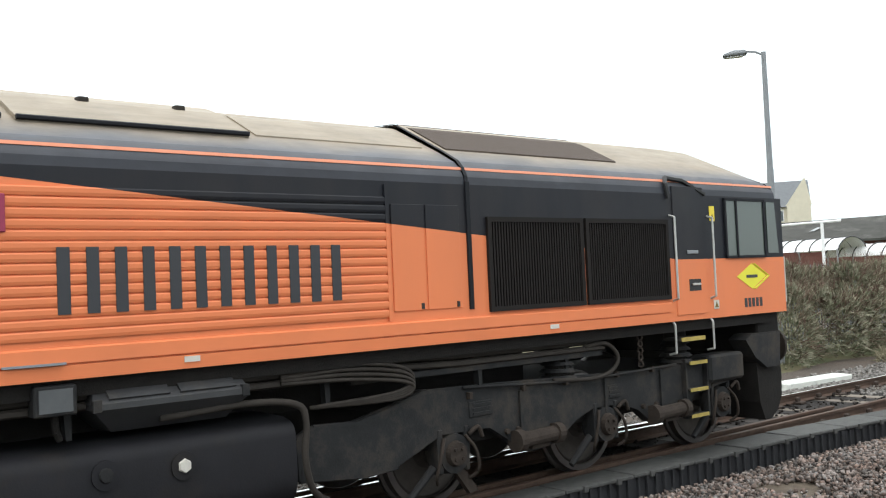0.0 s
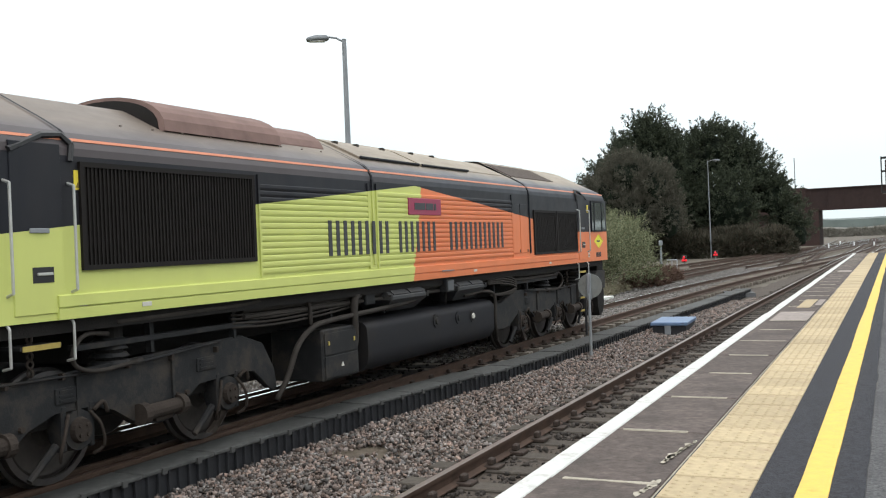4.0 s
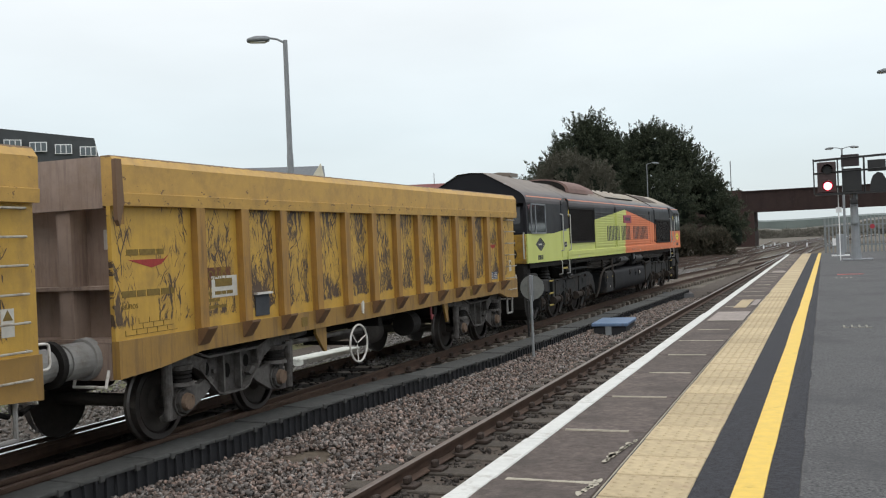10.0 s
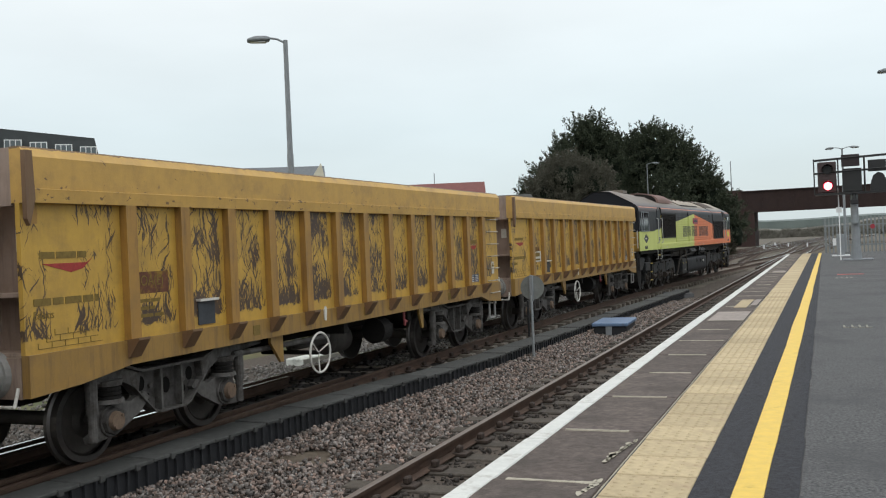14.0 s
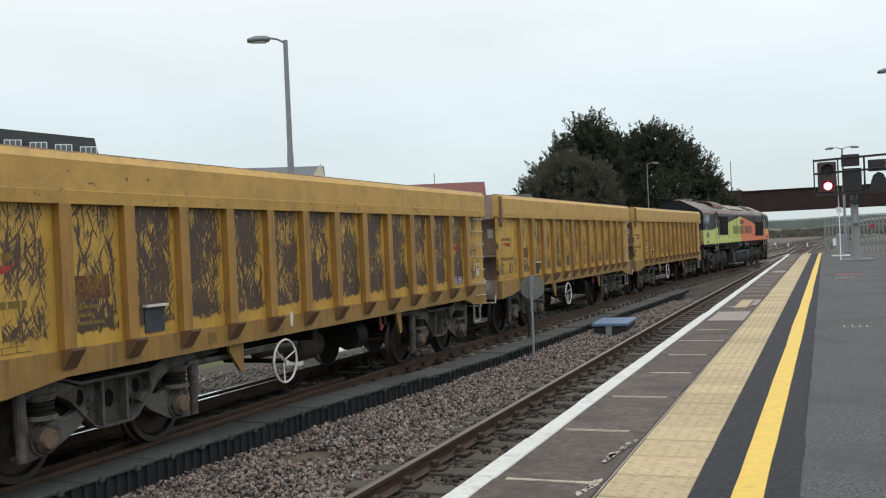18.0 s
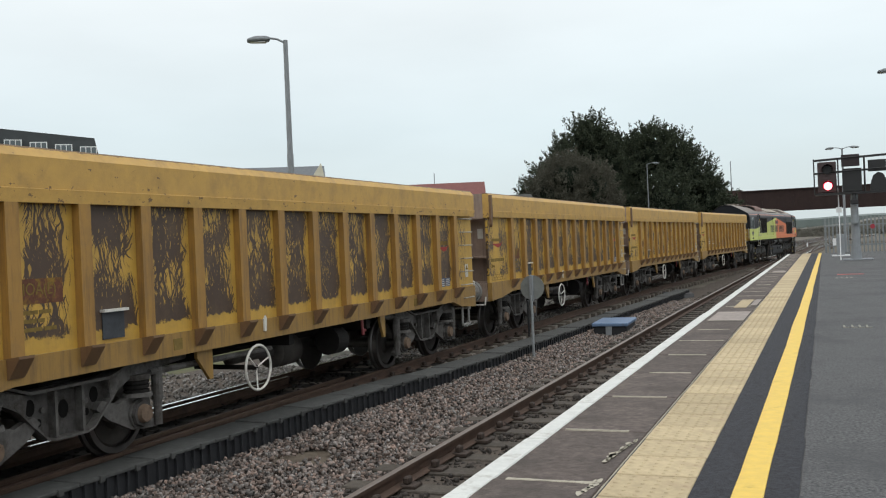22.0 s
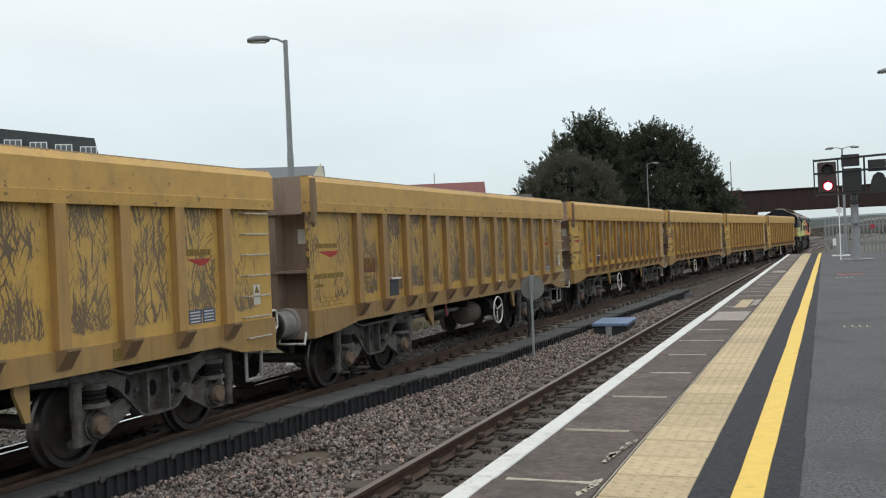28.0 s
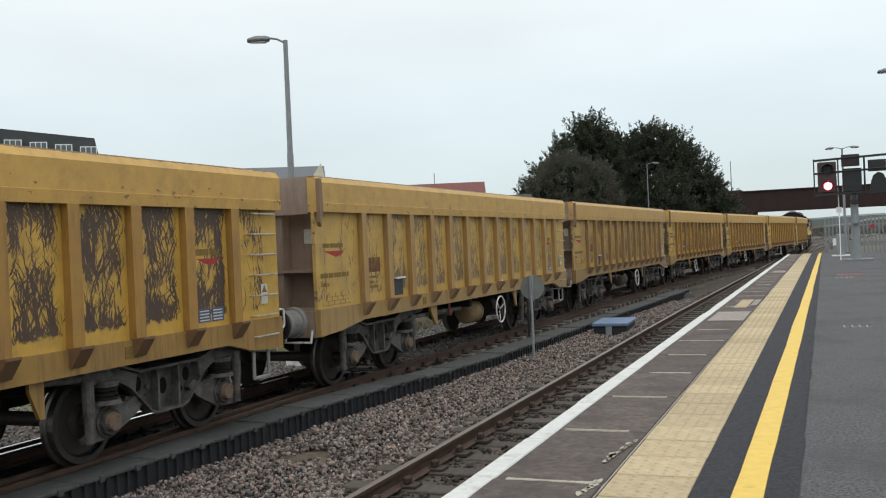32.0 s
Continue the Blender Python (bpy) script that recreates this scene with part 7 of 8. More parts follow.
            bm = bmesh.new()
            box(bm, *sorted(((1.2 + d * 0.3) * s, (1.21 + d * 0.3) * s)), min(Y(-1.39), Y(-1.72)), max(Y(-1.39), Y(-1.72)), z - 0.035, z + 0.004)
            part("step_edge", bm, M_STEPEDGE, st, "worn yellow step edge")
        for v in (-1.35, -1.76):
            bm = bmesh.new()
            box(bm, *sorted((1.13 * s, 1.2 * s)), min(Y(v), Y(v) + 0.03), max(Y(v), Y(v) + 0.03), 0.40, 1.06)
            part("step_side", bm, M_FRAME, root)
        bm = bmesh.new()
        box(bm, *sorted((0.95 * s, 1.24 * s)), min(Y(-1.78), Y(-2.48)), max(Y(-1.78), Y(-2.48)), 0.76, 1.07, 0.03)
        part("sand_box", bm, M_FRAME, root)
    bm = bmesh.new()
    box(bm, -1.0, 1.0, min(Y(-2.4), Y(2.9)), max(Y(-2.4), Y(2.9)), 0.55, 0.95)
    part("bogie_centre", bm, M_UNDER, root)
    for v in (inner, 0.0, -outer):
        wheelset(root, Y(v), 0.51)


def cab_end(root, u, d):
    """Front face, windscreens, lights and buffers of one cab; d is +1 at the leading end and -1 at the trailing end."""
    e = -u
    bm = bmesh.new()
    # face: lower nose panel, raked upper part
    x = HALF - 0.02
    vs = [bm.verts.new(v) for v in ((-x, e, 1.5), (x, e, 1.5), (x, e, 2.2), (-x, e, 2.2), (x - 0.06, e - 0.22 * d, 2.98), (-x + 0.06, e - 0.22 * d, 2.98), (0.7, e - 0.25 * d, 3.24), (-0.7, e - 0.25 * d, 3.24))]
    for f in ((0, 1, 2, 3), (3, 2, 4, 5), (5, 4, 6, 7)):
        bm.faces.new([vs[i] for i in f])
    face = part("cab_front", bm, M_LBLACK, root)
    bm = bmesh.new()
    box(bm, -x + 0.02, x - 0.02, *sorted((e, e + 0.02 * d)), 1.5, 2.16, 0.008)
    part("warning_panel", bm, M_WARN, face, "dirty yellow warning panel")
    for k in range(5):
        bm = bmesh.new()
        box(bm, 0.42 + 0.13 * k, 0.50 + 0.13 * k, *sorted((e + 0.02 * d, e + 0.026 * d)), 1.90, 2.04)
        part("number_bar", bm, M_LETTER, face)
    for sx in (-1, 1):
        bm = bmesh.new()
        v4 = [(sx * 0.08, 2.26), (sx * 1.16, 2.26), (sx * 1.12, 2.86), (sx * 0.08, 2.86)]
        vs = [bm.verts.new((xx, e - 0.22 * d * (zz - 2.2) / 0.78 + 0.012 * d, zz)) for xx, zz in v4]
        bm.faces.new(vs)
        part("windscreen", bm, M_GLASS_D, face, "dark windscreen")
        bm = bmesh.new()
        pipe(bm, [(sx * 0.4, e + 0.01 * d, 2.25), (sx * 0.75, e - 0.13 * d, 2.66)], 0.012, 6)
        part("wiper", bm, M_BLACK, face)
        bm = bmesh.new()
        rod(bm, (sx * 0.92, e, 1.72), (sx * 0.92, e + 0.06 * d, 1.72), 0.15, 0.13, 20)
        hl = part("headlight", bm, M_BLACK, face)
        bm = bmesh.new()
        rod(bm, (sx * 0.92, e + 0.05 * d, 1.72), (sx * 0.92, e + 0.07 * d, 1.72), 0.095, 0.08, 18)
        part("lens", bm, M_LENS, hl)
        bm = bmesh.new()
        pipe(bm, [(sx * 1.24, e - 0.02 * d, 1.62), (sx * 1.26, e + 0.10 * d, 1.62), (sx * 1.26, e + 0.10 * d, 2.17), (sx * 1.24, e - 0.02 * d, 2.2)], 0.016, 6)
        part("front_handrail", bm, M_RAILBAR, root)
        # buffers and side boxes
        bm = bmesh.new()
        rod(bm, (sx * 0.87, e - 0.1 * d, 1.05), (sx * 0.87, e + 0.28 * d, 1.05), 0.15, 0.13, 20)
        bf = part("buffer", bm, M_UNDER, root)
        bm = bmesh.new()
        rod(bm, (sx * 0.87, e + 0.28 * d, 1.05), (sx * 0.87, e + 0.34 * d, 1.05), 0.25, 0.24, 24)
        part("buffer_head", bm, M_RUSTY, bf)
        bm = bmesh.new()
        plate(bm, [(e - 0.08 * d, 1.26), (e - 0.72 * d, 1.26), (e - 0.86 * d, 1.20), (e - 0.66 * d, 0.98), (e - 0.42 * d, 0.84), (e - 0.12 * d, 0.84)], *sorted((1.02 * sx, 1.26 * sx)))
        part("end_box", bm, M_FRAME, root)
    bm = bmesh.new()
    box(bm, -1.2, 1.2, *sorted((e - 0.5 * d, e)), 1.0, 1.5, 0.02)
    part("headstock", bm, M_UNDER, root)
    bm = bmesh.new()
    plate(bm, [(e - 0.55 * d, 1.0), (e - 0.02 * d, 1.0), (e + 0.02 * d, 0.72), (e + 0.0 * d, 0.46), (e - 0.10 * d, 0.30), (e - 0.26 * d, 0.20), (e - 0.40 * d, 0.20), (e - 0.50 * d, 0.42)], -1.19, 1.19)
    part("snow_plough", bm, M_UNDER, root)
    bm = bmesh.new()
    rod(bm, (0, e, 1.02), (0, e + 0.45 * d, 1.0), 0.05)
    part("draw_hook", bm, M_UNDER, root)
    for xx in (-0.45, 0.42):
        bm = bmesh.new()
        hose(bm, [(xx, e + 0.02 * d, 1.1), (xx, e + 0.2 * d, 0.75), (xx + 0.04, e + 0.12 * d, 0.5)], 0.03, 6)
        part("brake_hose", bm, M_DUSTY, root, smooth=True)


def cab_side(root, s, u_win0, u_win1, u_d0, u_d1, d, badge):
    """Cab side: window, door between two handrails, canopy, labels and badge."""
    # window with two panes and a quarter light
    bm = bmesh.new()
    z0, z1 = 2.20, 2.84
    side_box(bm, s, u_win0, u_win1, z0 - 0.03, z0, HALF, HALF + 0.025)
    side_box(bm, s, u_win0, u_win1, z1, z1 + 0.03, HALF, HALF + 0.025)
    um = u_win0 + (u_win1 - u_win0) * (0.36 if d > 0 else 0.30)
    um2 = u_win0 + (u_win1 - u_win0) * 0.70
    for u in (u_win0, u_win1 - 0.03, um2):
        side_box(bm, s, u, u + 0.03, z0 - 0.03, z1 + 0.03, HALF, HALF + 0.025)
    fr = part("window_frame", bm, M_LBLACK if d > 0 else M_GREYPAINT, root)
    for a, b in ((u_win0 + 0.03, um2), (um2 + 0.03, u_win1 - 0.03)):
        bm = bmesh.new()
        side_box(bm, s, a, b, z0, z1, HALF + 0.004, HALF + 0.012)
        part("pane", bm, M_GLASS if d > 0 else M_GLASS_D, fr)
    q0, q1 = (u_win0 - 0.30, u_win0 - 0.06) if d > 0 else (u_win1 + 0.03, u_win1 + 0.20)
    bm = bmesh.new()
    plate(bm, [(-q0, z0 + 0.02), (-q1, z0 + 0.02), (-q1, z1), (-q0 - 0.05 * (1 if d > 0 else 0), z1)], *sorted((HALF * s, (HALF + 0.01) * s)))
    part("quarter_light", bm, M_GLASS if d > 0 else M_GLASS_D, root)
    # door
    bm = bmesh.new()
    side_box(bm, s, u_d0 + 0.08, u_d1 - 0.06, 1.56, 2.98, HALF - 0.02, HALF + 0.012, 0.006)
    door = part("cab_door", bm, M_LIVERY, root)
    bm = bmesh.new()
    side_box(bm, s, u_d0 + 0.20, u_d0 + 0.42, 1.82, 1.95, HALF + 0.012, HALF + 0.016)
    part("handle_recess", bm, M_BLACK, door)
    bm = bmesh.new()
    side_box(bm, s, u_d0 + 0.22, u_d0 + 0.38, 1.88, 1.905, HALF + 0.016, HALF + 0.035, 0.004)
    part("door_handle", bm, M_RAILBAR, door)
    bm = bmesh.new()
    side_box(bm, s, u_d0 + 0.24, u_d0 + 0.44, 2.23, 2.27, HALF + 0.012, HALF + 0.03, 0.004)
    part("lock", bm, M_GREYPAINT, door)
    for u in (u_d0, u_d1):
        bm = bmesh.new()
        pipe(bm, [(s * (HALF - 0.02), -u, 2.66), (s * (HALF + 0.07), -u, 2.63), (s * (HALF + 0.07), -u, 1.75), (s * (HALF - 0.02), -u, 1.72)], 0.013, 8)
        part("handrail", bm, M_RAILBAR, root)
        bm = bmesh.new()
        pipe(bm, [(s * (HALF - 0.02), -u, 1.50), (s * (HALF + 0.01), -u, 1.46), (s * (HALF + 0.01), -u, 1.16), (s * (HALF - 0.08), -u, 1.14)], 0.012, 8)
        part("lower_handrail", bm, M_RAILBAR, root)
    bm = bmesh.new()
    side_box(bm, s, u_d0 + 0.12, u_d1 - 0.12, 1.28, 1.31, HALF - 0.25, HALF - 0.02)
    st = part("door_step", bm, M_FRAME, root)
    bm = bmesh.new()
    side_box(bm, s, u_d0 + 0.14, u_d1 - 0.14, 1.27, 1.315, HALF - 0.02, HALF - 0.008)
    part("step_edge", bm, M_STEPEDGE, st, "worn yellow step edge")
    # curved canopy strip over the door
    bm = bmesh.new()
    pts = [(s * 1.335, -(u_d1 + 0.02), 2.84), (s * 1.325, -(u_d1 + 0.05), 2.99), (s * 1.28, -(u_d1 - 0.02), 3.07), (s * 1.29, -(u_d0 + 0.42), 3.05), (s * 1.33, -(u_d0 + 0.05), 2.90)]
    if d < 0:
        pts = [(p[0], -(u_d0 + u_d1) - p[1], p[2]) for p in pts]
    pipe(bm, pts, 0.028, 6)
    part("rain_strip", bm, M_BLACK, root)
    for k, (zz, m_) in enumerate(((2.60, M_SAFETY), (1.60, M_PLATE))):
        uu = u_d0 - 0.10 if d > 0 else u_d0 - 0.12
        bm = bmesh.new()
        side_box(bm, s, uu - 0.05, uu + 0.05, zz, zz + (0.17 if k == 0 else 0.10), HALF, HALF + 0.005)
        lb = part("warning_label", bm, m_, root)
        bm = bmesh.new()
        plate(bm, [(-uu - 0.035, zz + 0.02), (-uu + 0.035, zz + 0.02), (-uu, zz + 0.08)], *sorted(((HALF + 0.005) * s, (HALF + 0.008) * s)))
        part("symbol", bm, M_INK, lb)
    # badge and number
    uc, zc = badge
    bm = bmesh.new()
    plate(bm, [(-uc - 0.32, zc), (-uc, zc - 0.15), (-uc + 0.32, zc), (-uc, zc + 0.15)], *sorted((HALF * s, (HALF + 0.004) * s)))
    bd = part("badge", bm, M_BADGE if d > 0 else M_LETTER, root, "diamond badge")
    for k in (0.035, 0.07):
        bm = bmesh.new()
        for a, b in (((-uc + k + 0.0, zc + 0.15), (-uc + 0.32 + k, zc)), ((-uc + 0.32 + k, zc), (-uc + k, zc - 0.15))):
            rod(bm, (s * (HALF + 0.003), a[0], a[1]), (s * (HALF + 0.003), b[0], b[1]), 0.006, seg=5)
        part("badge_line", bm, M_BADGE if d > 0 else M_LETTER, bd)
    bm = bmesh.new()
    side_box(bm, s, uc - 0.12, uc + 0.12, zc - 0.018, zc + 0.018, HALF + 0.004, HALF + 0.006)
    part("badge_bar", bm, M_LETTER if d > 0 else M_PLATE, bd)
    for k in range(5):
        bm = bmesh.new()
        side_box(bm, s, uc - 0.20 + 0.082 * k, uc - 0.20 + 0.082 * k + 0.052, zc - 0.36, zc - 0.255, HALF, HALF + 0.005)
        part("number_bar", bm, M_LETTER, root)


def grille(root, s, u0, u1, z0, z1, slats, label):
    bm = bmesh.new()
    side_box(bm, s, u0, u1, z0, z1, HALF - 0.06, HALF + 0.004)
    g = part("grille", bm, M_MESH, root, label)
    bm = bmesh.new()
    for a, b, c, d in ((u0 - 0.03, u1 + 0.03, z1, z1 + 0.045), (u0 - 0.03, u1 + 0.03, z0 - 0.045, z0), (u0 - 0.03, u0 + 0.02, z0, z1), (u1 - 0.02, u1 + 0.03, z0, z1)):
        side_box(bm, s, a, b, c, d, HALF, HALF + 0.03)
    part("grille_frame", bm, M_SLAT, g)
    bm = bmesh.new()
    side_box(bm, 1, -0.009, 0.009, z0, z1, HALF + 0.003, HALF + 0.020)
    me = finish(bm, "slat")
    me.materials.append(M_SLAT)
    for i in range(slats):
        u = u0 + (u1 - u0) * (i + 0.5) / slats
        piece("slat", me, g, (0 if s > 0 else -2 * HALF - 0.027, -u, 0))
    return g


def louvres(root, s, u0, u1, z0, z1, pitch):
    """A pressed side panel of level ridges."""
    bm = bmesh.new()
    prof = []
    n = int((z1 - z0) / pitch)
    for i in range(n):
        z = z0 + i * pitch
        prof += [(1.334, z), (1.340, z + pitch * 0.30), (1.340, z + pitch * 0.70), (1.335, z + pitch * 0.84), (1.298, z + pitch * 0.85), (1.298, z + pitch * 0.985)]
    prof.append((1.318, z0 + n * pitch))
    prev = None
    for x, z in prof:
        cur = (bm.verts.new((s * x, -u0, z)), bm.verts.new((s * x, -u1, z)))
        if prev:
            bm.faces.new((prev[0], prev[1], cur[1], cur[0]))
        prev = cur
    p = part("louvre_panel", bm, M_LIVERY, root)
    for a, b, c, d in ((u0 - 0.035, u0, z0 - 0.03, z1 + 0.02), (u1, u1 + 0.035, z0 - 0.03, z1 + 0.02)):
        bm = bmesh.new()
        side_box(bm, s, a, b, c, d, HALF, HALF + 0.022)
        part("panel_frame", bm, M_LIVERY, p)
    return p


def locomotive():
    root = thing("diesel_locomotive", pose(far_x(10), 11, 0), "orange and lime freight diesel locomotive with a black upper body", "locomotive")
    # body shell below the shoulder
    for s in (-1, 1):
        for u0, u1, nm in ((0.0, 2.36, "cab_wall"), (2.36, 5.35, "body_side"), (5.35, 11.45, "body_side"), (11.45, 16.75, "body_side"), (16.75, L_LEN, "cab_wall")):
            bm = bmesh.new()
            side_box(bm, s, u0, u1, 1.5, 2.89, HALF - 0.06, HALF)
            part(nm, bm, M_LIVERY, root)
        bm = bmesh.new()
        prism(bm, [(1.30 * s, 1.5), (1.345 * s, 1.5), (1.35 * s, 1.594), (1.325 * s, 1.596), (1.325 * s, 1.606), (1.352 * s, 1.608), (1.352 * s, 1.70), (1.325 * s, 1.712), (1.325 * s, 1.72), (1.30 * s, 1.722)], -16.95, -2.4)
        part("sole_bar", bm, M_LIVERY, root)
        for u in (4.3, 8.1, 15.9):
            bm = bmesh.new()
            side_box(bm, s, u - 0.06, u + 0.06, 1.545, 1.585, 1.345, 1.356)
            part("marker_label", bm, M_PLATE, root)
        bm = bmesh.new()
        side_box(bm, s, 9.0, 9.4, 1.60, 1.615, 1.35, 1.375)
        part("jacking_bar", bm, M_GREYPAINT, root)
        louvres(root, s, 6.30, 11.33, 1.76, 2.84, 0.072)
        louvres(root, s, 11.60, 14.02, 1.76, 2.84, 0.072)
        for u0, u1 in ((5.46, 5.86), (5.87, 6.24)):
            bm = bmesh.new()
            side_box(bm, s, u0 + 0.006, u1 - 0.006, 1.80, 2.70, HALF - 0.01, HALF + 0.012, 0.004)
            dr = part("access_door", bm, M_LIVERY, root)
            bm = bmesh.new()
            side_box(bm, s, u0 + 0.04, u0 + 0.07, 1.81, 1.86, HALF + 0.012, HALF + 0.02)
            part("latch", bm, M_BLACK, dr)
        grille(root, s, 2.43, 3.74, 1.79, 2.56, 36, "dark upright-slatted grille")
        grille(root, s, 3.84, 5.10, 1.79, 2.56, 35, "dark upright-slatted grille")
        grille(root, s, 14.16, 16.63, 1.95, 2.80, 52, "large brown-black slatted radiator grille")
        # name along the side
        name_bars(root, s, ((12.68, 11.01, 9), (10.80, 9.51, 7), (9.09, 6.72, 12)), 1.92, 2.36, M_LETTER, HALF + 0.019)
        bm = bmesh.new()
        side_box(bm, s, 9.35, 10.44, 2.455, 2.70, HALF + 0.015, HALF + 0.035, 0.006)
        npl = part("nameplate", bm, M_NAMEPLATE, root, "crimson nameplate")
        letters(npl, -10.27, -9.52, 2.53, 2.63, (HALF + 0.035) * s, s, 8, M_LETTER, random.Random(5), "plain_bar")
        # seams over the shoulder
        for u in (5.35, 11.45):
            bm = bmesh.new()
            side_box(bm, s, u - 0.025, u + 0.025, 1.78, 2.92, HALF - 0.01, HALF + 0.02, 0.004)
            part("body_seam", bm, M_LBLACK if u < 6 else M_LIVERY, root)
        bm = bmesh.new()
        prism(bm, [(1.283 * s, 3.025), (1.272 * s, 3.05), (1.262 * s, 3.048), (1.272 * s, 3.02)], -L_LEN + 0.15, -0.12)
        part("stripe", bm, M_LSTRIPE, root, "thin orange stripe")
        # steps, doors, windows
        cab_side(root, s, 0.42, 1.28, 1.62, 2.34, 1, (0.75, 1.95))
        cab_side(root, s, 18.74, 19.84, 16.78, 17.45, -1, (19.22, 1.92))
        # fuel tank and what hangs under the sole bar
        bm = bmesh.new()
        curve = [(1.10, 1.04)] + [(1.16 + 0.12 * math.sin(radians(a)), 0.905 + 0.12 * math.cos(radians(a))) for a in range(0, 91, 15)] + [(1.285, 0.80), (1.288, 0.62)]
        curve += [(1.06 + 0.225 * math.cos(radians(a)), 0.58 - 0.23 * math.sin(radians(a))) for a in range(0, 91, 15)]
        prism(bm, [(x * s, z) for x, z in curve] + [(0.2 * s, 0.34), (0.2 * s, 1.06)], -11.66, -7.22, caps=False)
        tk = part("fuel_tank", bm, M_TANK, root, smooth=True)
        for y in (-11.66, -7.22):
            bm = bmesh.new()
            bm.faces.new([bm.verts.new((x * s, y, z)) for x, z in curve + [(0.2, 0.34), (0.2, 1.06)]])
            part("tank_end", bm, M_TANK, tk)
        for u, z in ((8.73, 0.84), (8.16, 0.82), (9.55, 0.86)):
            bm = bmesh.new()
            rod(bm, (1.25 * s, -u, z), (1.30 * s, -u, z), 0.105, 0.10, 22)
            cp = part("filler_flange", bm, M_TANK, tk)
            bm = bmesh.new()
            rod(bm, (1.295 * s, -u, z), (1.32 * s, -u, z), 0.055, 0.045, 6 if u < 8.3 else 14)
            part("filler_cap", bm, M_PLATE if u < 8.3 else M_FRAME, cp)
        bm = bmesh.new()
        side_box(bm, s, 11.88, 12.76, 0.38, 1.02, 0.5, 1.27, 0.02)
        bt = part("battery_box", bm, M_FRAME, root)
        bm = bmesh.new()
        side_box(bm, s, 11.92, 12.72, 0.42, 0.68, 1.27, 1.285, 0.004)
        part("battery_door", bm, M_FRAME, bt)
        bm = bmesh.new()
        side_box(bm, s, 11.92, 12.72, 0.70, 0.97, 1.27, 1.285, 0.004)
        part("battery_door", bm, M_FRAME, bt)
        for u in (12.0, 12.62):
            bm = bmesh.new()
            side_box(bm, s, u, u + 0.03, 0.82, 0.87, 1.285, 1.295)
            part("label", bm, M_STEPEDGE, bt)
        for u in (7.64, 9.88):
            bm = bmesh.new()
            rings = [(u + 0.04, u + 1.12, 0.80, 1.17, 1.45), (u, u + 1.18, 0.78, 1.335, 1.315), (u, u + 1.18, 0.78, 1.335, 1.275), (u + 0.10, u + 0.98, 0.80, 1.14, 1.10)]
            rows = [[bm.verts.new((x * s, -v, z)) for v, x in ((p, c), (q, c), (q, d), (p, d))] for p, q, c, d, z in rings]
            for p, q in zip(rows, rows[1:]):
                for k in range(4):
                    bm.faces.new((p[k], p[(k + 1) % 4], q[(k + 1) % 4], q[k]))
            bm.faces.new(rows[0])
            bm.faces.new(rows[-1])
            cl = part("cooler_box", bm, M_BOXLID, root)
            for k in (0.10, 0.62):
                bm = bmesh.new()
                prism(bm, [(1.185 * s, 1.440), (1.315 * s, 1.334), (1.325 * s, 1.345), (1.195 * s, 1.452)], -u - k - 0.44, -u - k)
                part("cooler_louvre", bm, M_BOXLID, cl)
            for k in (0.0, 1.12):
                bm = bmesh.new()
                side_box(bm, s, u + k, u + k + 0.06, 1.26, 1.345, 1.30, 1.345, 0.004)
                part("bracket", bm, M_FRAME, cl)
        bm = bmesh.new()
        side_box(bm, s, 8.92, 9.20, 1.27, 1.47, 1.20, 1.33, 0.01)
        jb = part("junction_box", bm, M_FRAME, root)
        bm = bmesh.new()
        side_box(bm, s, 8.95, 9.17, 1.295, 1.445, 1.33, 1.338)
        part("cover", bm, M_GREYCOVER, jb)
        bm = bmesh.new()
        pipe(bm, [(1.22 * s, -9.04, 1.3), (1.22 * s, -9.03, 1.16), (1.2 * s, -9.0, 1.10)], 0.025)
        part("conduit", bm, M_UNDER, jb)
        # pipe runs
        for k, (z, x) in enumerate(((1.42, 1.12), (1.36, 1.16), (1.30, 1.18))):
            bm = bmesh.new()
            pipe(bm, [(x * s, -14.2, z), (x * s, -6.9, z), (x * s, -6.0, z + 0.02), (x * s, -5.4, z), (x * s, -3.4, z)], 0.022 + 0.004 * k, 6)
            part("pipe_run", bm, M_DUSTY, root)
        for k in range(4):
            bm = bmesh.new()
            r = 0.04 * k
            hose(bm, [(1.22 * s, -7.3, 1.36 - r * 0.5), (1.24 * s, -6.7, 1.40 - r), (1.25 * s, -6.15, 1.34 - r), (1.25 * s, -6.0, 1.22 - r * 0.6), (1.22 * s, -6.2, 1.12 - r * 0.4), (1.15 * s, -7.0, 1.08)], 0.018, 6)
            part("cable", bm, M_DUSTY, root, smooth=True)
        bm = bmesh.new()
        hose(bm, [(1.22 * s, -8.3, 1.16), (1.25 * s, -7.6, 1.19), (1.27 * s, -7.2, 1.14), (1.28 * s, -7.12, 1.0), (1.28 * s, -7.14, 0.72), (1.25 * s, -7.05, 0.45), (1.15 * s, -6.8, 0.30)], 0.028, 8)
        part("drain_hose", bm, M_DUSTY, root, smooth=True)
        bm = bmesh.new()
        hose(bm, [(1.2 * s, -11.7, 1.40), (1.24 * s, -11.88, 1.34), (1.26 * s, -11.94, 1.15), (1.25 * s, -11.92, 0.9), (1.2 * s, -11.88, 0.7)], 0.05, 8)
        part("exhaust_hose", bm, M_DUSTY, root, smooth=True)
        bm = bmesh.new()
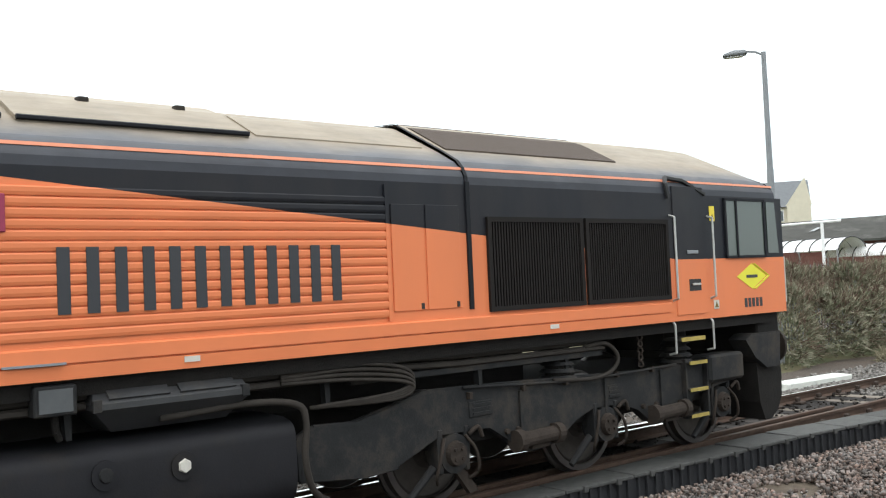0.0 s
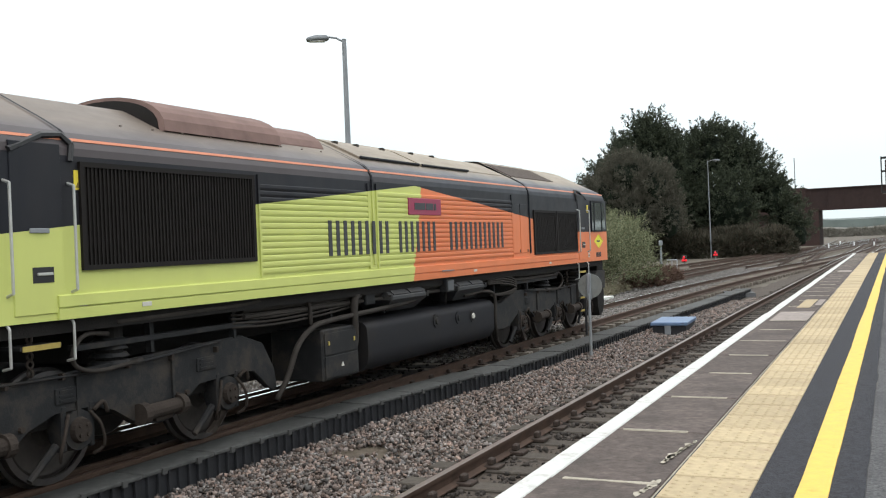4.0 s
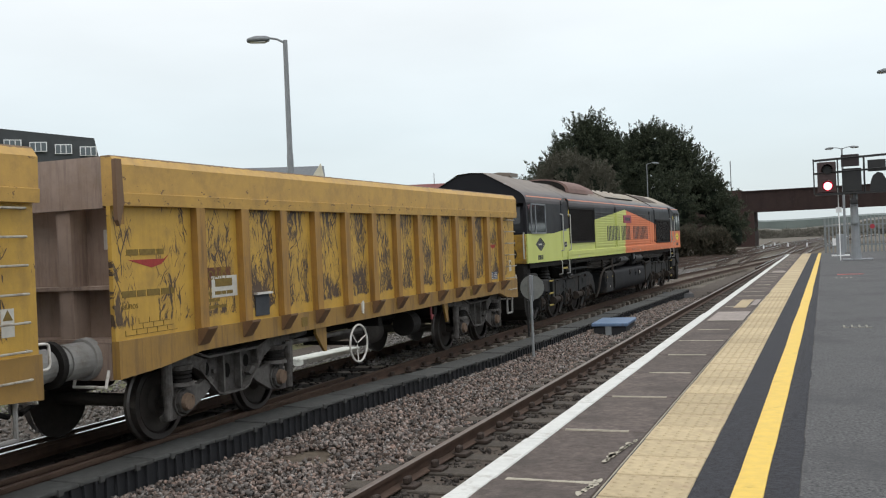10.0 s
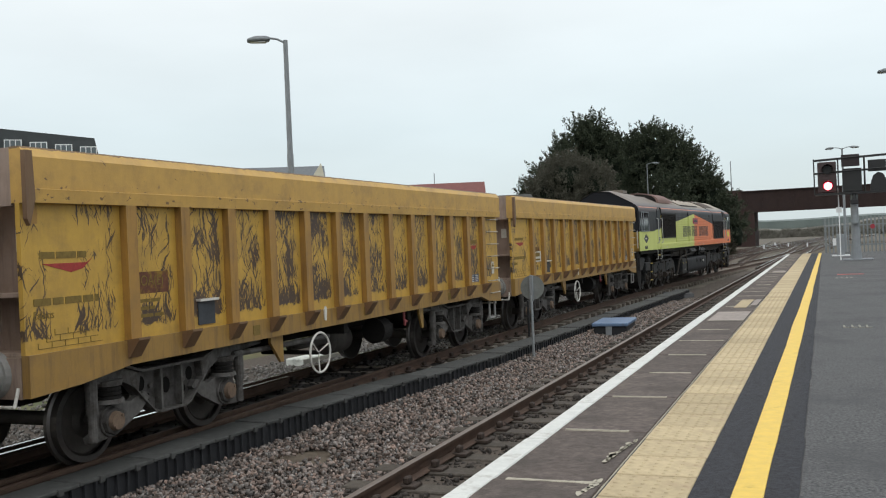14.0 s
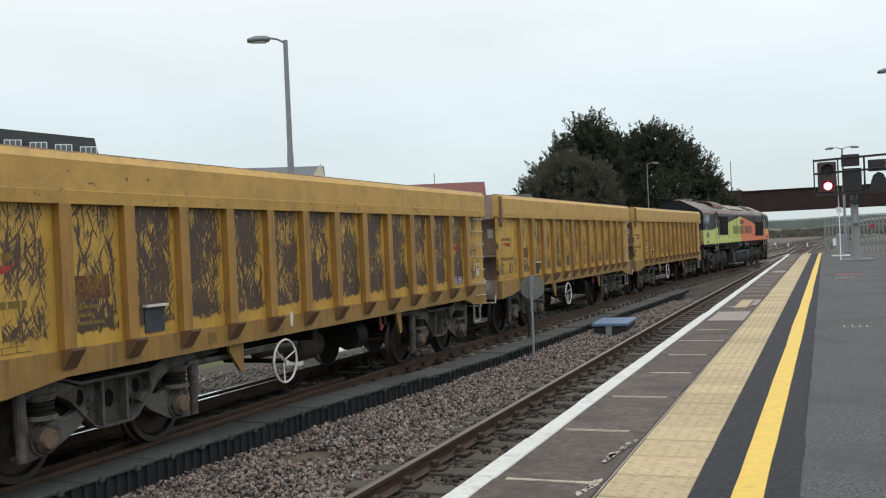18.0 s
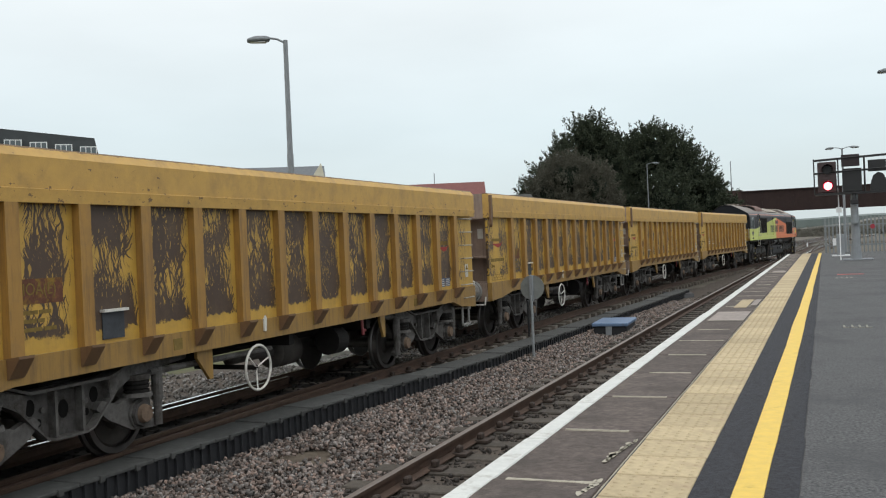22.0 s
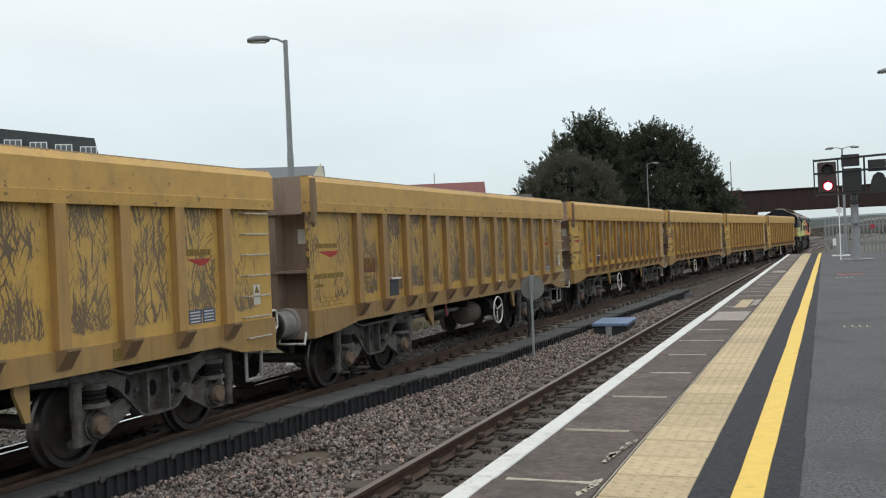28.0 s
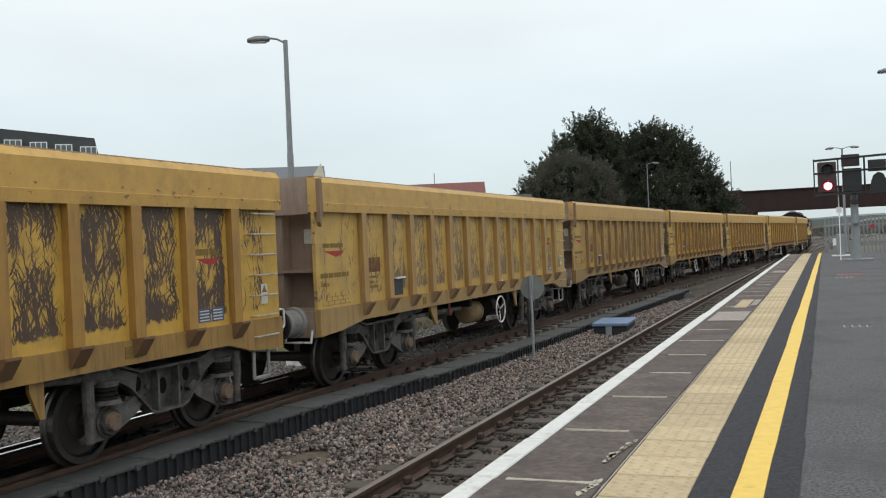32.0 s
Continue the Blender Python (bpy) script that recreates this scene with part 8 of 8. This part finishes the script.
        hose(bm, [(1.16 * s, -13.6, 0.30), (1.22 * s, -13.45, 0.55), (1.24 * s, -13.25, 0.88), (1.25 * s, -12.95, 1.06), (1.25 * s, -12.5, 1.12), (1.25 * s, -10.6, 1.19), (1.24 * s, -9.9, 1.26)], 0.034, 8)
        part("drain_hose", bm, M_DUSTY, root, smooth=True)
        for k in range(4):
            bm = bmesh.new()
            hose(bm, [(1.16 * s, -14.4, 1.20 + 0.045 * k), (1.18 * s, -13.6, 1.17 + 0.045 * k), (1.18 * s, -12.5, 1.20 + 0.045 * k), (1.14 * s, -11.4, 1.27 + 0.035 * k)], 0.015, 6)
            part("cable", bm, M_DUSTY, root, smooth=True)
        bm = bmesh.new()
        side_box(bm, s, 11.32, 11.58, 1.24, 1.40, 1.1, 1.24, 0.012)
        part("junction_box", bm, M_FRAME, root)
        bm = bmesh.new()
        hose(bm, [(1.2 * s, -13.95, 1.42), (1.22 * s, -13.2, 1.42), (1.22 * s, -12.95, 1.36), (1.22 * s, -12.92, 1.1)], 0.026, 8)
        part("air_pipe", bm, M_DUSTY, root, smooth=True)
        bm = bmesh.new()
        hose(bm, [(1.23 * s, -13.9, 1.47), (1.24 * s, -14.4, 1.44), (1.24 * s, -16.2, 1.42)], 0.03, 8)
        part("air_pipe", bm, M_DUSTY, root, smooth=True)
        bm = bmesh.new()
        plate(bm, [(-12.29, 0.53), (-12.35, 0.53), (-12.32, 0.59)], *sorted((1.285 * s, 1.292 * s)))
        part("warning_mark", bm, M_PLATE, bt)
        for u in (3.9, 5.1, 6.8, 8.9, 10.9, 12.3, 14.3, 15.6):
            bm = bmesh.new()
            plate(bm, [(-u, 1.5), (-u - 0.07, 1.5), (-u - 0.04, 1.08), (-u, 1.08)], *sorted((1.08 * s, 1.15 * s)))
            part("hanger", bm, M_FRAME, root)
        bm = bmesh.new()
        side_box(bm, s, 3.4, 6.6, 1.22, 1.27, 1.05, 1.17)
        part("ledge", bm, M_FRAME, root)
        bm = bmesh.new()
        side_box(bm, s, 13.9, 16.6, 1.20, 1.25, 1.05, 1.17)
        part("ledge", bm, M_FRAME, root)
    # floor and dark core between the bogies
    bm = bmesh.new()
    box(bm, -1.26, 1.26, -L_LEN + 0.3, -0.3, 1.38, 1.52)
    part("underframe", bm, M_UNDER, root)
    bm = bmesh.new()
    box(bm, -0.6, 0.6, -16, -4, 1.0, 1.4)
    part("engine_bed", bm, M_UNDER, root)
    # roof in its sections
    for us in ((0.14, 0.26, 0.55, 1.1, 2.36), (2.36, 5.33), (5.37, 11.43), (11.47, 16.73), (16.75, 18.8, 19.6, 20.17)):
        bm = bmesh.new()
        drops = {0.14: 0.24, 0.26: 0.15, 0.55: 0.08, 18.8: 0.03, 19.6: 0.0, 20.17: 0.03}
        loft(bm, [roof_ring(-u, drops.get(u, 0.10 if us[0] == 5.37 else 0.09 if us[0] == 11.47 else 0.06)) for u in us])
        part("roof", bm, M_ROOF, root)
    for u, drop in ((0.14, 0.20), (20.13, 0.05)):
        bm = bmesh.new()
        bm.faces.new([bm.verts.new(v) for v in roof_ring(-u, drop)])
        part("roof_end", bm, M_LBLACK, root)
    for u, drop in ((5.35, 0.07), (11.45, 0.085), (16.74, 0.065)):
        bm = bmesh.new()
        a, b = roof_ring(-u + 0.02, drop), roof_ring(-u - 0.02, drop)
        loft(bm, [[(x * 1.006, y, z + 0.014) for x, y, z in a], [(x * 1.006, y, z + 0.014) for x, y, z in b]])
        part("roof_seam", bm, M_LBLACK, root)

    def roof_z(x):
        pts = list(reversed(SHOULDER))
        return float(np.interp(abs(x), [p[0] for p in pts], [p[1] for p in pts]))

    def hatch(name, u0, u1, x0, x1, lift, material, slant=0.0, drop=0.0):
        bm = bmesh.new()
        xs = [x0 + (x1 - x0) * i / 8 for i in range(9)]
        rows = []
        for u, sl in ((u0, slant), (u1, 0)):
            rows.append([(x, -u - sl * (1 - abs(x) / max(abs(x0), abs(x1))), roof_z(x) - drop * (roof_z(x) - 2.95) / 0.72 + lift) for x in xs])
        loft(bm, rows)
        r = bmesh.ops.extrude_face_region(bm, geom=list(bm.faces))
        for v in r["geom"]:
            if isinstance(v, bmesh.types.BMVert):
                v.co.z -= lift + 0.02
        return part(name, bm, material, root)

    hatch("roof_radiator", 2.75, 5.25, -0.95, 0.95, 0.016, M_RADIATOR, drop=0.06)
    hatch("roof_hatch", 7.35, 9.15, -0.95, 0.95, 0.036, M_ROOF, drop=0.10)
    hatch("roof_hatch", 9.25, 11.1, -0.95, 0.95, 0.036, M_ROOF, drop=0.10)
    hatch("roof_hatch", 5.5, 7.25, -0.9, 0.9, 0.012, M_ROOF, drop=0.10)
    for s in (-1, 1):
        for u0, u1 in ((7.35, 9.15), (9.25, 11.1)):
            bm = bmesh.new()
            rod(bm, (s * 0.96, -u0, roof_z(0.96) - 0.012), (s * 0.96, -u1, roof_z(0.96) - 0.012), 0.02, seg=6)
            part("hatch_edge", bm, M_LBLACK, root)
    for u in (7.7, 8.5, 9.5, 10.3, 10.9):
        bm = bmesh.new()
        box(bm, 0.40, 0.47, -u - 0.045, -u + 0.045, roof_z(0.45) - 0.07, roof_z(0.45) - 0.02, 0.008)
        part("lifting_lug", bm, M_DUSTY, root)
    # exhaust housing over the engine
    bm = bmesh.new()
    prof = [(-0.88 * math.cos(radians(a)), 3.30 + 0.42 * math.sin(radians(a)) ** 0.8) for a in range(0, 181, 12)]
    prism(bm, prof, -15.0, -12.9)
    hs = part("exhaust_housing", bm, M_EXHAUST, root)
    # thin plate on the closed end; the hollow's shade is its dark colour
    bm = bmesh.new()
    prism(bm, [(x * 0.9, 3.32 + (z - 3.30) * 0.86) for x, z in prof], -15.012, -14.99)
    part("outlet", bm, M_MESH, hs, "dark plate painted as the open end of the exhaust housing")
    bm = bmesh.new()
    prism(bm, [(x * 0.86, z - 0.055) for x, z in prof], -12.9, -11.7)
    part("silencer_cover", bm, M_EXHAUST, root)
    for i in range(9):
        bm = bmesh.new()
        box(bm, 1.0, 1.018, -15.8 + 0.45 * i, -15.782 + 0.45 * i, roof_z(1.0), roof_z(1.0) + 0.014)
        part("rivet", bm, M_ROOF, root)
    hatch("horn_cover", 17.6, 18.2, -0.3, 0.3, 0.08, M_ROOF)
    cab_end(root, 0.0, 1)
    cab_end(root, L_LEN, -1)
    loco_bogie(root, 3.36, 1)
    loco_bogie(root, L_LEN - 3.55, -1)
    return root


def shorten(root, k):
    """Bring the body to its true length; the wheels stay round."""
    done = set()
    for o in root.children_recursive:
        o.location.y *= k
        if "wheelset" in (o.name.split(".")[0], o.parent.name.split(".")[0]) or o.data.name in done:
            continue
        done.add(o.data.name)
        o.data.transform(Matrix.Diagonal((1, k, 1, 1)))


LOCO = locomotive()
shorten(LOCO, 0.975)


# ---- the many small pieces: platform paving, ballast ----
def paving():
    rng = random.Random(2)
    end = 50.2
    root = thing("coping_row", pose(0, 0, 0), "worn grey-brown coping slabs with pale mortar joints", "coping slabs", kind="structure")
    y = -13.23
    while y < end:
        ln = min(1.27, end - y)
        if y > 0 and ln > 1:
            # mortar that stands a little proud of the joint, thick or thin, whole or broken
            w = rng.choice((0.007, 0.014, 0.02, 0.023))
            x0, x1 = rng.uniform(-1.57, -1.45), rng.uniform(-1.15, -1.045)
            bm = bmesh.new()
            prev = None
            for i in range(13):
                x = x0 + (x1 - x0) * i / 12
                h = w * (0.75 + 0.7 * noise.noise((x * 14, y, 0)))
                cur = [bm.verts.new((x, y + k * max(0.002, h), PLAT + (0.006 if abs(k) < 1 else -0.004))) for k in (-1, -0.7, 0.7, 1)]
                if prev:
                    for k in range(3):
                        bm.faces.new((prev[k], prev[k + 1], cur[k + 1], cur[k]))
                prev = cur
            part("mortar_joint", bm, M_JOINT, root)
        bm = bmesh.new()
        box(bm, -1.587, -1.04, y + 0.006, y + ln - 0.006, PLAT - 0.062, PLAT + rng.uniform(-0.004, 0.003), 0.004)
        slab = part("coping_slab", bm, M_COPING, root)
        y += ln
    bm = bmesh.new()
    box(bm, -1.595, -1.03, -13.9, end, PLAT - 0.064, PLAT - 0.012)
    part("mortar_bed", bm, M_JOINT, root)
    # nosing with its painted edge
    root = thing("platform_edge", pose(0, 0, 0), "platform edge stones with a white-painted top", "platform edge", kind="structure")
    y = -13.9
    while y < end:
        ln = min(1.3 + rng.uniform(-0.05, 0.05), end - y)
        bm = bmesh.new()
        box(bm, -1.715 + rng.uniform(-0.006, 0.006), -1.590, y + 0.002, y + ln - 0.002, PLAT - 0.16, PLAT + rng.uniform(-0.003, 0.003), 0.008)
        part("edge_stone", bm, M_WHITE, root)
        y += ln
    # tactile paving: a 400 mm row with blisters
    root = thing("tactile_row", pose(0, 0, 0), "buff blister tactile paving along the platform", "tactile paving", kind="structure")
    T = 0.423
    bm = bmesh.new()
    box(bm, 0.004, 0.402, 0.009, T - 0.009, -0.05, 0.0, 0.004)
    for i in range(6):
        for j in range(6):
            bmesh.ops.create_cone(bm, cap_ends=True, segments=8, radius1=0.012, radius2=0.007, depth=0.004, matrix=Matrix.Translation((0.037 + 0.0662 * i, 0.04 + 0.0685 * j, 0.0025)))
    near = finish(bm, "tactile_slab")
    near.materials.append(M_TACTILE)
    bm = bmesh.new()
    box(bm, 0.004, 0.402, 0.004, T - 0.004, -0.05, 0.0)
    far = finish(bm, "tactile_slab")
    far.materials.append(M_TACTILE)
    for k in range(152):
        yy = -1.15 + T * (k - 30)
        piece("tactile_slab", near if 2 < yy < 20 else far, root, (-1.022, yy, PLAT + rng.uniform(-0.003, 0.002)), rng.uniform(-0.004, 0.004))
    bm = bmesh.new()
    box(bm, -1.029, -0.620, -13.9, end, PLAT - 0.064, PLAT - 0.01)
    part("dark_bed", bm, M_PLAT_D, root)
    # yellow line, brushed on by hand: its edges waver
    bm = bmesh.new()
    prev = None
    for i in range(162):
        y = -13.64 + i * 0.395
        w = 0.010 * noise.noise((y * 0.35, 0, 3)) + 0.006 * noise.noise((y * 1.3, 0, 5))
        w2 = 0.010 * noise.noise((y * 0.3, 4, 3)) + 0.006 * noise.noise((y * 1.1, 7, 5))
        x = -0.432 + 0.0031 * max(0.0, y - 4)
        cur = [bm.verts.new((e, y, PLAT + z)) for e, z in ((x - 0.002 + w, -0.004), (x + w, 0.001), (x + 0.134 + w2, 0.001), (x + 0.136 + w2, -0.004))]
        if prev:
            for a in range(3):
                bm.faces.new((prev[a], prev[a + 1], cur[a + 1], cur[a]))
        prev = cur
    tagged(part("yellow_line", bm, M_YELLOW), "yellow safety line painted by hand on the asphalt", "painted line", kind="structure")
    # raised tar joint between the two asphalts
    bm = bmesh.new()
    prev = None
    for i in range(250):
        y = -13.8 + i * 0.256
        w = 0.012 * noise.noise((y * 2.1, 1, 9)) + 0.010 * noise.noise((y * 7.0, 2, 4))
        cur = [bm.verts.new((x, y, PLAT + z)) for x, z in ((-0.150 + w, -0.006), (-0.143 + w, 0.004), (-0.128 + w, 0.005), (-0.118 + w, 0.0))]
        if prev:
            for a in range(3):
                bm.faces.new((prev[a], prev[a + 1], cur[a + 1], cur[a]))
        prev = cur
    tagged(part("asphalt_joint", bm, M_PLAT), "ragged joint between two ages of asphalt", "joint", kind="structure")
    # pale repairs on the coping
    for k, (x0, x1, y0, y1) in enumerate(((-1.52, -1.05, 13.4, 14.9), (-1.37, -1.18, 15.7, 17.5), (-1.42, -1.06, 28.7, 29.8), (-1.15, -1.05, 16.2, 17.5))):
        bm = bmesh.new()
        box(bm, x0, x1, y0, y1, PLAT, PLAT + 0.0045)
        tagged(part("slab_repair", bm, M_TACTILE if k in (1,) else M_REPAIR), "pale patched repair on the coping slabs", "repair", kind="structure")
    # smears and flakes of mortar
    for x0, y0, x1, y1, n in ((-1.13, 5.0, -1.06, 5.55, 16), (-1.10, 4.35, -1.06, 4.6, 7)):
        bm = bmesh.new()
        for i in range(n):
            f = (i + rng.uniform(-0.3, 0.3)) / (n - 1)
            cx, cy = x0 + (x1 - x0) * f + rng.uniform(-0.012, 0.012), y0 + (y1 - y0) * f
            rx, ry = rng.uniform(0.010, 0.026), rng.uniform(0.025, 0.06)
            vs = []
            for k in range(9):
                an = 6.2832 * k / 9
                q = rng.uniform(0.6, 1.25)
                vs.append(bm.verts.new((cx + rx * q * math.cos(an), cy + ry * q * math.sin(an), PLAT + 0.005)))
            bm.faces.new(vs)
        tagged(part("mortar_smear", bm, M_JOINT), "smear of pale mortar on the coping", "mortar", kind="structure")


paving()


def stones(name, n, region, size, seed, material, label):
    """Broken stones as one heap: region(rng, n) gives x, y, z."""
    rng = np.random.default_rng(seed)
    p = region(rng, n)
    n = len(p)
    cube = np.array([(x, y, z) for x in (-1, 1) for y in (-1, 1) for z in (-1, 1)], float)
    faces = np.array([(0, 1, 3, 2), (4, 6, 7, 5), (0, 4, 5, 1), (2, 3, 7, 6), (0, 2, 6, 4), (1, 5, 7, 3)])
    v = cube[None] * rng.uniform(0.22, 1.05, (n, 8, 3))
    s = size * rng.uniform(0.55, 1.35, (n, 1, 1)) * rng.uniform(0.6, 1.2, (n, 1, 3))
    v = v * s
    a, b = rng.uniform(0, 6.28, n), rng.uniform(-0.9, 0.9, n)
    ca, sa, cb, sb = np.cos(a), np.sin(a), np.cos(b), np.sin(b)
    x, y, z = v[..., 0], v[..., 1], v[..., 2]
    x, z = x * cb[:, None] - z * sb[:, None], x * sb[:, None] + z * cb[:, None]
    x, y = x * ca[:, None] - y * sa[:, None], x * sa[:, None] + y * ca[:, None]
    v = np.stack((x, y, z), -1) + p[:, None]
    f = (faces[None] + 8 * np.arange(n)[:, None, None]).reshape(-1, 4)
    ob = cloud(name, v.reshape(-1, 3), f, material)
    return tagged(ob, label, "ballast", kind="stuff")


def six_foot(rng, n):
    """The strip between the trough and the near track, denser close by."""
    y = np.where(rng.uniform(0, 1, n) < 0.2, rng.uniform(-13, 3.6, n), 3.5 + 30 * rng.uniform(0, 1, n) ** 1.9)
    left = np.interp(y, [-6, 7, 11, 14, 17, 23, 34, 42], [-7.0, -6.5, -6.3, -5.92, -5.58, -5.34, -4.9, -4.6]) + 0.02
    x = left + (-3.75 - left) * rng.uniform(0, 1, n)
    bare = ((x + 5.35) / 0.40) ** 2 + ((y - 9.15) / 0.50) ** 2 < rng.uniform(0.25, 1.25, n)
    keep = ~bare & ~((np.abs(x + 3.65) < 0.05))
    mound = -0.33 + 0.10 * np.clip(1 - np.abs(x + 5.3) / 0.9, 0, 1) + np.where(x > -4.4, 0.11, 0)
    z = mound + rng.uniform(-0.03, 0.035, n)
    return np.stack((x, y, z), -1)[keep]


def near_track(rng, n):
    y = np.where(rng.uniform(0, 1, n) < 0.2, rng.uniform(-13, 3.2, n), 3 + 34 * rng.uniform(0, 1, n) ** 1.6)
    x = rng.uniform(-4.1, -1.75, n)
    keep = (np.abs(x + 3.6525) > 0.06) & (np.abs(x + 2.1475) > 0.06) & (np.abs(((y + 14.56) / 0.66) % 1.0 - 0.0) > 0.2) & (np.abs(((y + 14.56) / 0.66) % 1.0 - 1.0) > 0.2)
    return np.stack((x, y, np.full(n, -0.20) + rng.uniform(-0.03, 0.03, n)), -1)[keep]


def far_side(rng, n):
    y = np.where(rng.uniform(0, 1, n) < 0.2, rng.uniform(-13, 2.2, n), 2 + 60 * rng.uniform(0, 1, n) ** 1.5)
    x = rng.uniform(-11.0, -6.9, n)
    x = np.where((y < 16) & (x < -9.2), -9.2 - (-9.2 - x) * 2.6, x)
    return np.stack((x, y, np.interp(x, [-14, -10.6, -9.6, -9.0, -6.9], [-0.40, -0.35, -0.29, -0.18, -0.18]) + rng.uniform(-0.02, 0.03, n)), -1)


M_BALLAST_D = mat("oily_ballast", (0.052, 0.045, 0.040), 0.9, scale=3, var=0.3, bump=0.3, island=0.4)
# stones below the train carry its shade in their colour, besides oil
M_BALLAST_O = mat("oily_shaded_ballast", (0.020, 0.017, 0.015), 0.85, scale=3, var=0.4, bump=0.3, island=0.5)
M_BALLAST_G = mat("grey_ballast", (0.172, 0.162, 0.152), 0.9, scale=3, var=0.3, bump=0.3, island=0.4)
stones("ballast_between_tracks", 98000, six_foot, 0.0235, 21, M_BALLAST, "pinkish-grey broken ballast stones between the tracks")
stones("ballast_in_near_track", 27000, near_track, 0.028, 22, M_BALLAST_D, "dark oily ballast stones between the platform track's rails")


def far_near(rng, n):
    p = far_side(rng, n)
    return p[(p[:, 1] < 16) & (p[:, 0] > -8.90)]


def far_rest(rng, n):
    p = far_side(rng, n)
    return p[(p[:, 1] >= 16) | (p[:, 0] <= -8.90)]


stones("oily_ballast_stones", 12000, far_near, 0.030, 25, M_BALLAST_O, "oily ballast stones between the train's rails, darkened with its painted shade")
stones("ballast_beyond", 46000, far_rest, 0.032, 23, M_BALLAST_G, "grey ballast stones under and beyond the train's track")


def spill(rng, n):
    """Stray stones thrown up between the trough and the rail beside it."""
    y = 4 + 26 * rng.uniform(0, 1, n) ** 1.4
    x = np.interp(y, [-6, 7, 11, 14, 17, 23, 34, 42], [-7.0, -6.5, -6.3, -5.92, -5.58, -5.34, -4.9, -4.6]) - 0.54 + np.abs(rng.normal(size=n)) * -0.04
    return np.stack((x, y, np.full(n, -0.165)), -1)


stones("stray_stones", 260, spill, 0.024, 24, M_BALLAST, "stray pale stones between the trough and the rail")
bm = bmesh.new()
bmesh.ops.create_circle(bm, cap_ends=True, segments=24, radius=1.0)
for v in bm.verts:
    k = 1 + 0.25 * noise.noise(v.co * 2)
    v.co = Vector((-5.35 + v.co.x * 0.5 * k, 9.15 + v.co.y * 0.62 * k, -0.275))
tagged(part("bare_patch", bm, M_EARTH), "bare patch of dark earth in the ballast", "earth", kind="structure")


# ---- what moves ----
def travel(t):
    """Where the first wagon's front end is along the track at t seconds."""
    return -10.0327 + 2.94499 * t + 0.00519 * t * t + 0.00006 * t ** 3 + 0.416 * math.exp(-0.53 * t)


def on_track(s):
    """The point of the track's middle at the distance s, taking the bend's extra length off."""
    if s <= 0:
        return Vector((far_x(s), s, 0))
    y, n = 0.0, max(4, int(s / 1.5))
    step = s / n
    for i in range(n):
        sl = 0.1364 * (1 / (1 + math.exp(-(y - 44.3) / 12.6)) - 1 / (1 + math.exp(-(y - 82) / 6.0)))
        y += step / math.sqrt(1 + sl * sl)
    return Vector((far_x(y), y, 0))


def vehicle_pose(front, a, b):
    """A vehicle whose front end is at the distance front, on pivots a and b metres behind it."""
    p, q = on_track(front - a), on_track(front - b)
    d = (p - q).normalized()
    o = p + d * a
    return Matrix.Translation(o) @ pose(0, 0, 0, 0, 0, math.degrees(math.atan2(-d.x, d.y)))


def motions():
    times = [0.5 * i for i in range(65)]
    spin_times = [0.2 * i for i in range(161)]
    walk(LOCO, [(t, vehicle_pose(travel(t) + 20.56, 3.19, 16.2)) for t in times])
    for i, w in enumerate(WAGONS):
        walk(w, [(t, vehicle_pose(travel(t) - 13.509 * i, 2.0, 10.55)) for t in times])
    for root, radius in [(LOCO, 0.51)] + [(w, 0.42) for w in WAGONS]:
        for ob in [c for c in root.children if c.name.startswith("wheelset")]:
            loc = ob.matrix_basis.translation.copy()
            walk(ob, [(t, pose(*loc, -math.degrees((travel(t) - travel(0)) / radius), 0, 0)) for t in spin_times])


motions()
